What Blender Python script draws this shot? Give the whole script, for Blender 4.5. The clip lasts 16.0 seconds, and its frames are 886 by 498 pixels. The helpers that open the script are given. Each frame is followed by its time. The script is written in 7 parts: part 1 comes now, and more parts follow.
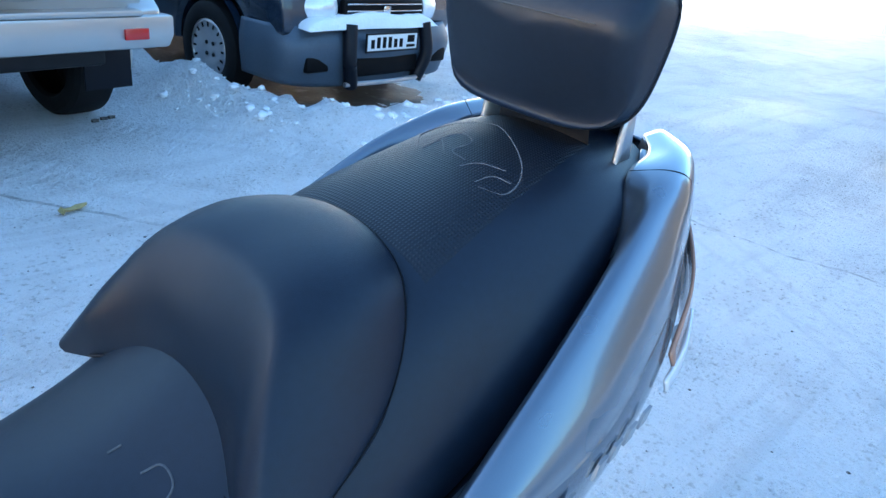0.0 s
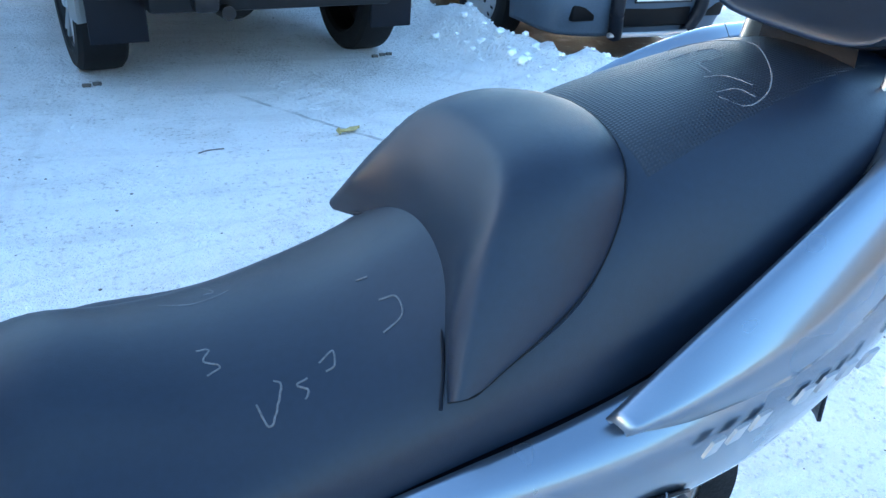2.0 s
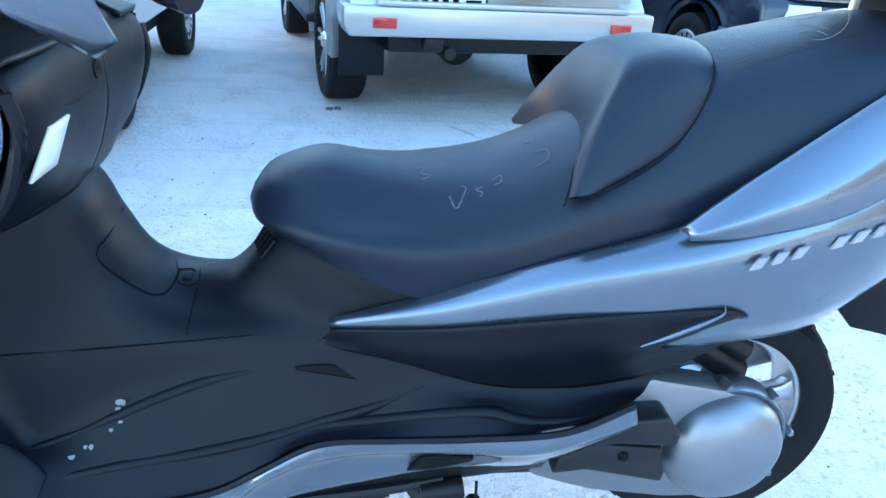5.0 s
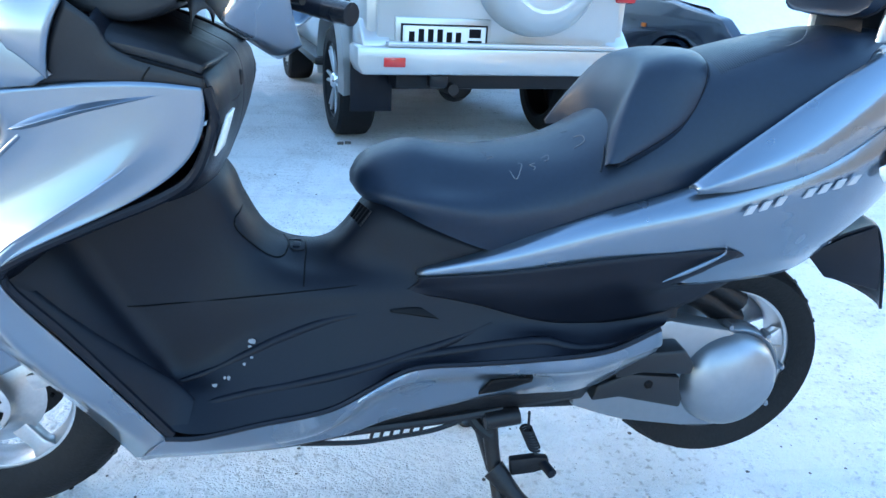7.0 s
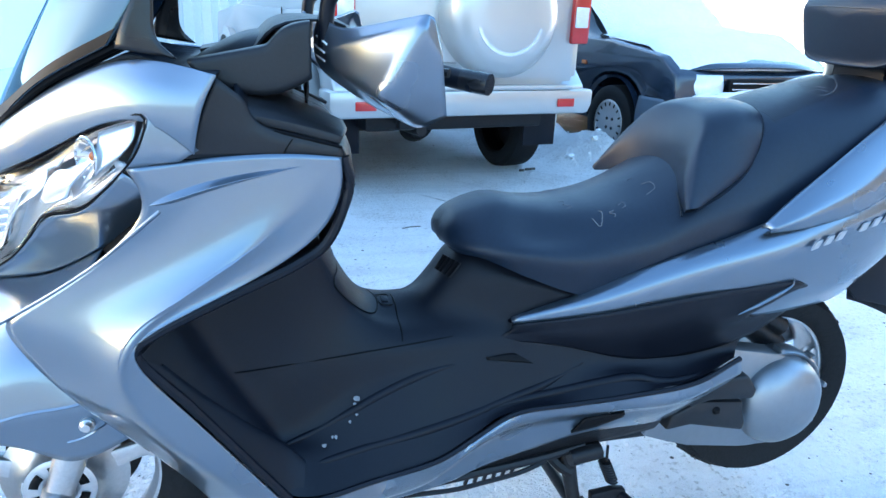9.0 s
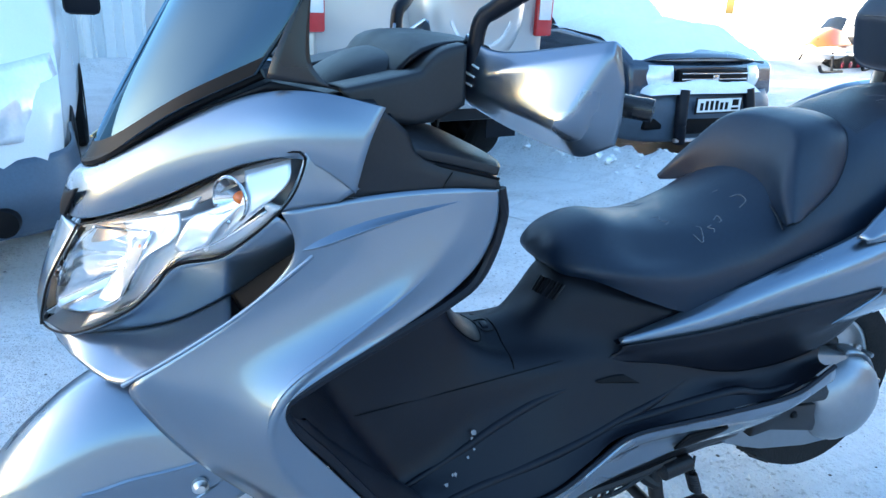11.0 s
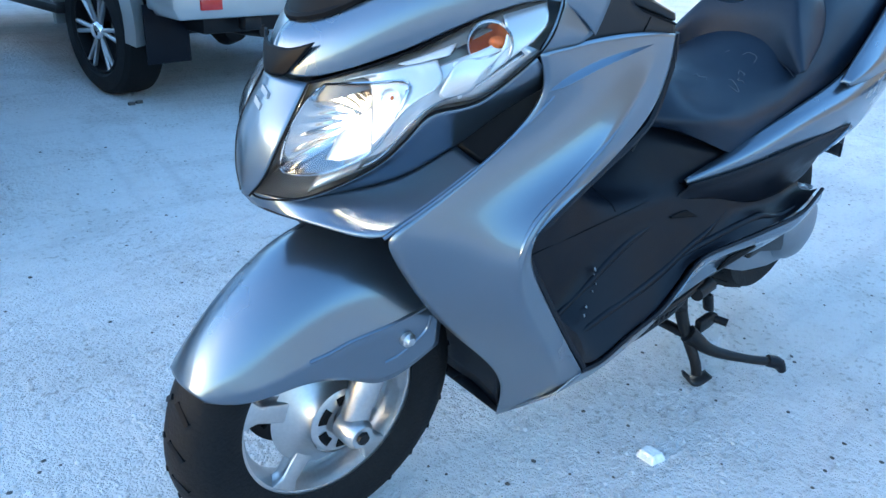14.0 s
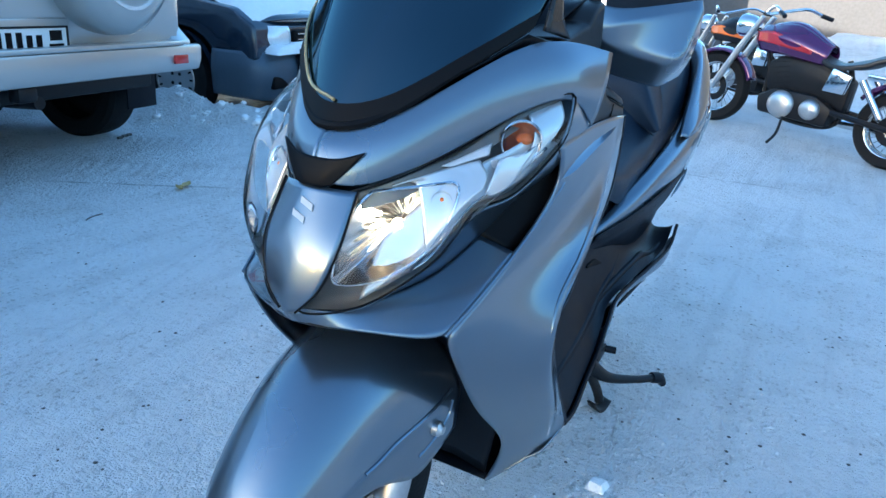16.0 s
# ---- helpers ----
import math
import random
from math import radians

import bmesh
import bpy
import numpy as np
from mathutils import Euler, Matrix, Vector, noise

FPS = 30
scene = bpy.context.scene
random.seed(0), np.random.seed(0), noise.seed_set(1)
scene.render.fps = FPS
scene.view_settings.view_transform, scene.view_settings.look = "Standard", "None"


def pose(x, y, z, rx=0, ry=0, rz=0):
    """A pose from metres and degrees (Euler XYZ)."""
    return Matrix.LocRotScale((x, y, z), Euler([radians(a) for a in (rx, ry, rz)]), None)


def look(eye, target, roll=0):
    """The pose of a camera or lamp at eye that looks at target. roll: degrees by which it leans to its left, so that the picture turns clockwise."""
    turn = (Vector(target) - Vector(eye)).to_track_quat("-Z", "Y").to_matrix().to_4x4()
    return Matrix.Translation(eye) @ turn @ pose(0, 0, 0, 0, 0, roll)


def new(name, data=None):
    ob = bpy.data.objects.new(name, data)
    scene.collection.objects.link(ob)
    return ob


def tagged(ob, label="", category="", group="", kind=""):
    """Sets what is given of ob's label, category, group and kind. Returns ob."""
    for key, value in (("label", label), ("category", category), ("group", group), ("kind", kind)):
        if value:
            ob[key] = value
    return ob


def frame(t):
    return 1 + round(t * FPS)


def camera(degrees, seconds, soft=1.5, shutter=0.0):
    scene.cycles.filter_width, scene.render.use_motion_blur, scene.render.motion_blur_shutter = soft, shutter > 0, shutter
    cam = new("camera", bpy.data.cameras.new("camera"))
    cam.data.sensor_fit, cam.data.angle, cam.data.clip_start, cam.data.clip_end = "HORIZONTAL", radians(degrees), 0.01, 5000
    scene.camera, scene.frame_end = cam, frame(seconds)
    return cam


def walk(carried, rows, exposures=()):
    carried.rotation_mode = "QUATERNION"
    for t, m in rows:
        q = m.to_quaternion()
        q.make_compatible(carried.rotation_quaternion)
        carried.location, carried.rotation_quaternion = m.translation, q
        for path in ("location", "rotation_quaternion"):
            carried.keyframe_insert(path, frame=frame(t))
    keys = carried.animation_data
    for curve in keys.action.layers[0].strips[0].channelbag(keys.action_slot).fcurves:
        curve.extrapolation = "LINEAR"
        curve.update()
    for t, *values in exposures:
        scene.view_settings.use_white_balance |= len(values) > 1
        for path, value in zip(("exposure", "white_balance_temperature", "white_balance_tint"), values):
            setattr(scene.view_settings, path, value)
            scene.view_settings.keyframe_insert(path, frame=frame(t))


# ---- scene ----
cam = camera(64.9, 16.0)
PATH = [
    (0, (0.200, -0.514, 1.272), (1.528, 0.726, 0.435), 7.1),
    (0.5, (0.179, -0.525, 1.267), (1.438, 0.772, 0.411), 7.4),
    (1, (0.165, -0.550, 1.258), (1.303, 0.825, 0.354), 7.3),
    (1.5, (0.163, -0.571, 1.248), (1.119, 0.903, 0.293), 6.3),
    (2, (0.168, -0.595, 1.233), (0.918, 0.965, 0.230), 5.4),
    (2.5, (0.153, -0.624, 1.215), (0.721, 0.986, 0.173), 5.6),
    (3, (0.133, -0.679, 1.192), (0.563, 0.950, 0.116), 5.9),
    (3.5, (0.116, -0.753, 1.175), (0.462, 0.884, 0.080), 5.5),
    (4, (0.103, -0.837, 1.172), (0.423, 0.851, 0.148), 5.4),
    (6.3, (0.052, -1.264, 1.114), (0.253, 0.575, 0.353), 3.3),
    (6.5, (0.006, -1.287, 1.116), (0.243, 0.550, 0.362), 3.5),
    (7, (-0.087, -1.332, 1.122), (0.214, 0.501, 0.382), 3.3),
    (7.5, (-0.174, -1.351, 1.125), (0.186, 0.480, 0.406), 3.2),
    (8, (-0.255, -1.345, 1.138), (0.156, 0.483, 0.437), 2.9),
    (8.5, (-0.329, -1.333, 1.147), (0.132, 0.496, 0.479), 2.6),
    (9, (-0.410, -1.305, 1.158), (0.105, 0.518, 0.515), 2.4),
    (11.3, (-0.791, -1.087, 1.196), (0.023, 0.613, 0.527), 2.9),
    (11.5, (-0.837, -1.070, 1.178), (0.036, 0.606, 0.524), 2.9),
    (12, (-0.918, -1.060, 1.172), (0.009, 0.577, 0.493), 2.9),
    (12.5, (-1.049, -1.074, 1.155), (-0.040, 0.510, 0.466), 3.4),
    (13, (-1.151, -1.052, 1.124), (-0.074, 0.467, 0.396), 3.6),
    (13.5, (-1.225, -0.997, 1.097), (-0.096, 0.454, 0.311), 3.4),
    (14, (-1.322, -0.906, 1.083), (-0.117, 0.447, 0.236), 4.0),
    (14.5, (-1.379, -0.840, 1.098), (-0.110, 0.432, 0.221), 4.4),
    (15, (-1.455, -0.768, 1.102), (-0.058, 0.410, 0.287), 4.5),
    (15.5, (-1.532, -0.679, 1.139), (0.006, 0.345, 0.375), 4.6),
    (16, (-1.584, -0.584, 1.132), (0.083, 0.281, 0.445), 4.5),
]
walk(cam, [(t, look(eye, target, roll)) for t, eye, target, roll in PATH],
     exposures=[(0.0, 3.57, 5950, 10), (1.0, 4.06, 6200, 10), (2.0, 4.26, 6350, 10), (3.4, 4.33, 6350, 10), (4.0, 4.51, 6400, 10), (7.0, 4.34, 6350, 10), (9.0, 4.21, 6250, 10), (12.5, 3.66, 5950, 8), (14.3, 3.64, 5850, 6), (16.0, 3.19, 5550, 4)])

from mathutils.bvhtree import BVHTree

# ---- world, sun, exposure ----
SUN_AZ, SUN_EL = math.radians(165.0), math.radians(3.8)   # compass direction of the sun in plan, and its height
world = bpy.data.worlds.new("world")
scene.world = world
world.use_nodes = True
wn = world.node_tree.nodes
sky = wn.new("ShaderNodeTexSky")
sky.sky_type = 'NISHITA'
sky.sun_disc = False
sky.sun_elevation = SUN_EL
sun_dir = Vector((math.cos(SUN_AZ) * math.cos(SUN_EL), math.sin(SUN_AZ) * math.cos(SUN_EL), math.sin(SUN_EL)))
sky.sun_rotation = math.atan2(sun_dir.x, sun_dir.y)
sky.air_density, sky.dust_density, sky.ozone_density = 1.0, 1.3, 2.4
wn["Background"].inputs["Strength"].default_value = 0.15
world.node_tree.links.new(sky.outputs[0], wn["Background"].inputs[0])
sun = new("sun", bpy.data.lights.new("sun", 'SUN'))
sun.data.energy = 1.7
sun.data.angle = radians(0.6)
sun.data.color = (1.0, 0.86, 0.68)
sun.matrix_world = look(sun_dir * 60, (0, 0, 0))


# ---- materials ----
def material(name, base, rough=0.5, metal=0.0, vary=0.12, scale=6.0, fine=60.0, bump=0.0, bump_scale=None,
             rough_vary=0.1, coat=0.0, spec=0.5, per_object=0.0, second=None, second_at=0.6):
    m = bpy.data.materials.new(name)
    m.use_nodes = True
    n, l = m.node_tree.nodes, m.node_tree.links
    b = n["Principled BSDF"]
    b.inputs["Metallic"].default_value = metal
    b.inputs["Coat Weight"].default_value = coat
    b.inputs["Coat Roughness"].default_value = 0.06
    b.inputs["Specular IOR Level"].default_value = spec
    tc = n.new("ShaderNodeTexCoord")
    big = n.new("ShaderNodeTexNoise")
    big.inputs["Scale"].default_value = scale
    big.inputs["Detail"].default_value = 4
    small = n.new("ShaderNodeTexNoise")
    small.inputs["Scale"].default_value = fine
    small.inputs["Detail"].default_value = 3
    for t in (big, small):
        l.new(tc.outputs["Object"], t.inputs["Vector"])
    mixn = n.new("ShaderNodeMath")
    mixn.operation = 'ADD'
    l.new(big.outputs[0], mixn.inputs[0])
    l.new(small.outputs[0], mixn.inputs[1])
    ramp = n.new("ShaderNodeMapRange")
    ramp.inputs[1].default_value, ramp.inputs[2].default_value = 0.6, 1.4
    ramp.inputs[3].default_value, ramp.inputs[4].default_value = 1 - vary, 1 + vary
    l.new(mixn.outputs[0], ramp.inputs[0])
    hsv = n.new("ShaderNodeHueSaturation")
    hsv.inputs["Color"].default_value = (*base, 1)
    l.new(ramp.outputs[0], hsv.inputs["Value"])
    col = hsv.outputs[0]
    if second:
        mx = n.new("ShaderNodeMix")
        mx.data_type = 'RGBA'
        st = n.new("ShaderNodeMapRange")
        st.inputs[1].default_value, st.inputs[2].default_value = second_at, second_at + 0.12
        l.new(big.outputs[0], st.inputs[0])
        l.new(st.outputs[0], mx.inputs[0])
        l.new(col, mx.inputs[6])
        mx.inputs[7].default_value = (*second, 1)
        col = mx.outputs[2]
    l.new(col, b.inputs["Base Color"])
    rr = n.new("ShaderNodeMapRange")
    rr.inputs[1].default_value, rr.inputs[2].default_value = 0.3, 0.7
    rr.inputs[3].default_value, rr.inputs[4].default_value = max(0.02, rough * (1 - rough_vary)), min(1, rough * (1 + rough_vary))
    l.new(big.outputs[0], rr.inputs[0])
    l.new(rr.outputs[0], b.inputs["Roughness"])
    if bump:
        bn = n.new("ShaderNodeTexNoise")
        bn.inputs["Scale"].default_value = bump_scale or fine
        bn.inputs["Detail"].default_value = 5
        l.new(tc.outputs["Object"], bn.inputs["Vector"])
        bp = n.new("ShaderNodeBump")
        bp.inputs["Strength"].default_value = bump
        bp.inputs["Distance"].default_value = 0.01
        l.new(bn.outputs[0], bp.inputs["Height"])
        l.new(bp.outputs[0], b.inputs["Normal"])
    return m


def thin_glass(name, tint, ior, sheen=(0.5, 0.78, 1.0)):
    """A thin tinted sheet: clear where it is looked through, glossy towards its edges."""
    m = bpy.data.materials.new(name)
    m.use_nodes = True
    n, l = m.node_tree.nodes, m.node_tree.links
    n.remove(n["Principled BSDF"])
    clear, shine, fres, both = n.new("ShaderNodeBsdfTransparent"), n.new("ShaderNodeBsdfGlossy"), n.new("ShaderNodeFresnel"), n.new("ShaderNodeMixShader")
    clear.inputs[0].default_value = (*tint, 1)
    shine.inputs["Roughness"].default_value = 0.04
    shine.inputs["Color"].default_value = (*sheen, 1)
    fres.inputs["IOR"].default_value = ior
    l.new(fres.outputs[0], both.inputs[0])
    l.new(clear.outputs[0], both.inputs[1])
    l.new(shine.outputs[0], both.inputs[2])
    l.new(both.outputs[0], n["Material Output"].inputs[0])
    return m


def glow(name, color, strength):
    m = bpy.data.materials.new(name)
    m.use_nodes = True
    b = m.node_tree.nodes["Principled BSDF"]
    b.inputs["Base Color"].default_value = (*color, 1)
    b.inputs["Emission Color"].default_value = (*color, 1)
    b.inputs["Emission Strength"].default_value = strength
    return m


PAINT = material("scooter_paint", (0.140, 0.182, 0.236), 0.28, 0.85, 0.04, 3, 900, 0.0, rough_vary=0.05, coat=1.0)
PLASTIC = material("black_plastic", (0.0046, 0.0062, 0.0112), 0.44, 0, 0.25, 8, 300, 0.10, 700, 0.2, spec=0.21)
PLASTIC_SMOOTH = material("smooth_black_plastic", (0.010, 0.010, 0.012), 0.28, 0, 0.2, 8, 80, spec=0.4)
DASH = material("dash_plastic", (0.010, 0.011, 0.014), 0.45, 0, 0.2, 9, 200, 0.08, 600, spec=0.35)
VINYL = material("seat_vinyl", (0.0060, 0.0125, 0.0255), 0.40, 0, 0.2, 5, 120, 0.10, 900, 0.15, spec=0.36)

VINYL_SEAM = material("seat_seam", (0.05, 0.055, 0.065), 0.6, 0, 0.1)
RIBBED = material("ribbed_seat_vinyl", (0.006, 0.010, 0.018), 0.40, 0, 0.2, 5, 120, spec=0.36)
RUBBER = material("tyre_rubber", (0.009, 0.009, 0.010), 0.65, 0, 0.3, 9, 90, 0.2, 160, spec=0.2, second=(0.022, 0.022, 0.025), second_at=0.66)
ALLOY = material("alloy", (0.55, 0.55, 0.56), 0.35, 0.9, 0.1, 12, 150)
ALLOY_GREY = material("grey_engine_cover", (0.26, 0.28, 0.31), 0.38, 0.8, 0.06, 5, 60, 0.03, 250)
STEEL = material("dark_steel", (0.010, 0.010, 0.012), 0.42, 0.1, 0.3, 20, 120, 0.1, 140, spec=0.3)
CHROME = material("chrome", (0.75, 0.75, 0.76), 0.08, 1.0, 0.04, 8, 60)
LENS = thin_glass("clear_lens", (0.93, 0.94, 0.95), 1.3, (1.0, 1.0, 1.0))
SCREEN = thin_glass("tinted_screen", (0.022, 0.045, 0.085), 1.75)
REFLECTOR = material("lamp_reflector", (0.66, 0.66, 0.66), 0.10, 1.0, 0.04, 8, 60)
AMBER = material("amber_bulb", (0.60, 0.13, 0.02), 0.2, 0, 0.1)
TAIL_LENS = material("smoked_tail_lens", (0.40, 0.20, 0.13), 0.14, 0.2, 0.1, 20, 60, coat=0.8)
RED_LENS = material("red_lens", (0.5, 0.02, 0.02), 0.15, 0, 0.1, 20, 60, coat=0.5)
WHITE_LENS = material("white_lens", (0.75, 0.76, 0.78), 0.12, 0.3, 0.1, 30, 80, coat=0.6)
LAMP_SILVER = material("silvered_lamp_housing", (0.36, 0.35, 0.34), 0.32, 0.55, 0.08, 8, 60)
LAMP_TRIM = material("bright_lamp_trim", (0.72, 0.73, 0.74), 0.25, 0.55, 0.05, 8, 60)
LAMP_DARK = material("lamp_housing", (0.20, 0.175, 0.15), 0.24, 0.5, 0.1, 8, 60)
BULB = glow("lamp_bulb", (1.0, 0.76, 0.46), 16.0)
LETTER = material("silver_letter", (0.36, 0.38, 0.41), 0.35, 0.4, 0.05)
CHALK = material("white_chalk", (0.11, 0.11, 0.12), 0.9, 0, 0.45, 90, 400)
SCUFF = material("scuffed_plastic", (0.22, 0.22, 0.23), 0.8, 0, 0.3, 40, 200)
STICKER = material("white_sticker", (0.75, 0.75, 0.73), 0.4, 0, 0.05)
JEEP_PAINT = material("silver_car_paint", (0.47, 0.475, 0.475), 0.32, 0.6, 0.06, 2, 600, coat=0.6)
BLUE_PAINT = material("dark_blue_car_paint", (0.016, 0.028, 0.05), 0.25, 0.2, 0.15, 3, 400, coat=0.7)
BLUE_TRIM = material("grey_blue_bumper", (0.06, 0.085, 0.12), 0.45, 0.2, 0.15, 4, 90)
WHITE_PAINT = material("white_car_paint", (0.72, 0.73, 0.73), 0.3, 0, 0.06, 2, 200, coat=0.7)
CAR_GLASS = material("car_glass", (0.02, 0.025, 0.03), 0.06, 0, 0.1, 3, 30, coat=0.8)
PLATE = material("number_plate", (0.75, 0.75, 0.74), 0.35, 0, 0.06, 9, 60)
INK = material("black_ink", (0.003, 0.003, 0.004), 0.5, 0, 0.1, spec=0.12)
# gold base colour painted in place of warm light caught by the screen's edge
GOLD_GLINT = material("painted_gold_glint", (0.50, 0.36, 0.18), 0.22, 0.6, 0.15, 12, 90)
GRIT = material("grit", (0.10, 0.095, 0.09), 0.9, 0, 0.4, 20, 100)
LEAF = material("dry_leaf", (0.42, 0.33, 0.14), 0.7, 0, 0.3, 30, 120)
SNOW = material("snow", (0.84, 0.85, 0.87), 0.75, 0, 0.05, 3, 25, 0.9, 55, 0.1)
PURPLE = material("purple_paint", (0.07, 0.012, 0.09), 0.15, 0.4, 0.1, 4, 300, coat=0.9)
RED_PAINT = material("red_paint", (0.42, 0.015, 0.03), 0.2, 0.3, 0.1, 4, 300, coat=0.9)
LEATHER = material("black_leather", (0.02, 0.02, 0.022), 0.4, 0, 0.2, 8, 200, 0.1, 300)
WALL = material("white_wall", (0.72, 0.72, 0.70), 0.7, 0, 0.08, 0.5, 12, 0.05, 8)
FENCE = material("grey_metal_fence", (0.66, 0.69, 0.70), 0.55, 0.0, 0.06, 0.6, 30)
SHEDWALL = material("grey_shed_wall", (0.11, 0.105, 0.11), 0.85, 0, 0.2, 0.8, 10)
DARKWALL = material("dark_block_wall", (0.05, 0.048, 0.045), 0.8, 0, 0.2, 0.8, 12)
EARTH = material("bare_wet_earth", (0.075, 0.062, 0.055), 0.6, 0, 0.35, 6, 40, 0.6, 30, second=(0.22, 0.21, 0.21), second_at=0.58)
BRICKWALL = material("building_wall", (0.25, 0.25, 0.25), 0.85, 0, 0.12, 0.7, 8)


def add_ribs(m, pitch, depth):
    """Fine raised squares pressed into a vinyl."""
    n, l = m.node_tree.nodes, m.node_tree.links
    tc = n.new("ShaderNodeTexCoord")
    waves = []
    for axis in ('X', 'Y'):
        w = n.new("ShaderNodeTexWave")
        w.bands_direction = axis
        w.inputs["Scale"].default_value = 0.314 / pitch
        l.new(tc.outputs["Object"], w.inputs["Vector"])
        waves.append(w.outputs[1])
    mul = n.new("ShaderNodeMath")
    mul.operation = 'MULTIPLY'
    l.new(waves[0], mul.inputs[0])
    l.new(waves[1], mul.inputs[1])
    bp = n.new("ShaderNodeBump")
    bp.inputs["Strength"].default_value, bp.inputs["Distance"].default_value = 0.7, depth
    l.new(mul.outputs[0], bp.inputs["Height"])
    l.new(bp.outputs[0], n["Principled BSDF"].inputs["Normal"])


add_ribs(RIBBED, 0.0042, 0.0010)



def ground_material():
    m = bpy.data.materials.new("packed_snow")
    m.use_nodes = True
    n, l = m.node_tree.nodes, m.node_tree.links
    b = n["Principled BSDF"]
    b.inputs["Roughness"].default_value = 0.6
    b.inputs["Sheen Weight"].default_value, b.inputs["Sheen Roughness"].default_value = 0.30, 0.45
    tc = n.new("ShaderNodeTexCoord")

    def noise_tex(scale, detail=5, stretch=None, rough=0.55):
        t = n.new("ShaderNodeTexNoise")
        t.inputs["Scale"].default_value, t.inputs["Detail"].default_value = scale, detail
        t.inputs["Roughness"].default_value = rough
        if stretch:
            mp = n.new("ShaderNodeMapping")
            mp.inputs["Scale"].default_value = stretch
            mp.inputs["Rotation"].default_value = (0, 0, 0.5)
            l.new(tc.outputs["Object"], mp.inputs[0])
            l.new(mp.outputs[0], t.inputs["Vector"])
        else:
            l.new(tc.outputs["Object"], t.inputs["Vector"])
        return t.outputs[0]

    def span(src, a, c, lo, hi):
        r = n.new("ShaderNodeMapRange")
        for k, v in zip((1, 2, 3, 4), (a, c, lo, hi)):
            r.inputs[k].default_value = v
        l.new(src, r.inputs[0])
        return r.outputs[0]

    def mix(fac, a, c):
        x = n.new("ShaderNodeMix")
        x.data_type = 'RGBA'
        l.new(fac, x.inputs[0])
        for k, v in ((6, a), (7, c)):
            if isinstance(v, tuple):
                x.inputs[k].default_value = (*v, 1)
            else:
                l.new(v, x.inputs[k])
        return x.outputs[2]

    def math_node(op, a, c):
        x = n.new("ShaderNodeMath")
        x.operation = op
        for k, v in ((0, a), (1, c)):
            if isinstance(v, float):
                x.inputs[k].default_value = v
            else:
                l.new(v, x.inputs[k])
        return x.outputs[0]

    patches = noise_tex(0.7, 5)
    trodden = noise_tex(2.2, 6, None, 0.6)
    dirt = noise_tex(9, 6)
    specks = noise_tex(46, 3, None, 0.6)
    streaks = noise_tex(2.6, 5, (0.22, 3.2, 1))
    scratches = noise_tex(6.0, 4, (0.12, 4.0, 1))
    grain = noise_tex(150, 3)
    col = mix(span(patches, 0.4, 0.66, 0, 1), (0.89, 0.90, 0.92), (0.82, 0.83, 0.85))
    col = mix(span(trodden, 0.50, 0.66, 0, 0.38), col, (0.56, 0.55, 0.54))
    dirty = math_node('MULTIPLY', span(specks, 0.56, 0.66, 0, 0.70), span(trodden, 0.42, 0.60, 0.18, 1.0))
    col = mix(dirty, col, (0.30, 0.29, 0.28))
    col = mix(span(dirt, 0.56, 0.70, 0, 0.24), col, (0.52, 0.51, 0.51))
    col = mix(span(streaks, 0.54, 0.64, 0, 0.28), col, (0.56, 0.57, 0.59))
    col = mix(span(scratches, 0.60, 0.68, 0, 0.35), col, (0.86, 0.87, 0.89))
    wobble = noise_tex(3.5, 3)

    def track(origin, way, half, length, pitch, wander=0.05):
        """How far into a wheel's track a point lies, and the tread's pattern there."""
        d = Vector((way[0], way[1], 0)).normalized()
        rel = n.new("ShaderNodeVectorMath")
        rel.operation = 'SUBTRACT'
        rel.inputs[1].default_value = (origin[0], origin[1], 0)
        l.new(tc.outputs["Object"], rel.inputs[0])
        uv = []
        for axis in (d, Vector((-d.y, d.x, 0))):
            dot = n.new("ShaderNodeVectorMath")
            dot.operation = 'DOT_PRODUCT'
            dot.inputs[1].default_value = axis
            l.new(rel.outputs[0], dot.inputs[0])
            uv.append(dot.outputs["Value"])
        v = math_node('ADD', uv[1], math_node('MULTIPLY', math_node('SUBTRACT', wobble, 0.5), wander))
        av = math_node('ABSOLUTE', v, 0.0)
        inside = math_node('MULTIPLY', span(av, half * 0.8, half * 1.1, 1, 0), math_node('MULTIPLY', span(uv[0], 0, length * 0.2, 0, 1), span(uv[0], length * 0.8, length, 1, 0)))
        rim = math_node('MULTIPLY', inside, span(av, half * 0.55, half * 0.85, 0, 1))
        if pitch:
            wave = math_node('SINE', math_node('ADD', math_node('MULTIPLY', uv[0], 6.283 / pitch), math_node('MULTIPLY', math_node('ABSOLUTE', v, 0.0), 9.0)), 0.0)
            return inside, rim, math_node('MULTIPLY', wave, inside)
        return inside, rim, inside

    relief = None
    for spec in (((0.75, 3.55), (0.58, -0.81), 0.17, 2.0, 0.075), ((1.45, 3.85), (0.62, -0.78), 0.13, 1.8, 0.07), ((-1.7, 0.93), (0.91, 0.30), 0.055, 3.2, 0.0), ((-0.3, 3.1), (-0.1, -1), 0.12, 1.6, 0.07),
                 ((2.2, -1.2), (0.55, 0.83), 0.11, 4.0, 0.08), ((3.2, 2.2), (0.9, -0.42), 0.12, 3.5, 0.08)):
        inside, rim, tread = track(*spec)
        col = mix(math_node('MULTIPLY', rim, 0.22), col, (0.50, 0.50, 0.52))
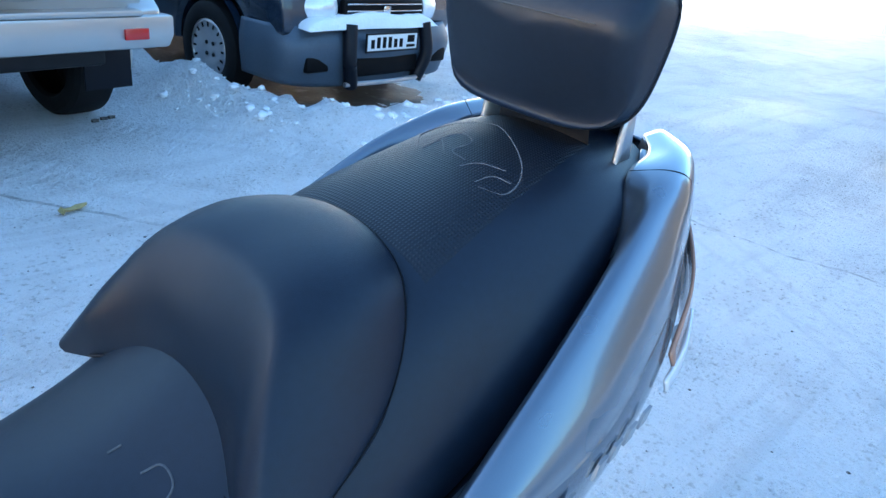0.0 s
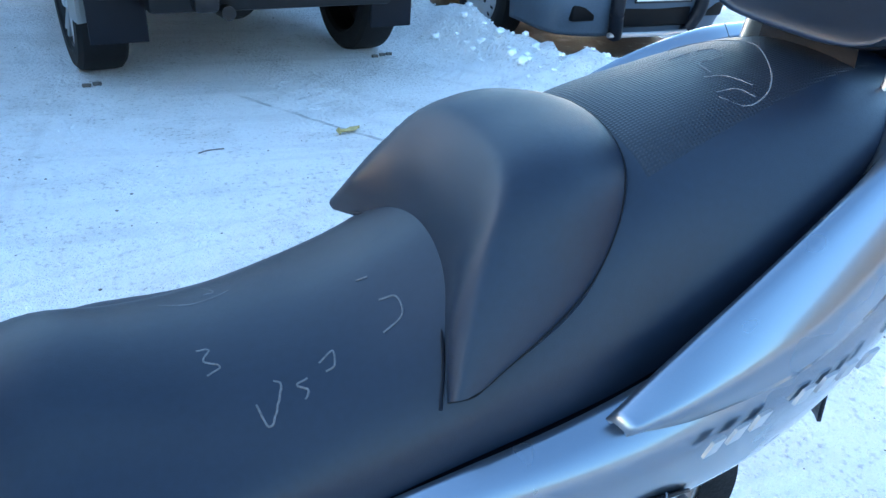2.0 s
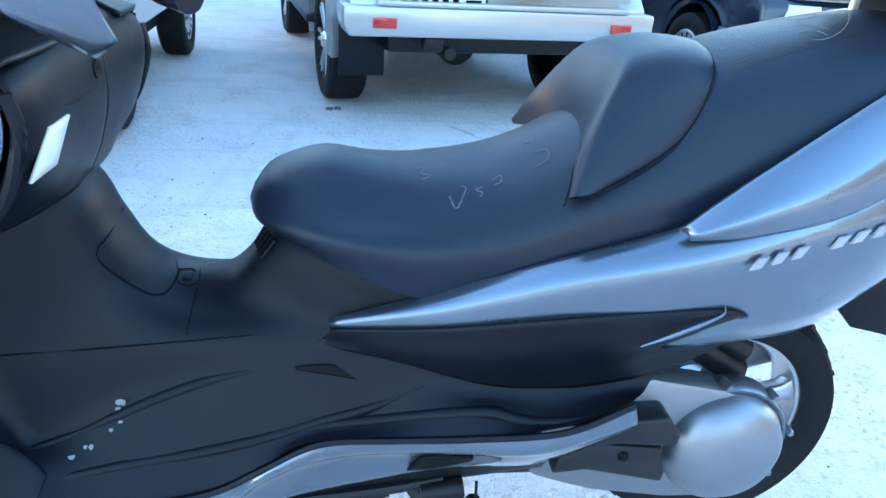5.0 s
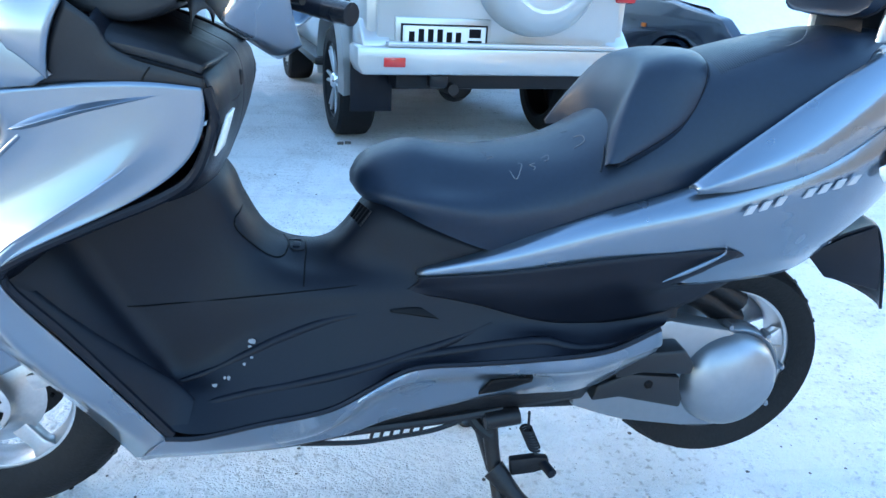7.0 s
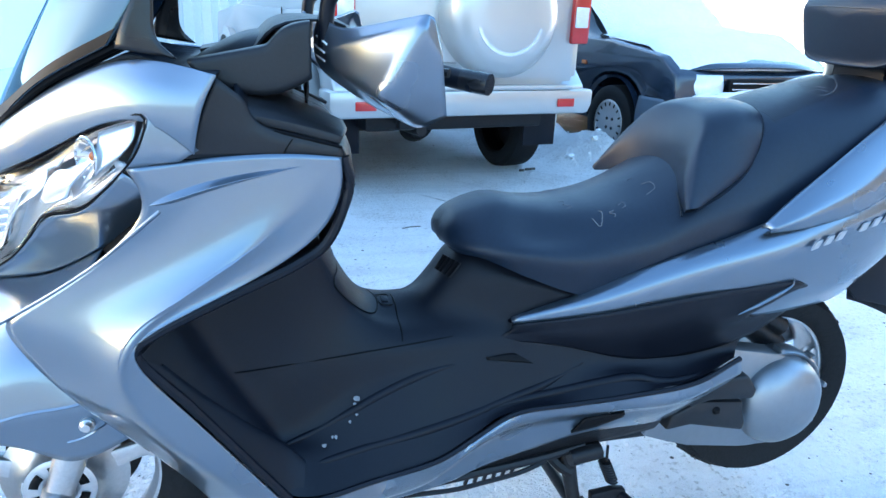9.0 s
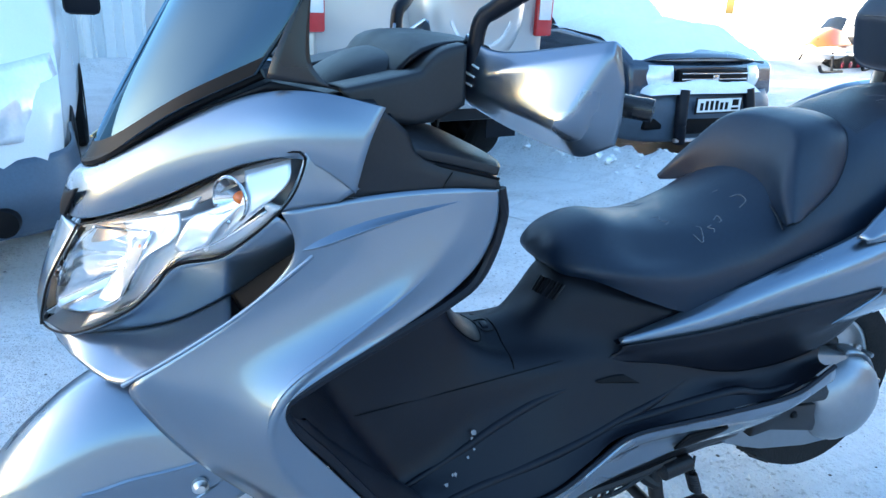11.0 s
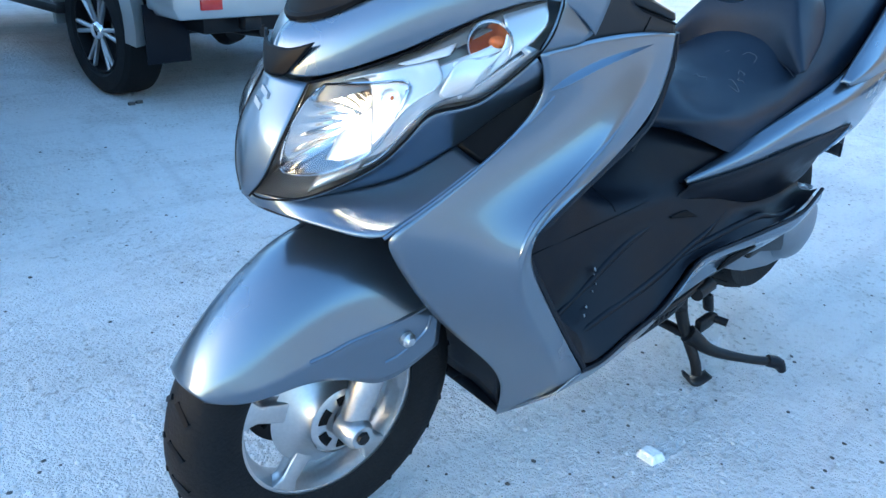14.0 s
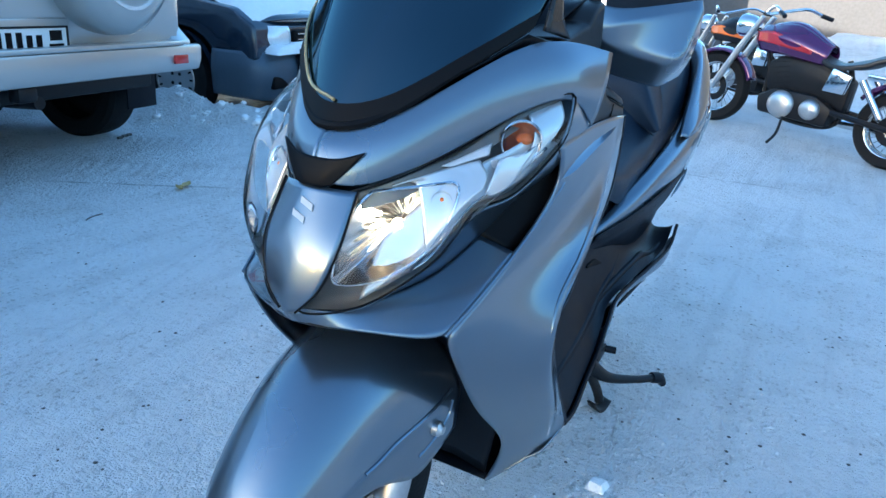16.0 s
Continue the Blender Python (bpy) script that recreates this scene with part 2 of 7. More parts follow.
        step = math_node('SUBTRACT', math_node('MULTIPLY', tread, 0.10 if spec[4] else -0.10), math_node('MULTIPLY', inside, 0.10))
        relief = step if relief is None else math_node('ADD', relief, step)
    for spec in (((3.53, 1.3), (0.15, -1), 0.009, 2.0, 0.0, 0.16), ((0.62, 3.15), (0.58, -0.81), 0.012, 1.3, 0.0, 0.05)):
        inside, rim, tread = track(*spec)
        broken = math_node('MULTIPLY', inside, span(dirt, 0.40, 0.55, 0.15, 0.8))
        col = mix(broken, col, (0.30, 0.30, 0.31))
        relief = math_node('SUBTRACT', relief, math_node('MULTIPLY', inside, 0.12))
    l.new(col, b.inputs["Base Color"])
    l.new(span(patches, 0.35, 0.65, 0.42, 0.75), b.inputs["Roughness"])
    h = math_node('ADD', math_node('MULTIPLY', dirt, 0.8), math_node('MULTIPLY', grain, 0.34))
    h = math_node('ADD', h, math_node('MULTIPLY', specks, 0.80))
    h = math_node('ADD', h, math_node('MULTIPLY', trodden, 1.0))
    h = math_node('ADD', h, math_node('MULTIPLY', streaks, 0.9))
    h = math_node('ADD', h, relief)
    bp = n.new("ShaderNodeBump")
    bp.inputs["Strength"].default_value, bp.inputs["Distance"].default_value = 1.0, 0.062
    l.new(h, bp.inputs["Height"])
    l.new(bp.outputs[0], b.inputs["Normal"])
    return m


GROUND = ground_material()


# ---- mesh helpers ----
def V(*a):
    return Vector(a)


def spline(pts, n):
    """n points along a smooth curve through pts, evenly spaced by length."""
    p = [Vector(q) for q in pts]
    if len(p) == 2:
        return [p[0].lerp(p[1], i / (n - 1)) for i in range(n)]
    p = [2 * p[0] - p[1]] + p + [2 * p[-1] - p[-2]]
    dense = []
    for i in range(1, len(p) - 2):
        a, b, c, d = p[i - 1:i + 3]
        for k in range(12):
            t = k / 12
            dense.append(0.5 * (2 * b + (c - a) * t + (2 * a - 5 * b + 4 * c - d) * t * t + (3 * b - a - 3 * c + d) * t ** 3))
    dense.append(p[-2])
    run = [0.0]
    for a, b in zip(dense, dense[1:]):
        run.append(run[-1] + (b - a).length)
    out, k = [], 0
    for i in range(n):
        s = run[-1] * i / (n - 1)
        while k < len(run) - 2 and run[k + 1] < s:
            k += 1
        f = (s - run[k]) / max(1e-9, run[k + 1] - run[k])
        out.append(dense[k].lerp(dense[k + 1], min(1, f)))
    return out


def grid(bm, rows, wrap=False):
    vs = [[bm.verts.new(p) for p in r] for r in rows]
    for a, b in zip(vs, vs[1:]):
        m = len(a)
        for i in range(m if wrap else m - 1):
            j = (i + 1) % m
            try:
                bm.faces.new((a[i], a[j], b[j], b[i]))
            except ValueError:
                pass
    return vs


def loft(rails, nu=28, nv=14, both=False):
    """A smooth skin over rails (curves from one end to the other)."""
    rs = [spline(r, nu) for r in rails]
    cols = [spline([r[i] for r in rs], nv) for i in range(nu)]
    bm = bmesh.new()
    grid(bm, cols)
    return bm


def full(rail):
    """A rail from the left edge to the middle, carried over to the right."""
    return list(rail) + [(x, -y, z) for x, y, z in reversed(rail[:-1])]


def part(name, bm, mat, parent=None, label="", smooth=True, thick=0.0, bevel=0.0, mirror=False, angle=40):
    def finish(b):
        bmesh.ops.remove_doubles(b, verts=b.verts, dist=1e-5)
        bmesh.ops.recalc_face_normals(b, faces=b.faces)
        me = bpy.data.meshes.new(name)
        b.to_mesh(me)
        b.free()
        me.materials.append(mat)
        ob = new(name, me)
        if parent:
            ob.parent = parent
        if label:
            tagged(ob, label)
        if smooth:
            me.shade_smooth()
            if angle < 180:
                me.set_sharp_from_angle(angle=radians(angle))
        if thick:
            md = ob.modifiers.new("thick", 'SOLIDIFY')
            md.thickness, md.offset = thick, 0
        if bevel:
            md = ob.modifiers.new("bevel", 'BEVEL')
            md.width, md.segments, md.limit_method = bevel, 2, 'ANGLE'
        return ob
    other = None
    if mirror:
        other = bm.copy()
        for v in other.verts:
            v.co.y = -v.co.y
        bmesh.ops.reverse_faces(other, faces=other.faces)
    ob = finish(bm)
    if other:
        finish(other)
    return ob


def cage(verts, faces, creases, name, mat, parent, label="", thick=0.0, level=3, mirror=False):
    """A smooth skin over a coarse cage; creases are pairs of corners with the sharpness of the edge between them."""
    made = []
    for s in ((1, -1) if mirror else (1,)):
        b = bmesh.new()
        vs = [b.verts.new((x, y * s, z)) for x, y, z in verts]
        for f in faces:
            b.faces.new([vs[k] for k in f])
        lay = b.edges.layers.float.new("crease_edge")
        for i, k, w in creases:
            e = b.edges.get((vs[i], vs[k]))
            if e:
                e[lay] = w
        ob = part(name, b, mat, parent, label, angle=180)
        md = ob.modifiers.new("round", 'SUBSURF')
        md.levels = md.render_levels = level
        md.boundary_smooth = 'PRESERVE_CORNERS'
        if thick:
            md = ob.modifiers.new("thick", 'SOLIDIFY')
            md.thickness, md.offset = thick, 0
        made.append(ob)
    return made[0]


def sheet(name, rows, mat, parent, label="", creases=(), thick=0.0, level=3, mirror=False):
    """A smooth skin over rows of corners, each row as long as the others. creases: (row, column, row, column, sharpness)."""
    n = len(rows[0])
    faces = [(r * n + c, r * n + c + 1, (r + 1) * n + c + 1, (r + 1) * n + c) for r in range(len(rows) - 1) for c in range(n - 1)]
    return cage([p for row in rows for p in row], faces, [(a * n + b, c * n + d, w) for a, b, c, d, w in creases], name, mat, parent, label, thick, level, mirror)


def skin(ob):
    """The finished surface of a part, to lay other parts on."""
    return BVHTree.FromObject(ob, bpy.context.evaluated_depsgraph_get())


def tube(pts, r, n=10, steps=None, caps=True):
    steps = steps or max(2, len(pts) * 5)
    path = spline(pts, steps) if len(pts) > 2 else [Vector(p) for p in pts]
    bm = bmesh.new()
    rows, up = [], Vector((0.13, 0.21, 0.97)).normalized()
    for i, p in enumerate(path):
        d = (path[min(i + 1, len(path) - 1)] - path[max(i - 1, 0)]).normalized()
        s = d.cross(up)
        if s.length < 0.05:
            s = d.cross(Vector((1, 0, 0)))
        s.normalize()
        w = s.cross(d)
        f = i / (len(path) - 1)
        if isinstance(r, (list, tuple)):
            k = f * (len(r) - 1)
            a = int(min(k, len(r) - 2))
            rad = r[a] + (r[a + 1] - r[a]) * (k - a)
        else:
            rad = r
        rows.append([p + rad * (math.cos(2 * math.pi * j / n) * s + math.sin(2 * math.pi * j / n) * w) for j in range(n)])
    vs = grid(bm, rows, True)
    if caps:
        bm.faces.new(vs[0])
        bm.faces.new(vs[-1])
    return bm


def join(*bms):
    out = bms[0]
    for b in bms[1:]:
        me = bpy.data.meshes.new("tmp")
        b.to_mesh(me)
        b.free()
        out.from_mesh(me)
        bpy.data.meshes.remove(me)
    return out


def box(c, size, m=None, bevel=0.0, seg=2):
    bm = bmesh.new()
    bmesh.ops.create_cube(bm, size=1)
    for v in bm.verts:
        v.co = Vector((v.co.x * size[0], v.co.y * size[1], v.co.z * size[2]))
    if bevel:
        bmesh.ops.bevel(bm, geom=bm.edges[:], offset=bevel, segments=seg, affect='EDGES', profile=0.5)
    mat = (Matrix.Translation(c) @ m) if m else Matrix.Translation(c)
    bmesh.ops.transform(bm, matrix=mat, verts=bm.verts)
    return bm


def lathe(profile, c=(0, 0, 0), axis='y', seg=40, closed=False, arc=(0, 2 * math.pi)):
    """Profile of (radius, along the axis)."""
    bm = bmesh.new()
    whole = abs(arc[1] - arc[0] - 2 * math.pi) < 1e-6
    rows = []
    for k in range(seg if whole else seg + 1):
        a = arc[0] + (arc[1] - arc[0]) * k / seg
        row = []
        for r, h in (list(profile) + [profile[0]] if closed else profile):
            u, w = r * math.cos(a), r * math.sin(a)
            row.append(Vector(c) + (V(u, h, w) if axis == 'y' else V(h, u, w) if axis == 'x' else V(u, w, h)))
        rows.append(row)
    if whole:
        rows.append(rows[0])
    grid(bm, rows)
    bmesh.ops.remove_doubles(bm, verts=bm.verts, dist=1e-6)
    return bm


def slab(outline, lo, hi, axis='y', bevel=0.0, seg=2):
    """An outline in the two other axes, drawn out from lo to hi."""
    bm = bmesh.new()

    def put(a, b, h):
        return V(a, h, b) if axis == 'y' else V(h, a, b) if axis == 'x' else V(a, b, h)
    lower = [bm.verts.new(put(a, b, lo)) for a, b in outline]
    upper = [bm.verts.new(put(a, b, hi)) for a, b in outline]
    n = len(outline)
    bm.faces.new(lower)
    bm.faces.new(list(reversed(upper)))
    for i in range(n):
        j = (i + 1) % n
        bm.faces.new((lower[j], lower[i], upper[i], upper[j]))
    bmesh.ops.recalc_face_normals(bm, faces=bm.faces)
    if bevel:
        edges = [e for e in bm.edges if not (e.verts[0] in lower) == (e.verts[1] in upper) or True]
        bmesh.ops.bevel(bm, geom=edges, offset=bevel, segments=seg, affect='EDGES', profile=0.5)
    return bm


def moved(bm, m):
    bmesh.ops.transform(bm, matrix=m, verts=bm.verts)
    return bm


def thing(name, m, label, category, group="", kind=""):
    e = new(name)
    e.matrix_world = m
    e.empty_display_size = 0.1
    return tagged(e, label, category, group, kind)


def laid(name, line, ob, r, mat, parent, lift=0.0009, steps=14, label=""):
    """A thin bead pressed onto the skin of another part."""
    tree = skin(ob)
    centre = sum((v.co for v in ob.data.vertices), V(0, 0, 0)) / len(ob.data.vertices)
    pts = []
    for p in spline(line, steps):
        place, normal, _, _ = tree.find_nearest(p)
        pts.append(place + (normal if normal.dot(place - centre) > 0 else -normal) * lift)
    return part(name, tube(pts, r, 6, steps * 3), mat, parent, label)


# ---- the scooter ----
scooter = thing("scooter", pose(0, 0, 0), "silver-blue maxi scooter on its centre stand in a snowy yard", "scooter")

# seat: rails run from the nose to the tail
low = [(-0.050, -0.02, 0.722), (-0.035, -0.075, 0.716), (0.006, -0.12, 0.716), (0.083, -0.157, 0.688), (0.18, -0.168, 0.652), (0.225, -0.172, 0.655),
       (0.364, -0.192, 0.724), (0.595, -0.201, 0.802), (0.74, -0.192, 0.905), (0.88, -0.160, 0.985), (1.0, -0.10, 1.01)]
side = [(-0.062, -0.02, 0.735), (-0.046, -0.08, 0.735), (0.0, -0.128, 0.738), (0.083, -0.167, 0.735), (0.20, -0.182, 0.722), (0.31, -0.182, 0.745),
        (0.43, -0.188, 0.80), (0.595, -0.190, 0.86), (0.74, -0.182, 0.945), (0.88, -0.152, 1.012), (1.0, -0.10, 1.03)]
edge = [(-0.060, -0.02, 0.750), (-0.040, -0.065, 0.765), (0.025, -0.098, 0.778), (0.11, -0.122, 0.757), (0.22, -0.138, 0.765), (0.37, -0.150, 0.808),
        (0.49, -0.148, 0.880), (0.61, -0.146, 0.950), (0.75, -0.14, 0.998), (0.88, -0.125, 1.034), (1.0, -0.08, 1.045)]
inner = [(-0.055, -0.012, 0.757), (-0.030, -0.04, 0.784), (0.043, -0.055, 0.806), (0.12, -0.07, 0.794), (0.21, -0.082, 0.794), (0.35, -0.09, 0.824),
         (0.497, -0.09, 0.915), (0.607, -0.09, 0.984), (0.747, -0.085, 1.027), (0.875, -0.075, 1.053), (1.0, -0.05, 1.055)]
mid = [(-0.053, 0, 0.758), (-0.026, 0, 0.790), (0.05, 0, 0.814), (0.13, 0, 0.806), (0.21, 0, 0.806), (0.33, 0, 0.830),
       (0.50, 0, 0.925), (0.62, 0, 0.999), (0.76, 0, 1.038), (0.87, 0, 1.06), (1.0, 0, 1.06)]
flip = lambda rail: [(x, -y, z) for x, y, z in rail]
seat_rails = [low, side, edge, inner, mid, flip(inner), flip(edge), flip(side), flip(low)]
bm = loft(seat_rails, 90, 60)
bm.verts.ensure_lookup_table()
bm.faces.new(bm.verts[0:60])
seat = part("seat", bm, VINYL, scooter, "long black vinyl seat with ribbed top", angle=180)


part("seat_base", loft([[(x, y * 0.97, z + 0.004) for x, y, z in low], [(x, 0, z - 0.004) for x, y, z in low], [(x, -y * 0.97, z + 0.004) for x, y, z in low]], 60, 8), PLASTIC, seat)



def ribbed_panel(x0, x1, j0, j1, mat):
    """A patch of ribbed vinyl laid into the seat's top."""
    rs = [spline(r, 90) for r in seat_rails]
    cols = [spline([r[i] for r in rs], 60) for i in range(90)]
    cols = [c for c in cols if x0 < c[30].x < x1]
    rows = []
    for i, c in enumerate(cols):
        row = []
        for j in range(j0, j1 + 1):
            rim = i in (0, len(cols) - 1) or j in (j0, j1)
            row.append(c[j] + V(0, 0, -0.0012 if rim else 0.0007))
        rows.append(row)
    b = bmesh.new()
    grid(b, rows)
    part("ribbed_top", b, mat, seat, "fine ribbed vinyl top panel", angle=180)


ribbed_panel(0.60, 0.97, 17, 42, RIBBED)
hump_back = full([(0.405, -0.199, 0.824), (0.530, -0.162, 0.896), (0.584, -0.108, 0.980), (0.600, 0, 1.004)])
hump = [full([(0.382, -0.188, 0.814), (0.398, -0.142, 0.826), (0.42, -0.068, 0.852), (0.425, 0, 0.857)]),
        full([(0.379, -0.194, 0.819), (0.396, -0.150, 0.868), (0.428, -0.088, 0.915), (0.438, 0, 0.925)]),
        full([(0.381, -0.198, 0.823), (0.416, -0.146, 0.905), (0.450, -0.096, 0.962), (0.470, 0, 0.980)]),
        full([(0.386, -0.201, 0.825), (0.436, -0.146, 0.920), (0.472, -0.098, 0.982), (0.495, 0, 0.996)]),
        full([(0.395, -0.201, 0.825), (0.482, -0.158, 0.912), (0.530, -0.110, 0.990), (0.55, 0, 1.006)]),
        hump_back,
        full([(0.405, -0.188, 0.814), (0.542, -0.150, 0.868), (0.602, -0.098, 0.955), (0.618, 0, 0.980)])]
bolster = part("bolster", loft(hump, 60, 40), VINYL, scooter, "raised black vinyl rider's back bolster", angle=180)
laid("bolster_seam", [(0.380, -0.196, 0.816)] + [(x + 0.004, y, z) for x, y, z in hump_back], bolster, 0.0011, INK, bolster, 0.0, 40)
part("bolster_front_seam", tube([(0.375, -0.19, 0.808), (0.394, -0.146, 0.829), (0.416, -0.07, 0.856), (0.421, 0, 0.861), (0.416, 0.07, 0.856), (0.394, 0.146, 0.829)], 0.0018, 6, 40), PLASTIC, scooter)


def rest_point(f, a, g, bulge=0.0):
    """A point of the padded rest: f from its front (-1) to its back (1), a round its rim, g its share of the rim's size."""
    ca, sa = math.cos(a), math.sin(a)
    r = (abs(ca) ** 4.6 + abs(sa) ** 4.6) ** (-1 / 4.6)
    y, z = 0.143 * r * ca * g, 0.094 * r * sa * g
    y *= 1 - 0.06 * ((z - 0.02) / 0.1) ** 2
    fold = max(0.0, -f) * ((0.42 if z > 0.022 else 0.58) * (math.sqrt((z - 0.022) ** 2 + 0.00006) - 0.0077) - 0.001)
    return V(0.046 * f + 0.12 * z + 0.9 * y * y + fold - bulge, y, z)


def backrest():
    steps = [(-1, g, 0.004 * (1 - g / 0.84)) for g in (0.02, 0.25, 0.5, 0.7, 0.80)]
    steps += [(f, 0.84 + 0.16 * math.sqrt(max(0.0, 1 - f ** 4)), 0.0) for f in [-1 + k / 7 for k in range(15)]]
    bm = bmesh.new()
    vs = grid(bm, [[rest_point(f, 2 * math.pi * j / 48, g, u) for j in range(48)] for f, g, u in steps], True)
    bm.faces.new(vs[0])
    bm.faces.new(vs[-1])
    return bm


REST = pose(0.864, 0.002, 1.176, 1.5, 6, 0)
rest = part("backrest", moved(backrest(), REST), VINYL, scooter, "padded black vinyl passenger backrest", angle=60)
part("piping", tube([REST @ rest_point(0.62, 2 * math.pi * j / 60, 0.985) for j in range(61)], 0.003, 6, 120, False), PLASTIC, rest)
part("backrest_seam", tube([REST @ V(-0.046 + 0.12 * 0.022 + 0.9 * y * y - 0.0045, y, 0.022) for y in [-0.10 + 0.02 * k for k in range(11)]], 0.0009, 5, 30), VINYL_SEAM, rest)
part("backrest_bracket", loft([full([(0.905, -0.075, 1.02), (0.902, -0.05, 1.025), (0.90, 0, 1.03)]), full([(0.905, -0.065, 1.12), (0.902, -0.04, 1.12), (0.90, 0, 1.12)]),
                               full([(0.96, -0.065, 1.12), (0.96, -0.04, 1.12), (0.96, 0, 1.12)]), full([(0.99, -0.085, 1.02), (1.0, -0.06, 1.02), (1.0, 0, 1.02)])], 30, 20), PLASTIC, scooter)
part("backrest_plate", loft([[(0.905, -0.108, 1.0), (0.915, -0.106, 1.10)], [(0.955, -0.100, 1.0), (0.945, -0.098, 1.11)]], 6, 4), ALLOY, scooter, "pale metal backrest bracket", thick=0.006, mirror=True)

# tail body
t_top = [(0.06, -0.145, 0.6), (0.183, -0.161, 0.645), (0.366, -0.197, 0.726), (0.544, -0.211, 0.790), (0.714, -0.206, 0.872), (0.873, -0.166, 0.972), (0.99, -0.094, 1.045)]
t_up = [(0.06, -0.149, 0.597), (0.213, -0.19, 0.65), (0.395, -0.228, 0.725), (0.567, -0.244, 0.785), (0.737, -0.243, 0.86), (0.895, -0.199, 0.96), (1.03, -0.102, 1.03)]
t_mid = [(0.06, -0.151, 0.595), (0.234, -0.202, 0.64), (0.436, -0.245, 0.706), (0.618, -0.264, 0.758), (0.818, -0.256, 0.826), (0.975, -0.195, 0.91), (1.109, -0.068, 0.98)]
t_low = [(0.062, -0.151, 0.591), (0.254, -0.201, 0.612), (0.476, -0.236, 0.64), (0.657, -0.24, 0.66), (0.816, -0.226, 0.7), (0.964, -0.176, 0.78), (1.128, -0.047, 0.88)]
t_bot = [(0.065, -0.149, 0.588), (0.263, -0.182, 0.592), (0.515, -0.214, 0.597), (0.682, -0.205, 0.603), (0.798, -0.189, 0.622), (0.913, -0.158, 0.695), (1.108, -0.048, 0.82)]
part("tail_panel", loft([t_top, t_up, t_mid, t_low, t_bot], 60, 28), PAINT, scooter, "glossy silver-blue painted tail panel", thick=0.004, mirror=True, angle=180)
far_trim = [[(x, -y - 0.001, z + 0.005) for x, y, z in t_top[3:]], [(x * 0.35 + u * 0.65, -(y * 0.35 + v * 0.65), z * 0.35 + w * 0.65 + 0.006) for (x, y, z), (u, v, w) in zip(t_top[3:], t_up[3:])]]
part("seat_side_trim", loft(far_trim, 24, 4), PLASTIC, scooter, "black trim between seat and tail panel", thick=0.002)
part("tail_underside", loft([[(0.06, -0.143, 0.588), (0.262, -0.172, 0.592), (0.514, -0.204, 0.597), (0.681, -0.195, 0.603), (0.798, -0.179, 0.622), (0.913, -0.148, 0.695), (1.107, -0.038, 0.82)],
                             [(0.05, 0, 0.6), (0.25, 0, 0.60), (0.5, 0, 0.60), (0.667, 0, 0.61), (0.784, 0, 0.63), (0.9, 0, 0.70), (1.1, 0, 0.82)]], 30, 4), PLASTIC, scooter, mirror=True)
part("seat_gap", loft([[(0.06, -0.138, 0.59), (0.183, -0.151, 0.635), (0.365, -0.190, 0.712), (0.543, -0.203, 0.772), (0.713, -0.196, 0.848), (0.872, -0.155, 0.95), (0.989, -0.074, 1.02)],
                       [(0.055, -0.053, 0.59), (0.177, -0.046, 0.635), (0.358, -0.037, 0.715), (0.535, -0.028, 0.78), (0.705, -0.019, 0.86), (0.865, -0.01, 0.97), (0.983, -0.01, 1.03)]], 30, 4), PLASTIC, scooter, mirror=True)
# raised wing along the tail
w_top = [(0.524, -0.241, 0.795), (0.576, -0.236, 0.838), (0.676, -0.226, 0.910), (0.785, -0.208, 0.982), (0.865, -0.187, 1.022), (0.925, -0.168, 1.043), (1.0, -0.135, 1.054), (1.065, -0.075, 1.055)]
w_in = [(0.522, -0.236, 0.793), (0.6, -0.222, 0.836), (0.694, -0.208, 0.888), (0.785, -0.192, 0.948), (0.850, -0.168, 0.990), (0.905, -0.130, 1.034), (0.985, -0.108, 1.044), (1.05, -0.062, 1.047)]
w_mid = [(0.529, -0.254, 0.793), (0.598, -0.263, 0.824), (0.718, -0.259, 0.879), (0.837, -0.234, 0.956), (0.905, -0.205, 1.006), (0.955, -0.182, 1.034), (1.03, -0.14, 1.047), (1.085, -0.08, 1.048)]
w_low = [(0.532, -0.25, 0.788), (0.618, -0.262, 0.8), (0.738, -0.263, 0.835), (0.867, -0.236, 0.905), (0.935, -0.205, 0.965), (0.985, -0.178, 1.002), (1.048, -0.138, 1.022), (1.10, -0.080, 1.025)]
part("tail_wing", loft([w_in, w_top, w_mid, w_low], 50, 22), PAINT, scooter, "silver-blue swept grab wing", thick=0.006, mirror=True, angle=180)
section = spline([spline(r, 50)[37] for r in (w_in, w_top, w_mid, w_low)], 16)
part("wing_joint", tube([p + V(0, -0.001, 0.0022) for p in section], 0.0014, 5, 30), INK, scooter, mirror=True)
part("wing_inner", loft([[(x, y + 0.001, z - 0.002) for x, y, z in w_in[2:]], [(x - 0.004, y + 0.014, z - 0.05) for x, y, z in w_in[2:]]], 24, 6), PLASTIC, scooter, mirror=True)
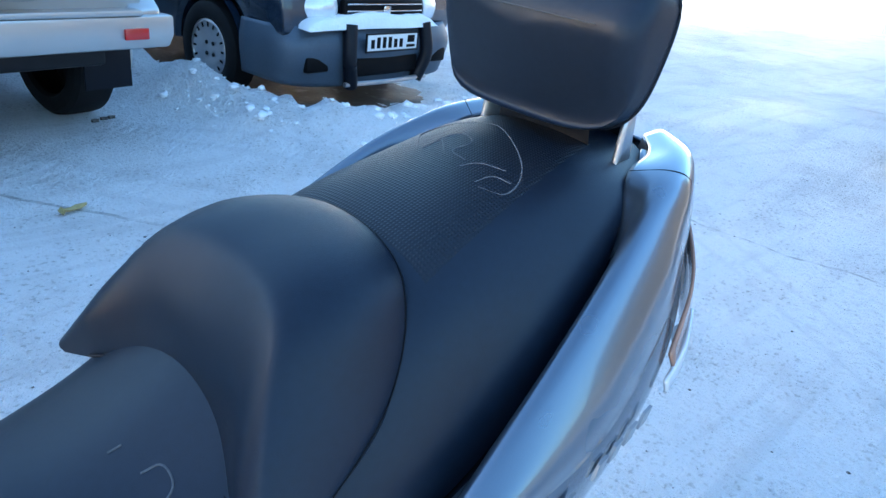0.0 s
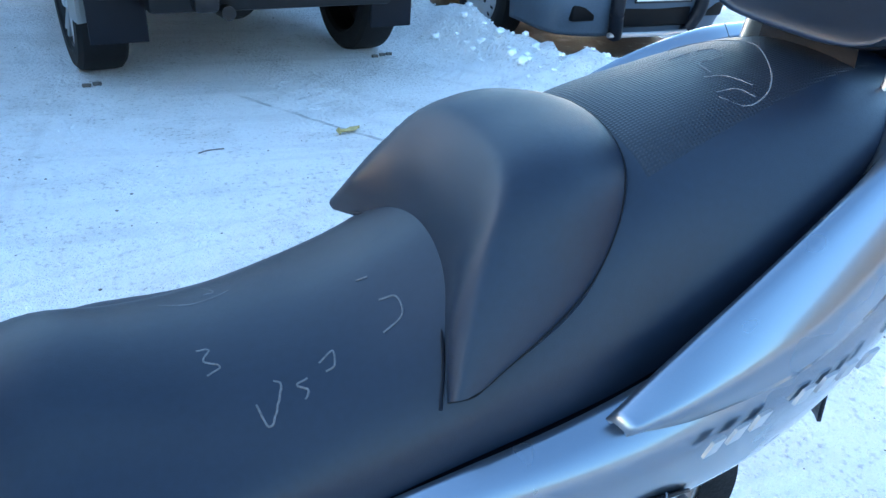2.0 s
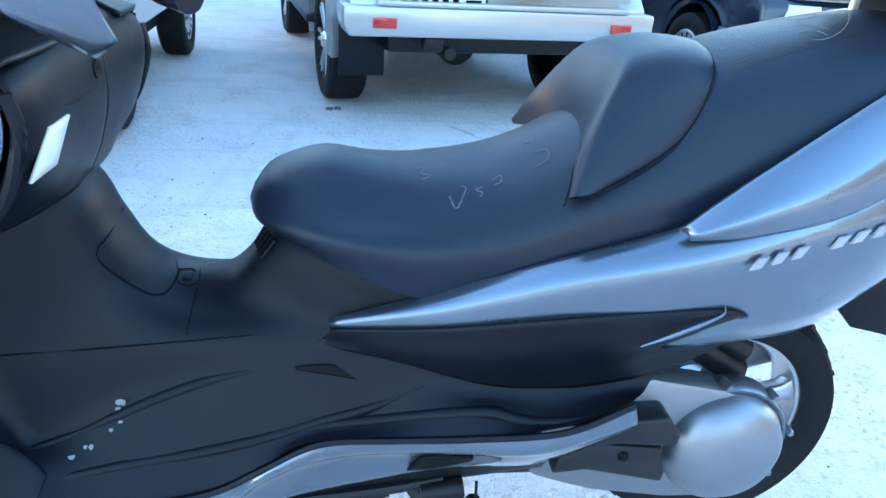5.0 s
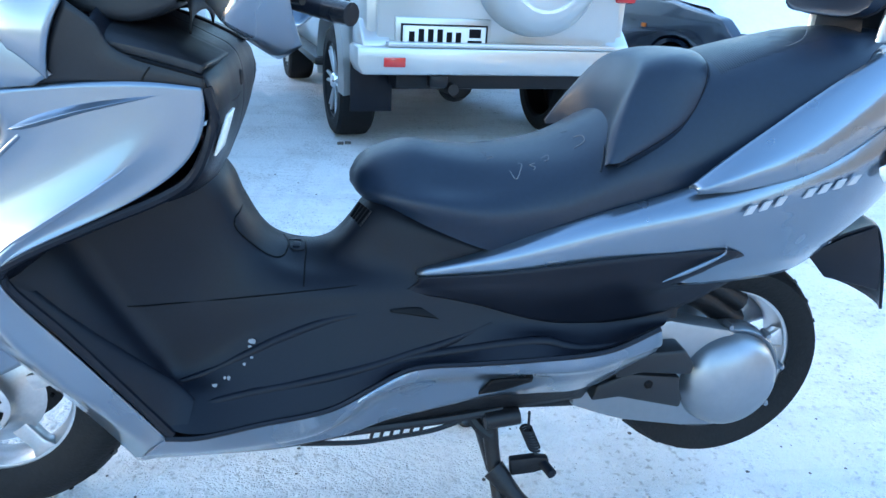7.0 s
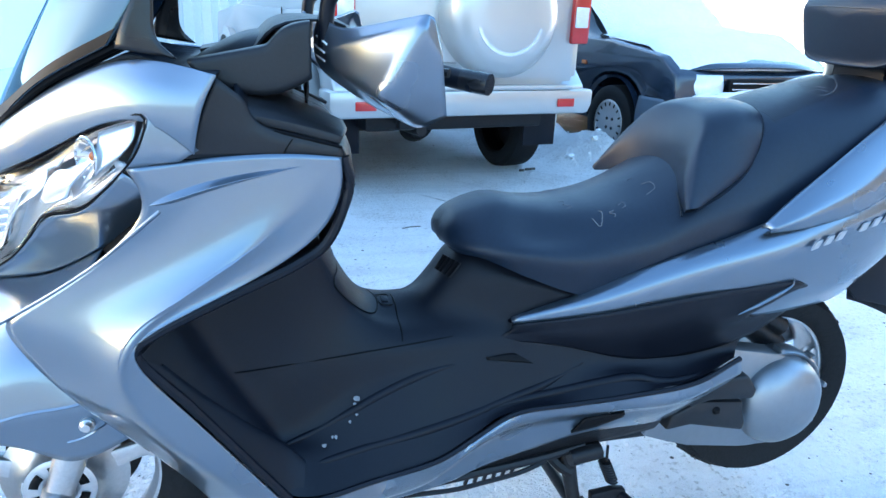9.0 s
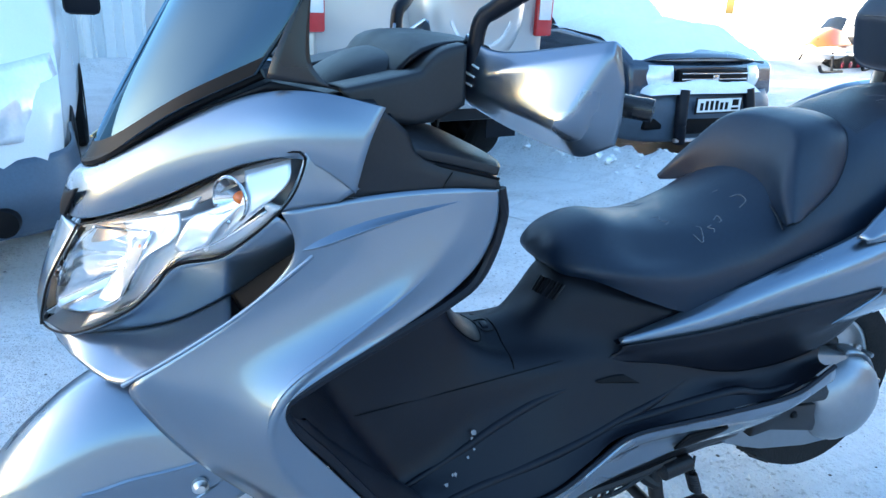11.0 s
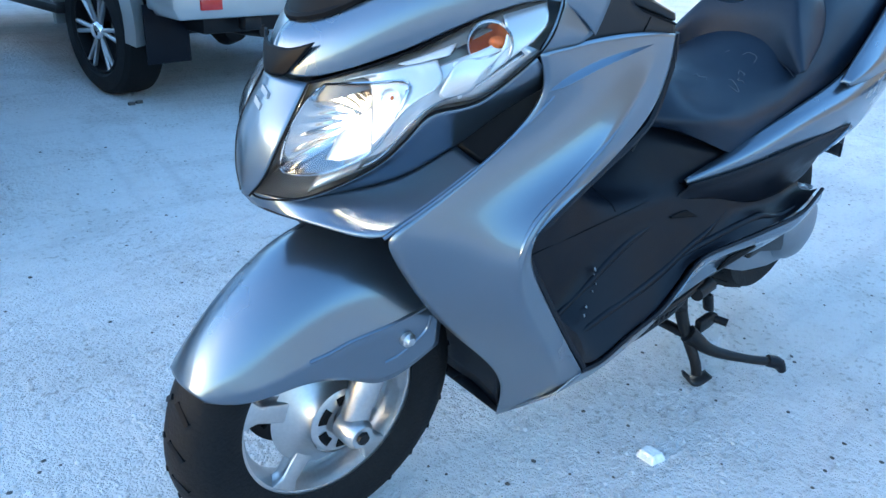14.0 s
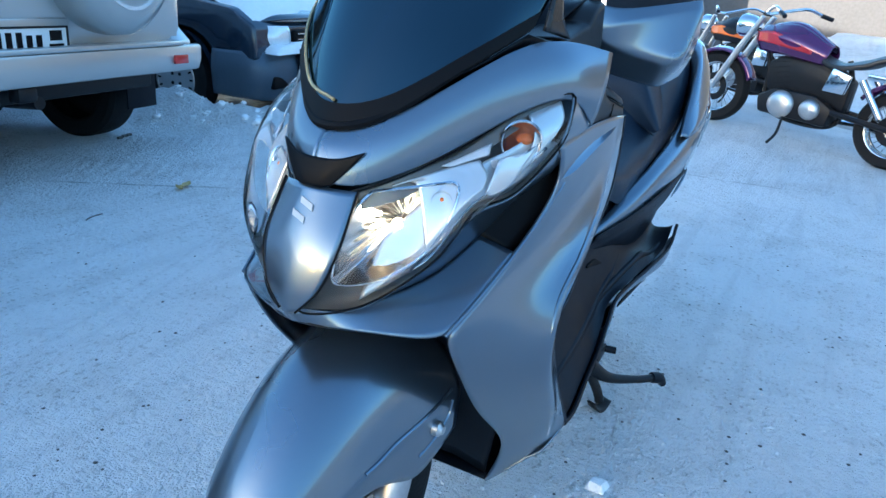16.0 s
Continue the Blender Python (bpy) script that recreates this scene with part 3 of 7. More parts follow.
# rear lamp cluster wrapping the tail
part("tail_lamp", loft([[(0.878, -0.248, 0.865), (0.956, -0.218, 0.93), (1.033, -0.152, 0.985)], [(0.888, -0.252, 0.845), (0.976, -0.213, 0.895), (1.072, -0.135, 0.95)],
                        [(0.917, -0.24, 0.825), (0.995, -0.199, 0.86), (1.091, -0.109, 0.91)]], 20, 10), TAIL_LENS, scooter, "smoked amber and clear rear lamp", thick=0.004, mirror=True)
part("rear_indicator", loft([[(0.863, -0.257, 0.84), (0.918, -0.246, 0.862), (0.967, -0.224, 0.885)], [(0.868, -0.259, 0.825), (0.928, -0.246, 0.838), (0.986, -0.215, 0.858)],
                             [(0.883, -0.252, 0.812), (0.937, -0.237, 0.815), (0.995, -0.194, 0.83)]], 16, 8), WHITE_LENS, scooter, "clear rear indicator lens", thick=0.004, mirror=True)
part("tail_end", loft([[(1.0, -0.13, 1.022), (1.06, -0.07, 1.034), (1.07, 0, 1.04)], [(1.10, -0.10, 0.96), (1.14, -0.05, 0.98), (1.15, 0, 0.98)], [(1.10, -0.08, 0.83), (1.13, -0.04, 0.83), (1.14, 0, 0.83)]], 16, 16), PAINT, scooter, thick=0.004, mirror=True)
sheet("rear_mudguard", [[(x + dx, y, z) for x, z in ((0.900, 0.612), (0.975, 0.648), (1.050, 0.672), (1.092, 0.590), (1.120, 0.470))] for dx, y in ((0.0, -0.085), (0.018, -0.06), (0.026, 0.0), (0.018, 0.06), (0.0, 0.085))], PLASTIC, scooter, "black rear mudguard", [(r, 2, r + 1, 2, 0.4) for r in range(4)], thick=0.006)
part("mudguard_side", slab([(0.900, 0.606), (0.975, 0.644), (1.046, 0.668), (1.076, 0.600), (1.094, 0.518), (1.010, 0.540), (0.955, 0.552)], -0.092, -0.084, "y", 0.003), PLASTIC, scooter, mirror=True)


def letter_bars(name, spots, parent, mat):
    for c, u, v, w, h in spots:
        bm = bmesh.new()
        c, u, v = Vector(c), Vector(u).normalized(), Vector(v).normalized()
        n = u.cross(v).normalized()
        rows = [[c + u * a * w / 2 + v * b * h / 2 + n * k for a, b in ((-1, -1), (1, -1), (1, 1), (-1, 1))] for k in (-0.0018, 0.0018)]
        vs = grid(bm, rows, True)
        bm.faces.new(vs[0])
        bm.faces.new(vs[1])
        part(name, bm, mat, parent, smooth=False)


for k in range(8):
    if k == 3:
        continue
    c = V(0.622, -0.2752, 0.766).lerp(V(0.812, -0.2662, 0.820), k / 7)
    letter_bars("emblem_bar", [(c, (0.96, 0.03, 0.27), (0.45, 0.02, 0.89), 0.0150, 0.0185)], scooter, LETTER)

part("spear_edge", tube([(0.602, -0.2585, 0.692), (0.600, -0.2585, 0.676), (0.549, -0.2535, 0.645), (0.500, -0.2455, 0.617)], [0.001, 0.004, 0.004, 0.001], 8, 24), PAINT, scooter, "bright rolled edge of the tail panel", mirror=True)
# dark side panel under the tail
part("side_panel", loft([[(0.063, -0.158, 0.59), (0.214, -0.203, 0.62), (0.376, -0.239, 0.657), (0.517, -0.251, 0.677), (0.607, -0.257, 0.684), (0.645, -0.251, 0.672)],
                         [(0.06, -0.153, 0.578), (0.213, -0.201, 0.6), (0.375, -0.231, 0.625), (0.496, -0.24, 0.64), (0.587, -0.244, 0.652), (0.626, -0.238, 0.655)],
                         [(0.05, -0.143, 0.565), (0.193, -0.194, 0.575), (0.335, -0.217, 0.578), (0.435, -0.221, 0.585), (0.495, -0.225, 0.594), (0.536, -0.226, 0.602)],
                         [(0.03, -0.139, 0.555), (0.162, -0.173, 0.545), (0.293, -0.191, 0.515), (0.414, -0.196, 0.51), (0.564, -0.197, 0.54), (0.694, -0.182, 0.6)]], 40, 18), PLASTIC, scooter, "matt black lower side panel", thick=0.004, mirror=True, angle=180)

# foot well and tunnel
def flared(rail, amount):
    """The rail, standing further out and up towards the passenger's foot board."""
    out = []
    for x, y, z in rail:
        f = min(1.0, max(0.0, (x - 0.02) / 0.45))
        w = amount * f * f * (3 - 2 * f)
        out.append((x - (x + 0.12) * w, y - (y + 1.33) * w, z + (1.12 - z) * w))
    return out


f_a = [(-0.597, -0.268, 0.64), (-0.535, -0.259, 0.54), (-0.459, -0.255, 0.436), (-0.36, -0.26, 0.34), (-0.221, -0.248, 0.349), (-0.106, -0.237, 0.366), (-0.026, -0.228, 0.404), (0.052, -0.221, 0.438), (0.277, -0.21, 0.443), (0.427, -0.204, 0.455), (0.534, -0.2, 0.5)]
f_b = [(-0.558, -0.205, 0.66), (-0.489, -0.197, 0.545), (-0.418, -0.198, 0.44), (-0.338, -0.209, 0.375), (-0.188, -0.201, 0.405), (-0.038, -0.193, 0.435), (0.073, -0.192, 0.45), (0.163, -0.193, 0.46), (0.283, -0.189, 0.472), (0.413, -0.186, 0.452), (0.544, -0.186, 0.49)]
f_c = [(-0.541, -0.149, 0.68), (-0.481, -0.146, 0.56), (-0.411, -0.152, 0.455), (-0.36, -0.16, 0.405), (-0.24, -0.152, 0.465), (-0.09, -0.151, 0.509), (0.061, -0.158, 0.53), (0.162, -0.168, 0.54), (0.293, -0.181, 0.505), (0.413, -0.182, 0.5), (0.563, -0.177, 0.505)]
f_d = [(-0.512, -0.133, 0.74), (-0.452, -0.13, 0.62), (-0.392, -0.128, 0.55), (-0.322, -0.128, 0.548), (-0.212, -0.125, 0.552), (-0.091, -0.126, 0.56), (0.039, -0.134, 0.574), (0.131, -0.154, 0.585), (0.262, -0.177, 0.595), (0.413, -0.184, 0.595), (0.563, -0.177, 0.6)]
f_e = [(-0.433, -0.109, 0.83), (-0.333, -0.098, 0.74), (-0.284, -0.086, 0.68), (-0.235, -0.073, 0.62), (-0.175, -0.064, 0.588), (-0.105, -0.06, 0.594), (-0.054, -0.069, 0.632), (0.007, -0.085, 0.68), (0.109, -0.12, 0.67), (0.209, -0.125, 0.66), (0.309, -0.12, 0.68)]
f_m = [(-0.39, 0, 0.86), (-0.29, 0, 0.758), (-0.262, 0, 0.69), (-0.221, 0, 0.627), (-0.179, 0, 0.605), (-0.11, 0, 0.613), (-0.065, 0, 0.645), (-0.036, 0, 0.69), (0.02, 0, 0.74), (0.1, 0, 0.74), (0.3, 0, 0.74)]
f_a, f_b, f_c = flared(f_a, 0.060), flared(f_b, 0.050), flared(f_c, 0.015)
part("floor_and_tunnel", loft([f_a, f_b, f_c, f_d, f_e, f_m, flip(f_e), flip(f_d), flip(f_c), flip(f_b), flip(f_a)], 90, 90), PLASTIC, scooter, "black plastic floorboards and centre tunnel, chipped", angle=180)
part("fuel_lid_joint", tube([(-0.266, 0.030, 0.697), (-0.265, -0.051, 0.686), (-0.273, -0.076, 0.677), (-0.269, -0.084, 0.658), (-0.235, -0.076, 0.619), (-0.206, -0.072, 0.599), (-0.188, -0.054, 0.596), (-0.182, -0.016, 0.605), (-0.194, 0.029, 0.606)], 0.0016, 5, 60), INK, scooter, "joint round the flush fuel lid")
part("tunnel_latch", tube([(-0.182, -0.003, 0.6065), (-0.158, -0.002, 0.6050), (-0.151, -0.033, 0.598), (-0.175, -0.035, 0.600), (-0.182, -0.003, 0.6065)], 0.0013, 5, 50), INK, scooter)
part("latch_button", moved(box((0, 0, 0), (0.014, 0.020, 0.004), None, 0.0015), pose(-0.166, -0.018, 0.603, 12, 5, 0)), PLASTIC, scooter)
for k in range(4):
    y = -0.018 - 0.014 * k
    part("vent_slot", tube([(-0.0575 + 0.004 * k, y, 0.661), (-0.040 + 0.005 * k, y, 0.689)], 0.0035, 6), INK, scooter)
for k in range(5):
    y = -0.011 - 0.014 * k
    part("vent_bar", tube([(-0.0600 + 0.004 * k, y, 0.660), (-0.0425 + 0.005 * k, y, 0.690)], 0.0022, 6), PLASTIC_SMOOTH, scooter)
part("tunnel_joint", tube([(-0.156, 0.066, 0.585), (-0.150, 0.0, 0.605), (-0.147, -0.034, 0.599), (-0.148, -0.065, 0.585), (-0.148, -0.106, 0.572), (-0.149, -0.123, 0.558)], 0.0013, 5, 30), INK, scooter)
part("floor_joint", tube([(-0.50, -0.150, 0.545), (-0.455, -0.142, 0.532), (-0.375, -0.131, 0.532), (-0.271, -0.130, 0.540), (-0.153, -0.128, 0.551), (-0.05, -0.128, 0.562)], 0.0014, 5, 30), INK, scooter)
part("floor_ledge", tube([(-0.376, -0.173, 0.390), (-0.319, -0.161, 0.405), (-0.256, -0.158, 0.435), (-0.190, -0.152, 0.466), (-0.112, -0.147, 0.495), (-0.034, -0.148, 0.513), (0.011, -0.151, 0.517)], [0.005, 0.009, 0.011, 0.011, 0.011, 0.008, 0.002], 10, 60), PLASTIC, scooter)
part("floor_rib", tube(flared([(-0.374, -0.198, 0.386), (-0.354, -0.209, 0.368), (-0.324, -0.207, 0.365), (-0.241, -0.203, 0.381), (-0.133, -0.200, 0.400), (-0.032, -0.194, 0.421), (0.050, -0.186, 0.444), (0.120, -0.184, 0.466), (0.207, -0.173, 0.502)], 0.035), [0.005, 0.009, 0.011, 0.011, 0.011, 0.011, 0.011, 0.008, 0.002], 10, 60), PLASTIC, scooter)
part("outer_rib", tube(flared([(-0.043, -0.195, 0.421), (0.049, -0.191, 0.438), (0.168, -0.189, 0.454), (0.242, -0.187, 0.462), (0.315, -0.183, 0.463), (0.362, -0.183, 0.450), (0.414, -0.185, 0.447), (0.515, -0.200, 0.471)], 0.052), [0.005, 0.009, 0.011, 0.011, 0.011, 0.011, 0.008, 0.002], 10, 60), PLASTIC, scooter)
ledge = [(-0.567, -0.250, 0.612), (-0.531, -0.239, 0.562), (-0.474, -0.219, 0.495), (-0.420, -0.204, 0.439), (-0.377, -0.194, 0.398), (-0.350, -0.208, 0.372)]
sheet("front_ledge", [[(-0.594, -0.276, 0.645), (-0.560, -0.270, 0.595), (-0.510, -0.264, 0.525), (-0.448, -0.258, 0.436), (-0.382, -0.260, 0.345), (-0.352, -0.256, 0.338)],
                      [(x + 0.007, y - 0.012, z + 0.005) for x, y, z in ledge], [(x + 0.007, y, z + 0.005) for x, y, z in ledge], [(x - 0.004, y + 0.014, z - 0.003) for x, y, z in ledge]],
      PLASTIC, scooter, "black plastic ledge along the foot well", [(2, k, 2, k + 1, 0.5) for k in range(5)], mirror=True)
part("floor_notch", loft([[(0.011, -0.158, 0.525), (0.060, -0.158, 0.530), (0.10, -0.162, 0.522)], [(0.013, -0.160, 0.521), (0.090, -0.170, 0.512), (0.153, -0.180, 0.503)]], 14, 5), INK, scooter, thick=0.003)
# chipped spots
rnd = random.Random(4)
for x, y, z, r in ((-0.242, -0.161, 0.465, 0.009), (-0.247, -0.164, 0.456, 0.004), (-0.244, -0.170, 0.436, 0.004), (-0.257, -0.174, 0.425, 0.005), (-0.285, -0.185, 0.403, 0.006), (-0.292, -0.188, 0.405, 0.004), (-0.308, -0.200, 0.397, 0.007)):
    b = bmesh.new()
    ring_v = [b.verts.new((r * rnd.uniform(0.55, 1.1) * math.cos(k * 0.7854), 0.75 * r * rnd.uniform(0.55, 1.1) * math.sin(k * 0.7854), 0.0)) for k in range(8)]
    top_v = b.verts.new((0, 0, 0.0012))
    for k in range(8):
        b.faces.new((ring_v[k], ring_v[(k + 1) % 8], top_v))
    part("paint_chip", moved(b, pose(x, y - 0.001, z + 0.001, 62, 10, 25)), SCUFF, scooter)

# lower silver sill
s_t = [(-0.385, -0.268, 0.335), (-0.325, -0.269, 0.335), (-0.221, -0.258, 0.35), (-0.105, -0.248, 0.367), (-0.025, -0.24, 0.405), (0.053, -0.233, 0.441), (0.165, -0.228, 0.444), (0.278, -0.222, 0.445), (0.428, -0.218, 0.457), (0.535, -0.212, 0.502)]
s_c = [(-0.426, -0.243, 0.285), (-0.30, -0.246, 0.292), (-0.147, -0.226, 0.298), (-0.084, -0.230, 0.330), (-0.043, -0.243, 0.379), (0.019, -0.238, 0.410), (0.084, -0.227, 0.417), (0.182, -0.221, 0.420), (0.271, -0.219, 0.418), (0.403, -0.220, 0.425), (0.545, -0.208, 0.468)]
s_i = [(-0.44, -0.215, 0.262), (-0.30, -0.224, 0.272), (-0.15, -0.203, 0.277), (-0.075, -0.200, 0.307), (-0.025, -0.205, 0.348), (0.035, -0.204, 0.374), (0.095, -0.197, 0.384), (0.19, -0.196, 0.389), (0.28, -0.201, 0.398), (0.41, -0.209, 0.408), (0.54, -0.203, 0.455)]
s_f = [(-0.455, -0.185, 0.232), (-0.32, -0.202, 0.250), (-0.2, -0.197, 0.254), (-0.08, -0.194, 0.272), (0.0, -0.190, 0.300), (0.08, -0.187, 0.320), (0.15, -0.185, 0.335), (0.2, -0.183, 0.345), (0.30, -0.188, 0.366), (0.42, -0.197, 0.388), (0.535, -0.198, 0.44)]
s_l = [(-0.469, -0.151, 0.205), (-0.34, -0.174, 0.235), (-0.209, -0.182, 0.243), (-0.108, -0.182, 0.272), (-0.008, -0.182, 0.3), (0.092, -0.176, 0.318), (0.188, -0.172, 0.335), (0.302, -0.172, 0.34), (0.416, -0.174, 0.35), (0.523, -0.179, 0.415)]
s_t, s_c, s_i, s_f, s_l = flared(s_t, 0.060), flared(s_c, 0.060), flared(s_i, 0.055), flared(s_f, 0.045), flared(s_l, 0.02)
part("sill", loft([s_t, s_c, s_i, s_f, s_l], 70, 30), PAINT, scooter, "silver-blue lower sill with a dark vent", thick=0.004, mirror=True, angle=180)
part("sill_lip", tube(s_t, 0.005, 6, 70), PLASTIC, scooter, mirror=True)
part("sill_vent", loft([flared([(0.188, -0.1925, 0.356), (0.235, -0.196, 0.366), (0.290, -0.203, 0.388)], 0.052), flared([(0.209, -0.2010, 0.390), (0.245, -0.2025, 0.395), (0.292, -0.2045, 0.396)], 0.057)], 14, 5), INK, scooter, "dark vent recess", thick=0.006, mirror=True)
part("belly", loft([[(-0.471, -0.146, 0.2), (-0.209, -0.177, 0.24), (0.012, -0.175, 0.3), (0.212, -0.165, 0.33), (0.432, -0.163, 0.345)], [(-0.46, 0, 0.19), (-0.22, 0, 0.2), (0, 0, 0.24), (0.2, 0, 0.27), (0.42, 0, 0.3)]], 30, 8), PLASTIC, scooter, thick=0.004, mirror=True)
part("belly_side", loft([[(-0.469, -0.148, 0.205), (-0.209, -0.178, 0.243), (0.0, -0.177, 0.302), (0.188, -0.168, 0.335), (0.43, -0.168, 0.352)], [(-0.46, -0.140, 0.198), (-0.2, -0.165, 0.226), (0.0, -0.158, 0.258), (0.2, -0.145, 0.275), (0.42, -0.145, 0.305)]], 30, 6), STEEL, scooter, thick=0.003, mirror=True)
part("belly_rail", tube([(-0.19, -0.158, 0.240), (-0.039, -0.164, 0.260), (0.131, -0.160, 0.275), (0.251, -0.148, 0.285)], 0.010, 8, 30), STEEL, scooter)

for k in range(6):
    part("rail_tooth", moved(box((0, 0, 0), (0.006, 0.008, 0.024), None, 0.001), pose(-0.018 + 0.020 * k, -0.166, 0.250 + 0.0022 * k, 0, 15, 0)), STEEL, scooter)
part("rail_edge", tube([(-0.16, -0.160, 0.230), (-0.05, -0.167, 0.232), (0.02, -0.167, 0.240), (0.10, -0.166, 0.252), (0.16, -0.160, 0.268)], 0.005, 6, 16), STEEL, scooter)

# front: leg shield fairing
front = [(-0.586, -0.249, 0.930), (-0.549, -0.251, 0.868), (-0.648, -0.226, 0.776), (-0.724, -0.2085, 0.724), (-0.799, -0.189, 0.677), (-0.734, -0.199, 0.565), (-0.640, -0.190, 0.460), (-0.523, -0.208, 0.352), (-0.473, -0.146, 0.198)]
ridge1 = [(-0.456, -0.252, 0.948), (-0.461, -0.258, 0.885), (-0.536, -0.256, 0.795), (-0.607, -0.249, 0.728), (-0.677, -0.240, 0.665), (-0.666, -0.253, 0.575), (-0.586, -0.249, 0.465), (-0.486, -0.242, 0.360), (-0.450, -0.180, 0.225)]
ridge2 = [(-0.355, -0.263, 0.952), (-0.345, -0.267, 0.890), (-0.405, -0.279, 0.818), (-0.503, -0.286, 0.752), (-0.600, -0.289, 0.688), (-0.630, -0.291, 0.600), (-0.559, -0.285, 0.490), (-0.465, -0.272, 0.380), (-0.407, -0.232, 0.270)]
crease = [(-0.318, -0.264, 0.949), (-0.318, -0.266, 0.893), (-0.375, -0.270, 0.815), (-0.478, -0.276, 0.748), (-0.594, -0.285, 0.684), (-0.620, -0.287, 0.612), (-0.548, -0.279, 0.515), (-0.461, -0.271, 0.407), (-0.396, -0.252, 0.303)]
back = [(-0.281, -0.261, 0.945), (-0.276, -0.261, 0.897), (-0.309, -0.267, 0.818), (-0.444, -0.280, 0.745), (-0.590, -0.292, 0.684), (-0.604, -0.284, 0.640), (-0.535, -0.272, 0.545), (-0.458, -0.268, 0.436), (-0.385, -0.268, 0.337)]
bend = [(0.1, 0.35, 0.85, 0.92, 0.55, 0.3, 0.3, 0.2)[k] for k in range(8)]
shield = sheet("leg_shield", [front, ridge1, ridge2, crease, back], PAINT, scooter, "large silver-blue front side fairing",
               [(2, k, 2, k + 1, bend[k]) for k in range(8)] + [(0, 3, 0, 4, 0.5), (0, 4, 0, 5, 0.5), (0, 4, 1, 4, 0.35), (4, 3, 4, 4, 0.3)], thick=0.005, mirror=True)
part("leg_shield_lip", tube([(-0.275, -0.256, 0.945), (-0.268, -0.256, 0.897), (-0.300, -0.261, 0.816), (-0.35, -0.264, 0.778), (-0.444, -0.272, 0.738), (-0.560, -0.283, 0.686), (-0.594, -0.276, 0.645), (-0.525, -0.264, 0.545), (-0.448, -0.26, 0.436), (-0.375, -0.262, 0.338)], 0.0085, 8, 80), PLASTIC, scooter, mirror=True)
laid("shield_crease", [tuple(a + (b - a) * 0.5 for a, b in zip(ridge2[1], ridge2[2]))] + ridge2[2:6], shield, [0.0015, 0.0045, 0.0055, 0.005, 0.0015], PAINT, shield, -0.0022, 30)
# spear-shaped swage running back from the air slit
tree = skin(shield)
spear = []
for x, z, h in ((-0.562, 0.874, 0.0), (-0.535, 0.884, 0.012), (-0.49, 0.900, 0.012), (-0.44, 0.914, 0.009), (-0.385, 0.925, 0.005), (-0.335, 0.934, 0.0)):
    col = []
    for dz, lift in ((1.0, -0.003), (0.35, 0.0015), (-0.25, 0.0095 if h > 0.0 else -0.002), (-0.75, 0.001), (-1.0, -0.003)):
        place = tree.ray_cast(V(x, -1.0, z + dz * h), V(0, 1, 0))[0] or V(x, -0.255, z + dz * h)
        col.append((place.x, place.y - lift * (0.4 + 0.6 * min(1.0, h / 0.008)), place.z))
    spear.append(col)
sheet("swage", spear, PAINT, scooter, "raised spear-shaped crease", [(k, 2, k + 1, 2, 0.7) for k in range(5)], mirror=True)
# chin and nose
chin_edge = [(-0.910, 0, 0.704), (-0.872, -0.050, 0.706), (-0.824, -0.085, 0.716), (-0.728, -0.128, 0.738), (-0.645, -0.158, 0.782)]
part("chin_upper", loft([[(-0.908, -0.0, 0.712), (-0.864, -0.080, 0.714), (-0.787, -0.141, 0.763), (-0.746, -0.164, 0.805), (-0.714, -0.181, 0.842), (-0.654, -0.214, 0.862), (-0.590, -0.249, 0.924)],
                         [(-0.909, -0.0, 0.708), (-0.868, -0.066, 0.710), (-0.800, -0.112, 0.738), (-0.735, -0.146, 0.775), (-0.680, -0.172, 0.815), (-0.622, -0.208, 0.852), (-0.563, -0.245, 0.902)],
                         chin_edge + [(-0.585, -0.190, 0.836), (-0.535, -0.228, 0.878)]], 40, 12), PAINT, scooter, "silver-blue hollow under the headlamp", thick=0.003, mirror=True, angle=180)
part("chin", loft([chin_edge, [(-0.898, 0, 0.688), (-0.857, -0.101, 0.682), (-0.798, -0.186, 0.68), (-0.724, -0.2065, 0.722), (-0.652, -0.223, 0.772)]], 30, 10), PAINT, scooter, "silver-blue chin under the headlamp", thick=0.003, mirror=True, angle=180)
part("chin_slit", loft([[(-0.648, -0.150, 0.786), (-0.588, -0.185, 0.842), (-0.538, -0.226, 0.884)], [(-0.630, -0.205, 0.762), (-0.572, -0.226, 0.806), (-0.526, -0.243, 0.852)]], 16, 6), INK, scooter, "dark air slit", thick=0.003, mirror=True)
part("shield_front_lip", tube([(-0.797, -0.190, 0.679), (-0.724, -0.2085, 0.724), (-0.650, -0.226, 0.775), (-0.590, -0.241, 0.826), (-0.560, -0.2485, 0.853), (-0.545, -0.2500, 0.866)], 0.0035, 8, 50), PAINT, scooter, mirror=True)
part("chin_underside", loft([full([(-0.791, -0.177, 0.676), (-0.856, -0.09, 0.68), (-0.895, 0, 0.686)]), full([(-0.691, -0.172, 0.64), (-0.716, -0.084, 0.68), (-0.73, 0, 0.70)]), full([(-0.54, -0.184, 0.45), (-0.555, -0.085, 0.5), (-0.57, 0, 0.52)]), full([(-0.462, -0.14, 0.21), (-0.457, -0.064, 0.22), (-0.46, 0, 0.22)])], 24, 20), PLASTIC, scooter, "black inner fairing behind the front wheel", thick=0.004)
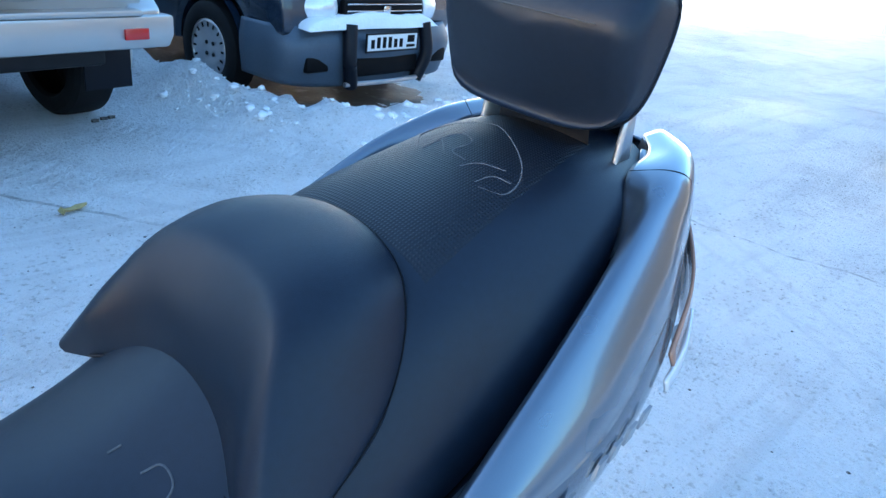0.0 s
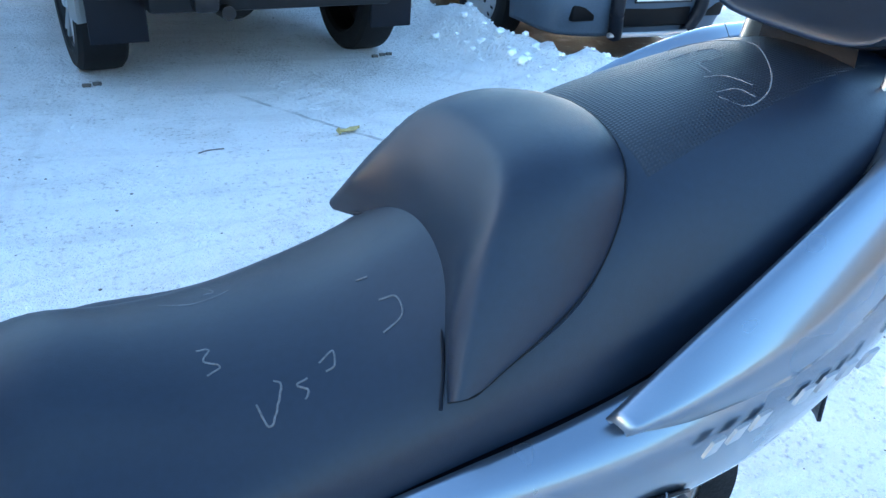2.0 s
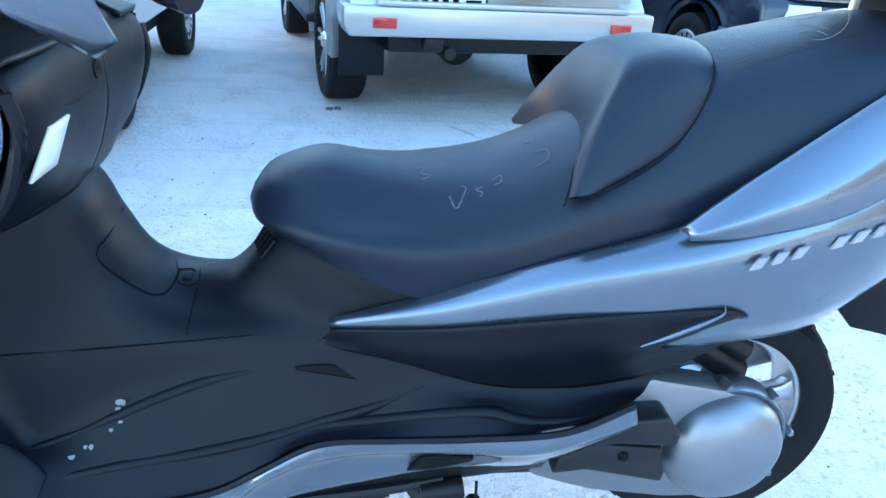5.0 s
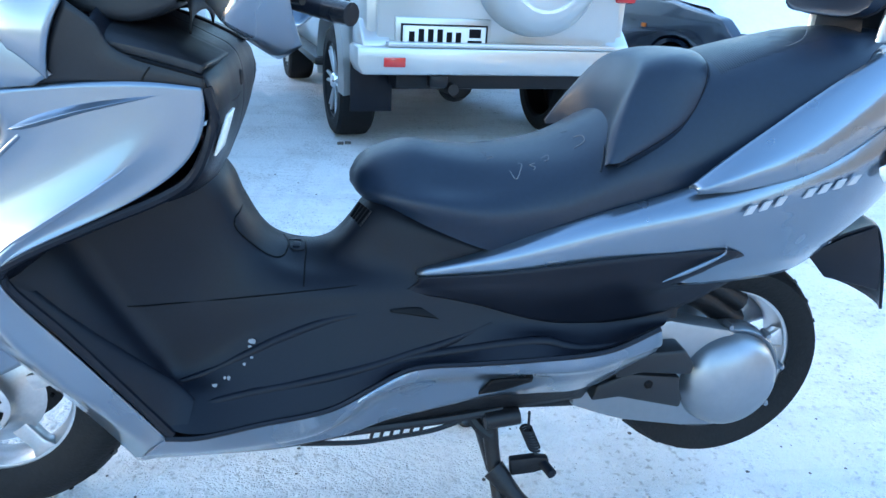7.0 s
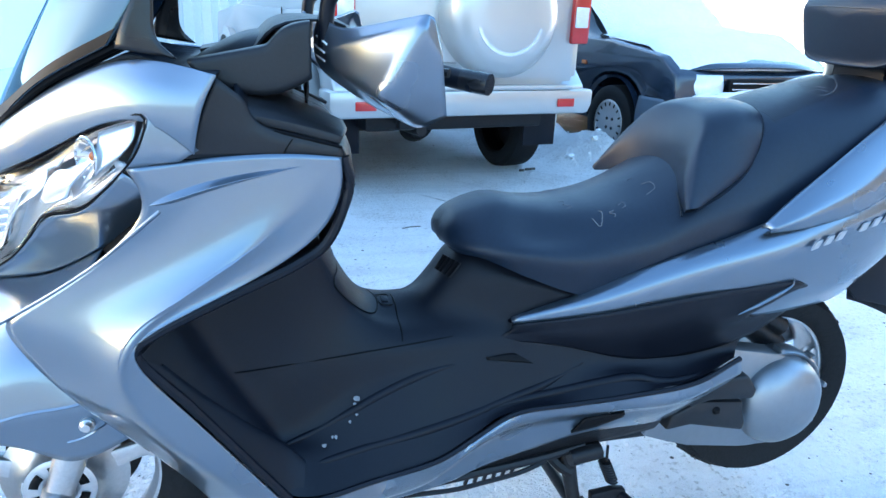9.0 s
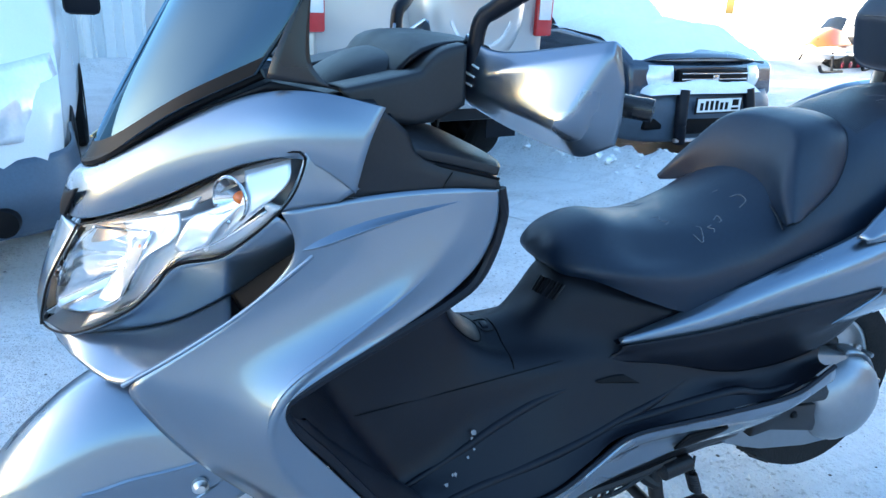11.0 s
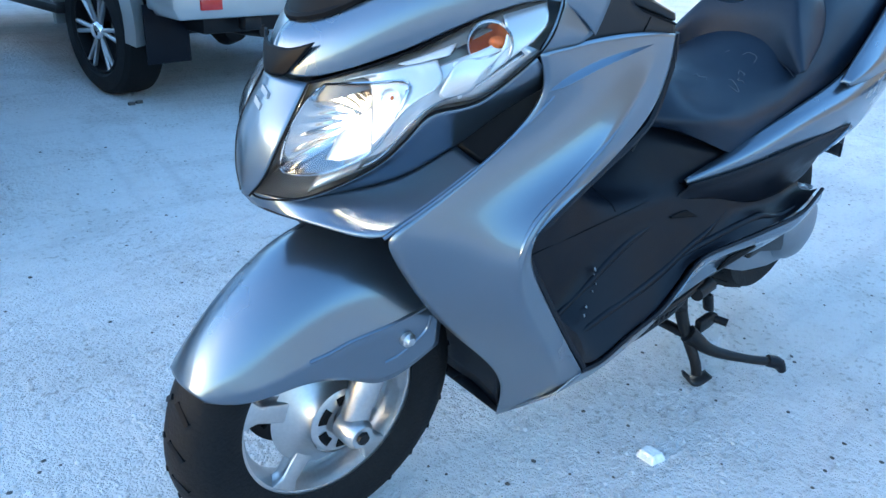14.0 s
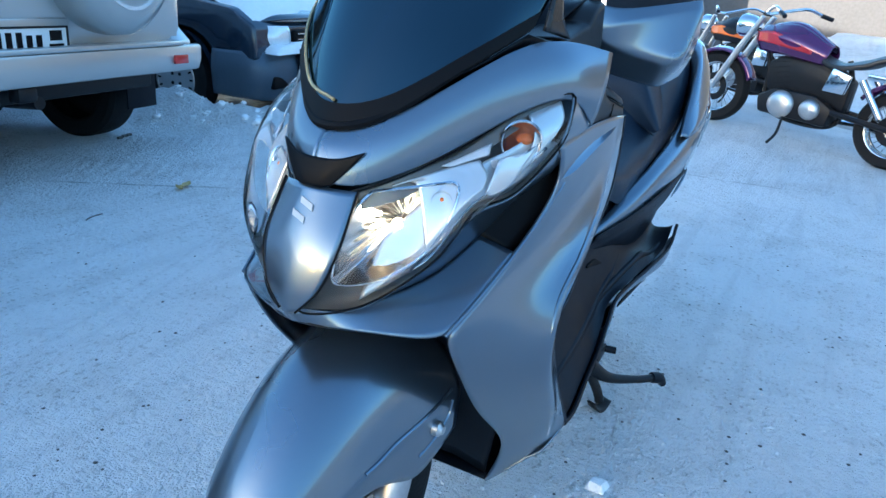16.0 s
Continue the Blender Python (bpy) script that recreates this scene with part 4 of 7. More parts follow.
part("nose_strip", loft([full([(-0.836, -0.062, 0.872), (-0.852, -0.03, 0.875), (-0.859, 0, 0.877)]), full([(-0.880, -0.062, 0.800), (-0.889, -0.03, 0.803), (-0.892, 0, 0.805)]), full([(-0.899, -0.045, 0.745), (-0.906, -0.02, 0.748), (-0.909, 0, 0.75)]), full([(-0.908, -0.014, 0.708), (-0.912, 0, 0.706)])], 16, 20), PAINT, scooter, "silver-blue nose with an emblem", thick=0.004, angle=180)
part("nose_recess", loft([full([(-0.831, -0.069, 0.928), (-0.847, -0.035, 0.916), (-0.852, 0, 0.914)]), full([(-0.845, -0.048, 0.9), (-0.858, -0.02, 0.893), (-0.86, 0, 0.892)]), full([(-0.856, -0.028, 0.878), (-0.862, -0.01, 0.876), (-0.863, 0, 0.876)])], 20, 10), INK, scooter, "black nose air recess", thick=0.004)
part("nose_joint", tube([(-0.838, -0.063, 0.874), (-0.881, -0.063, 0.800), (-0.900, -0.046, 0.745), (-0.910, -0.014, 0.707)], 0.0018, 6, 40), INK, scooter, mirror=True)
letter_bars("nose_emblem_bar", [((-0.8725, -0.004, 0.853), (0.14, 0.93, 0.33), (0.40, 0.1, 0.9), 0.023, 0.009), ((-0.8805, 0.004, 0.836), (0.14, 0.93, 0.33), (0.40, 0.1, 0.9), 0.023, 0.009)], scooter, LETTER)
c_top = [(-0.828, 0, 0.945), (-0.808, -0.045, 0.951), (-0.770, -0.088, 0.976), (-0.697, -0.142, 1.028), (-0.600, -0.187, 1.076), (-0.527, -0.229, 1.079), (-0.453, -0.270, 1.063)]
c_low = [(-0.858, 0, 0.888), (-0.846, -0.046, 0.874), (-0.800, -0.094, 0.893), (-0.725, -0.143, 0.927), (-0.635, -0.200, 0.982), (-0.555, -0.252, 1.010), (-0.490, -0.264, 0.952)]


def between(a, b, f, out):
    """A line between two others, pushed outwards."""
    lines = []
    for u, v in zip(a, b):
        side = min(1.0, abs(u[1]) / 0.06)
        lines.append(tuple(p + (q - p) * f + o * w for p, q, o, w in zip(u, v, out, (1.0, side, 1.0))))
    return lines


cowl_rows = [c_top, between(c_top, c_low, 0.12, (-0.001, -0.002, 0.004)), between(c_top, c_low, 0.45, (-0.005, -0.008, 0.010)), between(c_top, c_low, 0.80, (-0.003, -0.007, 0.006)), c_low]
sheet("upper_cowl", cowl_rows, PAINT, scooter, "silver-blue upper front cowl with a chipped corner", [(1, k, 1, k + 1, 0.35) for k in range(6)] + [(0, 6, 1, 6, 0.8)], thick=0.004, mirror=True)
sheet("cowl_corner", [[(-0.549, -0.2485, 1.014), (-0.517, -0.2545, 0.986), (-0.484, -0.2600, 0.957)], [(-0.564, -0.254, 0.968), (-0.536, -0.258, 0.957), (-0.505, -0.260, 0.945)], [(-0.588, -0.250, 0.929), (-0.555, -0.252, 0.935), (-0.510, -0.256, 0.941)]], PAINT, scooter, thick=0.003, level=2, mirror=True)
# headlamps
l_up = [(-0.850, -0.040, 0.865), (-0.80, -0.092, 0.888), (-0.725, -0.14, 0.922), (-0.635, -0.197, 0.977), (-0.560, -0.248, 1.006)]
l_mid = [(-0.883, -0.050, 0.793), (-0.845, -0.137, 0.812), (-0.770, -0.198, 0.864), (-0.675, -0.246, 0.922), (-0.572, -0.260, 0.969)]
l_low = [(-0.908, -0.016, 0.712), (-0.86, -0.085, 0.718), (-0.785, -0.143, 0.766), (-0.745, -0.166, 0.808), (-0.716, -0.183, 0.846), (-0.655, -0.216, 0.866), (-0.588, -0.25, 0.928)]
lens = part("headlamp_lens", loft([l_up, l_mid, l_low], 36, 16), LENS, scooter, "clear headlamp lens with the lamp alight", mirror=True, angle=180)


def inset(rail, dx, dy, dz=0.0):
    return [(x + dx, y + dy, z + dz) for x, y, z in rail]


part("headlamp_housing", loft([inset(l_up, 0.003, 0.002), inset(l_up, 0.030, 0.020, -0.010), inset(l_mid, 0.085, 0.060), inset(l_low, 0.028, 0.020, 0.010), inset(l_low, 0.003, 0.002)], 36, 24), LAMP_SILVER, scooter, "silvered headlamp housing", mirror=True, angle=180)
part("lamp_band", loft([inset(l_up, 0.008, 0.006, -0.003), [(x * 0.6 + u * 0.4 + 0.020, y * 0.6 + v * 0.4 + 0.016, z * 0.6 + w * 0.4) for (x, y, z), (u, v, w) in zip(l_up[:4], l_mid[:4])]], 30, 6), LAMP_DARK, scooter, "dark band along the lamp's upper edge", mirror=True, angle=180)
part("headlamp_surround", tube([*l_up, (-0.560, -0.254, 0.972), *reversed(l_low), (-0.89, -0.04, 0.79), l_up[0]], 0.0017, 6, 120, False), INK, scooter, mirror=True)
# bright trim inside the lamp
part("lamp_trim", loft([[(-0.798, -0.090, 0.879), (-0.767, -0.115, 0.891), (-0.730, -0.146, 0.905), (-0.704, -0.175, 0.915)], [(-0.772, -0.114, 0.880), (-0.728, -0.160, 0.894), (-0.720, -0.173, 0.895), (-0.706, -0.190, 0.896)],
                        [(-0.788, -0.144, 0.791), (-0.765, -0.167, 0.837), (-0.749, -0.178, 0.859), (-0.720, -0.192, 0.880)]], 24, 12), LAMP_TRIM, scooter, "chrome inner trim", thick=0.002, mirror=True, angle=180)
part("lamp_tray", loft([[(-0.800, -0.128, 0.762), (-0.770, -0.147, 0.784), (-0.718, -0.172, 0.848), (-0.66, -0.203, 0.878), (-0.60, -0.236, 0.926)], [(-0.772, -0.116, 0.786), (-0.742, -0.138, 0.810), (-0.700, -0.168, 0.852), (-0.655, -0.196, 0.894), (-0.605, -0.224, 0.936)]], 24, 6), REFLECTOR, scooter, "bright strip along the lamp's lower edge", thick=0.002, mirror=True)
part("lamp_hook", loft([[(-0.715, -0.194, 0.873), (-0.703, -0.198, 0.898), (-0.685, -0.199, 0.918), (-0.658, -0.220, 0.922)], [(-0.710, -0.198, 0.868), (-0.676, -0.213, 0.878), (-0.663, -0.222, 0.901), (-0.630, -0.232, 0.937)]], 18, 8), LAMP_TRIM, scooter, thick=0.003, mirror=True)
part("lamp_skirt", loft([inset(l_low[1:], 0.010, 0.008, 0.004), [(-0.830, -0.078, 0.752), (-0.775, -0.128, 0.800), (-0.748, -0.150, 0.852), (-0.712, -0.172, 0.878), (-0.662, -0.200, 0.898), (-0.600, -0.230, 0.944)],
                         [(-0.800, -0.080, 0.800), (-0.755, -0.120, 0.860), (-0.725, -0.148, 0.892), (-0.690, -0.174, 0.910), (-0.640, -0.206, 0.935), (-0.585, -0.232, 0.972)]], 36, 10), LAMP_TRIM, scooter, "bright skirt between the bowl and the lens edge", thick=0.002, mirror=True, angle=180)
part("lamp_fin", loft([[(-0.737, -0.131, 0.904), (-0.705, -0.156, 0.920), (-0.676, -0.179, 0.936)], [(-0.728, -0.144, 0.903), (-0.705, -0.166, 0.914), (-0.689, -0.182, 0.921)]], 12, 5), WHITE_LENS, scooter, thick=0.003, mirror=True)
part("lamp_end", loft([[(-0.622, -0.208, 0.975), (-0.594, -0.222, 0.985), (-0.568, -0.236, 0.994)], [(-0.628, -0.224, 0.945), (-0.600, -0.236, 0.956), (-0.572, -0.246, 0.970)], [(-0.655, -0.217, 0.892), (-0.628, -0.230, 0.918), (-0.592, -0.243, 0.946)]], 14, 8), LAMP_TRIM, scooter, "bright inner end of the lamp", thick=0.002, mirror=True)


def reflector(rim, back, depth, s):
    """A fluted bowl behind a rim of its own outline."""
    rim = [V(x, y * s, z) for x, y, z in rim]
    edge_line = spline(rim + [rim[0]], 97)[:-1]
    mid_p = sum(rim, V(0, 0, 0)) / len(rim)
    back = V(back[0], back[1] * s, back[2]).normalized()
    rows = []
    for k in range(15):
        f = max(0.03, k / 14)
        rows.append([mid_p + (p - mid_p) * f + back * (depth * (1 - f ** 2.2) + 0.0016 * f * (1 - f) * 4 * math.cos(20 * 2 * math.pi * j / 96)) for j, p in enumerate(edge_line)])
    b = bmesh.new()
    grid(b, rows, True)
    return b, edge_line, mid_p, back


def bowl(c, target, r, depth, tall=1.0, flutes=0, rise=0.0022):
    """A reflector bowl that opens towards target, with fine flutes."""
    bm = bmesh.new()
    rows = []
    n = 72 if flutes else 28
    for k in range(13):
        f = max(0.04, k / 12)
        row = []
        for j in range(n):
            a = 2 * math.pi * j / n
            d = depth * f * f + (rise * f * math.cos(flutes * a) if flutes else 0)
            row.append(V(r * f * math.cos(a), r * tall * f * math.sin(a), d))
        rows.append(row)
    grid(bm, rows, True)
    return moved(bm, look(c, target) @ Matrix.Rotation(math.pi, 4, 'X'))


def toward(c, d):
    return tuple(Vector(c) + Vector(d))


for s in (1, -1):
    lamp_rim = [(-0.815, -0.069, 0.871), (-0.778, -0.112, 0.878), (-0.743, -0.155, 0.886), (-0.748, -0.167, 0.873), (-0.765, -0.164, 0.836), (-0.787, -0.142, 0.790), (-0.822, -0.115, 0.763), (-0.851, -0.089, 0.752), (-0.874, -0.059, 0.750), (-0.878, -0.052, 0.763), (-0.866, -0.054, 0.806), (-0.841, -0.057, 0.845)]
    b, edge_line, mid_p, back_way = reflector(lamp_rim, (0.95, 0.30, 0.04), 0.062, s)
    part("reflector_bowl", b, REFLECTOR, scooter, "fluted chrome reflector", angle=180)
    part("reflector_ring", tube(edge_line + edge_line[:1], 0.0022, 6, 120, False), CHROME, scooter)
    b = bmesh.new()
    bmesh.ops.create_uvsphere(b, u_segments=12, v_segments=8, radius=0.0095)
    part("bulb", moved(b, Matrix.Translation(mid_p + back_way * 0.036)), BULB, scooter, "glowing headlamp bulb")
    part("bulb_holder", tube([mid_p + back_way * 0.042, mid_p + back_way * 0.066], 0.009, 10), LAMP_DARK, scooter)
    c = (-0.624, -0.196 * s, 0.937)
    part("indicator_bowl", bowl(c, toward(c, (-0.8, -0.6 * s, 0.05)), 0.029, 0.024, 1.0), REFLECTOR, scooter, "chrome indicator reflector")
    ring = look(toward(c, (-0.0195, -0.0146 * s, 0.0012)), toward(c, (-0.8, -0.6 * s, 0.05)))
    part("indicator_ring", moved(tube([(0.030 * math.cos(a), 0.030 * math.sin(a), 0) for a in [2 * math.pi * k / 32 for k in range(33)]], 0.0022, 6, 64, False), ring), CHROME, scooter)
    b = bmesh.new()
    bmesh.ops.create_uvsphere(b, u_segments=14, v_segments=10, radius=0.009)
    part("amber_bulb", moved(b, Matrix.Translation(toward(c, (-0.002, -0.012 * s, 0.003))) @ Matrix.Diagonal((1.5, 1.5, 1.0, 1))), AMBER, scooter, "amber indicator bulb")
    c = (-0.750, -0.143 * s, 0.862)
    part("side_light_bowl", bowl(c, toward(c, (-0.9, -0.5 * s, 0)), 0.015, 0.012, 1.0), CHROME, scooter, "small chrome side light")
    b = bmesh.new()
    bmesh.ops.create_uvsphere(b, u_segments=10, v_segments=8, radius=0.004)
    part("side_light_bulb", moved(b, Matrix.Translation(toward(c, (-0.006, -0.0035 * s, 0)))), AMBER, scooter)

# windscreen
g_low = full([(-0.600, -0.192, 1.095), (-0.705, -0.142, 1.038), (-0.79, -0.066, 0.970), (-0.822, 0, 0.952)])
g_a = full([(-0.545, -0.205, 1.18), (-0.64, -0.150, 1.13), (-0.735, -0.072, 1.075), (-0.765, 0, 1.058)])
g_b = full([(-0.50, -0.19, 1.29), (-0.57, -0.145, 1.255), (-0.65, -0.072, 1.222), (-0.672, 0, 1.21)])
g_top = full([(-0.455, -0.13, 1.385), (-0.49, -0.10, 1.385), (-0.54, -0.05, 1.385), (-0.553, 0, 1.385)])
part("windscreen", loft([g_low, g_a, g_b, g_top], 50, 30), SCREEN, scooter, "smoke-tinted windscreen with a gold glint painted along its edge", thick=0.004, angle=180)
edge_pts = [(-0.59, -0.179, 1.095), (-0.698, -0.134, 1.038), (-0.788, -0.064, 0.97), (-0.822, 0, 0.952), (-0.788, 0.064, 0.97), (-0.698, 0.134, 1.038), (-0.59, 0.179, 1.095)]
part("screen_seal", loft([[(x - 0.004, y * 1.01, z) for x, y, z in g_low], [(x * 0.72 + u * 0.28 - 0.004, (y * 0.72 + v * 0.28) * 1.01, z * 0.72 + w * 0.28) for (x, y, z), (u, v, w) in zip(g_low, g_a)]], 50, 5), INK, scooter, "black band along the foot of the screen")
part("screen_pillar", loft([[(-0.590, -0.205, 1.092), (-0.578, -0.206, 1.125), (-0.552, -0.203, 1.175), (-0.535, -0.198, 1.205)], [(-0.508, -0.215, 1.080), (-0.533, -0.210, 1.108), (-0.535, -0.204, 1.150), (-0.530, -0.197, 1.205)]], 16, 6), PLASTIC_SMOOTH, scooter, "black tab holding the screen's edge", thick=0.006, mirror=True)
sheet("instrument_hood", [[(x, y * w, z - d) for x, z in ((-0.505, 1.065), (-0.455, 1.098), (-0.405, 1.122), (-0.345, 1.122), (-0.312, 1.085), (-0.320, 1.040))] for y, w, d in ((-0.115, 1, 0.035), (-0.10, 1, 0.008), (0.0, 1, 0.0), (0.10, 1, 0.008), (0.115, 1, 0.035))],
      DASH, scooter, "black instrument hood", thick=0.004)
part("screen_gasket", tube(edge_pts, 0.007, 8, 60), INK, scooter)
# added bead that paints the warm reflection along the screen's foot and far side
part("screen_glint", tube([tuple(p + (q - p) * 0.30 + o for p, q, o in zip(u, v, (-0.006, 0.002, 0.002))) for u, v in zip(g_low[3:], g_a[3:])] + [(-0.548, 0.209, 1.18), (-0.503, 0.194, 1.29)], 0.0026, 6, 60), GOLD_GLINT, scooter, "warm glint on the screen's edge, drawn as a gold-coloured bead")
part("cockpit_tray", loft([full([(-0.58, -0.176, 1.085), (-0.693, -0.132, 1.03), (-0.80, 0, 0.955)]), full([(-0.508, -0.203, 1.07), (-0.574, -0.106, 1.05), (-0.62, 0, 1.03)]), full([(-0.456, -0.25, 1.06), (-0.442, -0.129, 1.07), (-0.44, 0, 1.08)])], 24, 12), PLASTIC, scooter, thick=0.004)

# dashboard and inner leg shield
part("glove_box", loft([[(-0.430, -0.256, 1.03), (-0.40, -0.250, 0.990), (-0.34, -0.252, 0.974), (-0.281, -0.254, 0.955), (-0.275, -0.257, 0.90), (-0.303, -0.262, 0.82), (-0.345, -0.26, 0.77)],
                        [(-0.43, -0.215, 1.045), (-0.40, -0.21, 1.012), (-0.33, -0.205, 0.990), (-0.268, -0.20, 0.962), (-0.259, -0.20, 0.90), (-0.283, -0.20, 0.82), (-0.32, -0.19, 0.765)],
                        [(-0.43, -0.12, 1.06), (-0.40, -0.115, 1.03), (-0.32, -0.11, 1.0), (-0.264, -0.10, 0.965), (-0.257, -0.10, 0.89), (-0.272, -0.10, 0.83), (-0.300, -0.10, 0.765)],
                        [(-0.43, 0, 1.065), (-0.40, 0, 1.035), (-0.32, 0, 1.0), (-0.266, 0, 0.965), (-0.258, 0, 0.89), (-0.276, 0, 0.815), (-0.304, 0, 0.755)]], 40, 24), PLASTIC, scooter, "black plastic dashboard and glove box", thick=0.004, mirror=True, angle=180)
part("dash_side", loft([[(-0.506, -0.252, 0.944), (-0.44, -0.252, 0.946), (-0.36, -0.256, 0.947), (-0.276, -0.256, 0.940)], [(-0.482, -0.262, 1.005), (-0.432, -0.258, 0.985), (-0.37, -0.257, 0.968), (-0.278, -0.257, 0.950)], [(-0.456, -0.262, 1.060), (-0.420, -0.257, 1.03), (-0.392, -0.252, 0.990), (-0.280, -0.255, 0.959)]], 24, 12), DASH, scooter, "dark plastic panel behind the cowl", thick=0.004, mirror=True, angle=180)
part("dash_joint", tube([(-0.352, -0.2585, 0.972), (-0.362, -0.2595, 0.958), (-0.366, -0.2595, 0.948)], 0.0013, 5, 12), INK, scooter, mirror=True)
part("inner_shield", loft([[(-0.345, -0.259, 0.772), (-0.444, -0.28, 0.735), (-0.574, -0.286, 0.68), (-0.595, -0.272, 0.64)], [(-0.305, -0.171, 0.775), (-0.42, -0.178, 0.75), (-0.53, -0.184, 0.72), (-0.555, -0.185, 0.66)], [(-0.305, -0.071, 0.76), (-0.375, -0.075, 0.78), (-0.465, -0.08, 0.78), (-0.533, -0.114, 0.7)]], 20, 12), PLASTIC, scooter, thick=0.003, mirror=True)
part("glove_lid", loft([[(-0.418, -0.246, 0.996), (-0.36, -0.252, 0.984), (-0.282, -0.255, 0.964)], [(-0.425, -0.240, 1.012), (-0.36, -0.246, 0.998), (-0.275, -0.246, 0.974)],
                        [(-0.424, -0.205, 1.026), (-0.35, -0.210, 1.006), (-0.266, -0.205, 0.976)], [(-0.415, -0.12, 1.036), (-0.34, -0.12, 1.012), (-0.262, -0.12, 0.977)]], 24, 14), DASH, scooter, "black glove box lid", thick=0.006, mirror=True)
part("lid_joint", tube([(-0.420, -0.2475, 0.992), (-0.36, -0.2545, 0.979), (-0.279, -0.2575, 0.959)], 0.0022, 5, 20), INK, scooter, mirror=True)
part("warning_sticker", loft([[(-0.2565, -0.205, 0.895), (-0.2735, -0.240, 0.838)], [(-0.2525, -0.155, 0.897), (-0.2690, -0.175, 0.840)]], 6, 4), STICKER, scooter, "white paper warning sticker", thick=0.004)
part("ignition_lock", lathe([(0.004, 0.004), (0.012, 0.006), (0.015, 0.002), (0.015, -0.01)], (-0.258, -0.035, 0.928), 'x', 18), INK, scooter)
part("dash_groove", tube([(-0.2685, -0.225, 0.925), (-0.2590, -0.20, 0.915), (-0.2540, -0.12, 0.905), (-0.2560, -0.04, 0.905)], 0.0018, 5, 20), INK, scooter)

# handlebar
part("handlebar_cover", loft([full([(-0.412, -0.137, 1.075), (-0.407, -0.062, 1.09), (-0.41, 0, 1.09)]), full([(-0.36, -0.175, 1.13), (-0.355, -0.074, 1.14), (-0.36, 0, 1.14)]), full([(-0.26, -0.16, 1.13), (-0.245, -0.069, 1.13), (-0.25, 0, 1.13)]), full([(-0.242, -0.129, 1.05), (-0.217, -0.054, 1.04), (-0.22, 0, 1.04)])], 24, 16), PLASTIC, scooter, "black handlebar cover", thick=0.004)
arm_top = [(-0.495, 1.078), (-0.425, 1.092), (-0.380, 1.102), (-0.356, 1.132), (-0.318, 1.138)]
arm_foot = [(-0.480, 1.055), (-0.431, 1.034), (-0.392, 1.030), (-0.358, 1.034), (-0.318, 1.056)]
sheet("guard_arm", [[(x, -0.13, z) for x, z in arm_foot], [(x, -0.208, z) for x, z in arm_foot], [(x, -0.205, z - 0.004) for x, z in arm_top], [(x, -0.192, z) for x, z in arm_top], [(x, -0.12, z - 0.006) for x, z in arm_top]], DASH, scooter, "black arm carrying the hand guard",
      [(1, k, 1, k + 1, 0.7) for k in range(4)] + [(2, k, 2, k + 1, 0.6) for k in range(4)] + [(r, 2, r + 1, 2, 0.5) for r in (1, 2, 3)] + [(r, 4, r + 1, 4, 1.0) for r in range(4)], thick=0.006, mirror=True)
guard_rows = [[(-0.300, -0.166, 1.150), (-0.277, -0.205, 1.124), (-0.233, -0.268, 1.136), (-0.173, -0.343, 1.154)],
              [(-0.310, -0.152, 1.112), (-0.296, -0.202, 1.098), (-0.248, -0.270, 1.116), (-0.180, -0.350, 1.140)],
              [(-0.304, -0.142, 1.070), (-0.284, -0.190, 1.066), (-0.256, -0.266, 1.054), (-0.236, -0.336, 1.040)],
              [(-0.276, -0.134, 1.048), (-0.234, -0.180, 1.020), (-0.203, -0.225, 1.006), (-0.168, -0.288, 0.992)]]
guard_end = [(-0.164, -0.342, 1.150), (-0.150, -0.344, 1.095), (-0.143, -0.336, 1.050), (-0.134, -0.318, 1.016)]
guard_verts = [p for row, end in zip(guard_rows, guard_end) for p in row + [end]]
guard = cage(guard_verts, [(5 * r + c, 5 * r + c + 1, 5 * r + c + 6, 5 * r + c + 5) for r in range(3) for c in range(4)],
             [(6, 7, 0.7), (7, 8, 0.9), (11, 12, 0.7), (12, 13, 0.9), (6, 11, 0.5), (3, 8, 0.7), (8, 13, 0.92), (13, 18, 0.35), (8, 9, 0.6), (13, 14, 0.3)], "hand_guard", PAINT, scooter, "silver-blue hand guard with three slots", thick=0.005, mirror=True)
tree = skin(guard)
for k in range(3):
    line_pts = []
    for f in (0.0, 0.5, 1.0):
        q = V(-0.3075 + 0.001 * k, -0.168 + 0.010 * k, 1.116 - 0.0135 * k).lerp(V(-0.2985 + 0.001 * k, -0.200 + 0.009 * k, 1.106 - 0.0135 * k), f)
        hit_at, way = tree.find_nearest(q)[:2]
        line_pts.append(hit_at + (way if way.x < 0 else -way) * 0.001)
    part("guard_slot", tube(line_pts, 0.0017, 6), STICKER, scooter, mirror=True)
part("grip", tube([(-0.211, -0.147, 1.082), (-0.152, -0.214, 1.072), (-0.085, -0.288, 1.06)], 0.0155, 12, 14), PLASTIC, scooter, "black rubber grip", mirror=True)
part("bar_end", tube([(-0.099, -0.273, 1.063), (-0.066, -0.305, 1.059)], 0.0165, 12), PLASTIC_SMOOTH, scooter, mirror=True)
part("brake_lever", tube([(-0.26, -0.17, 1.09), (-0.205, -0.247, 1.08), (-0.132, -0.313, 1.075)], 0.007, 8, 12), STEEL, scooter, mirror=True)
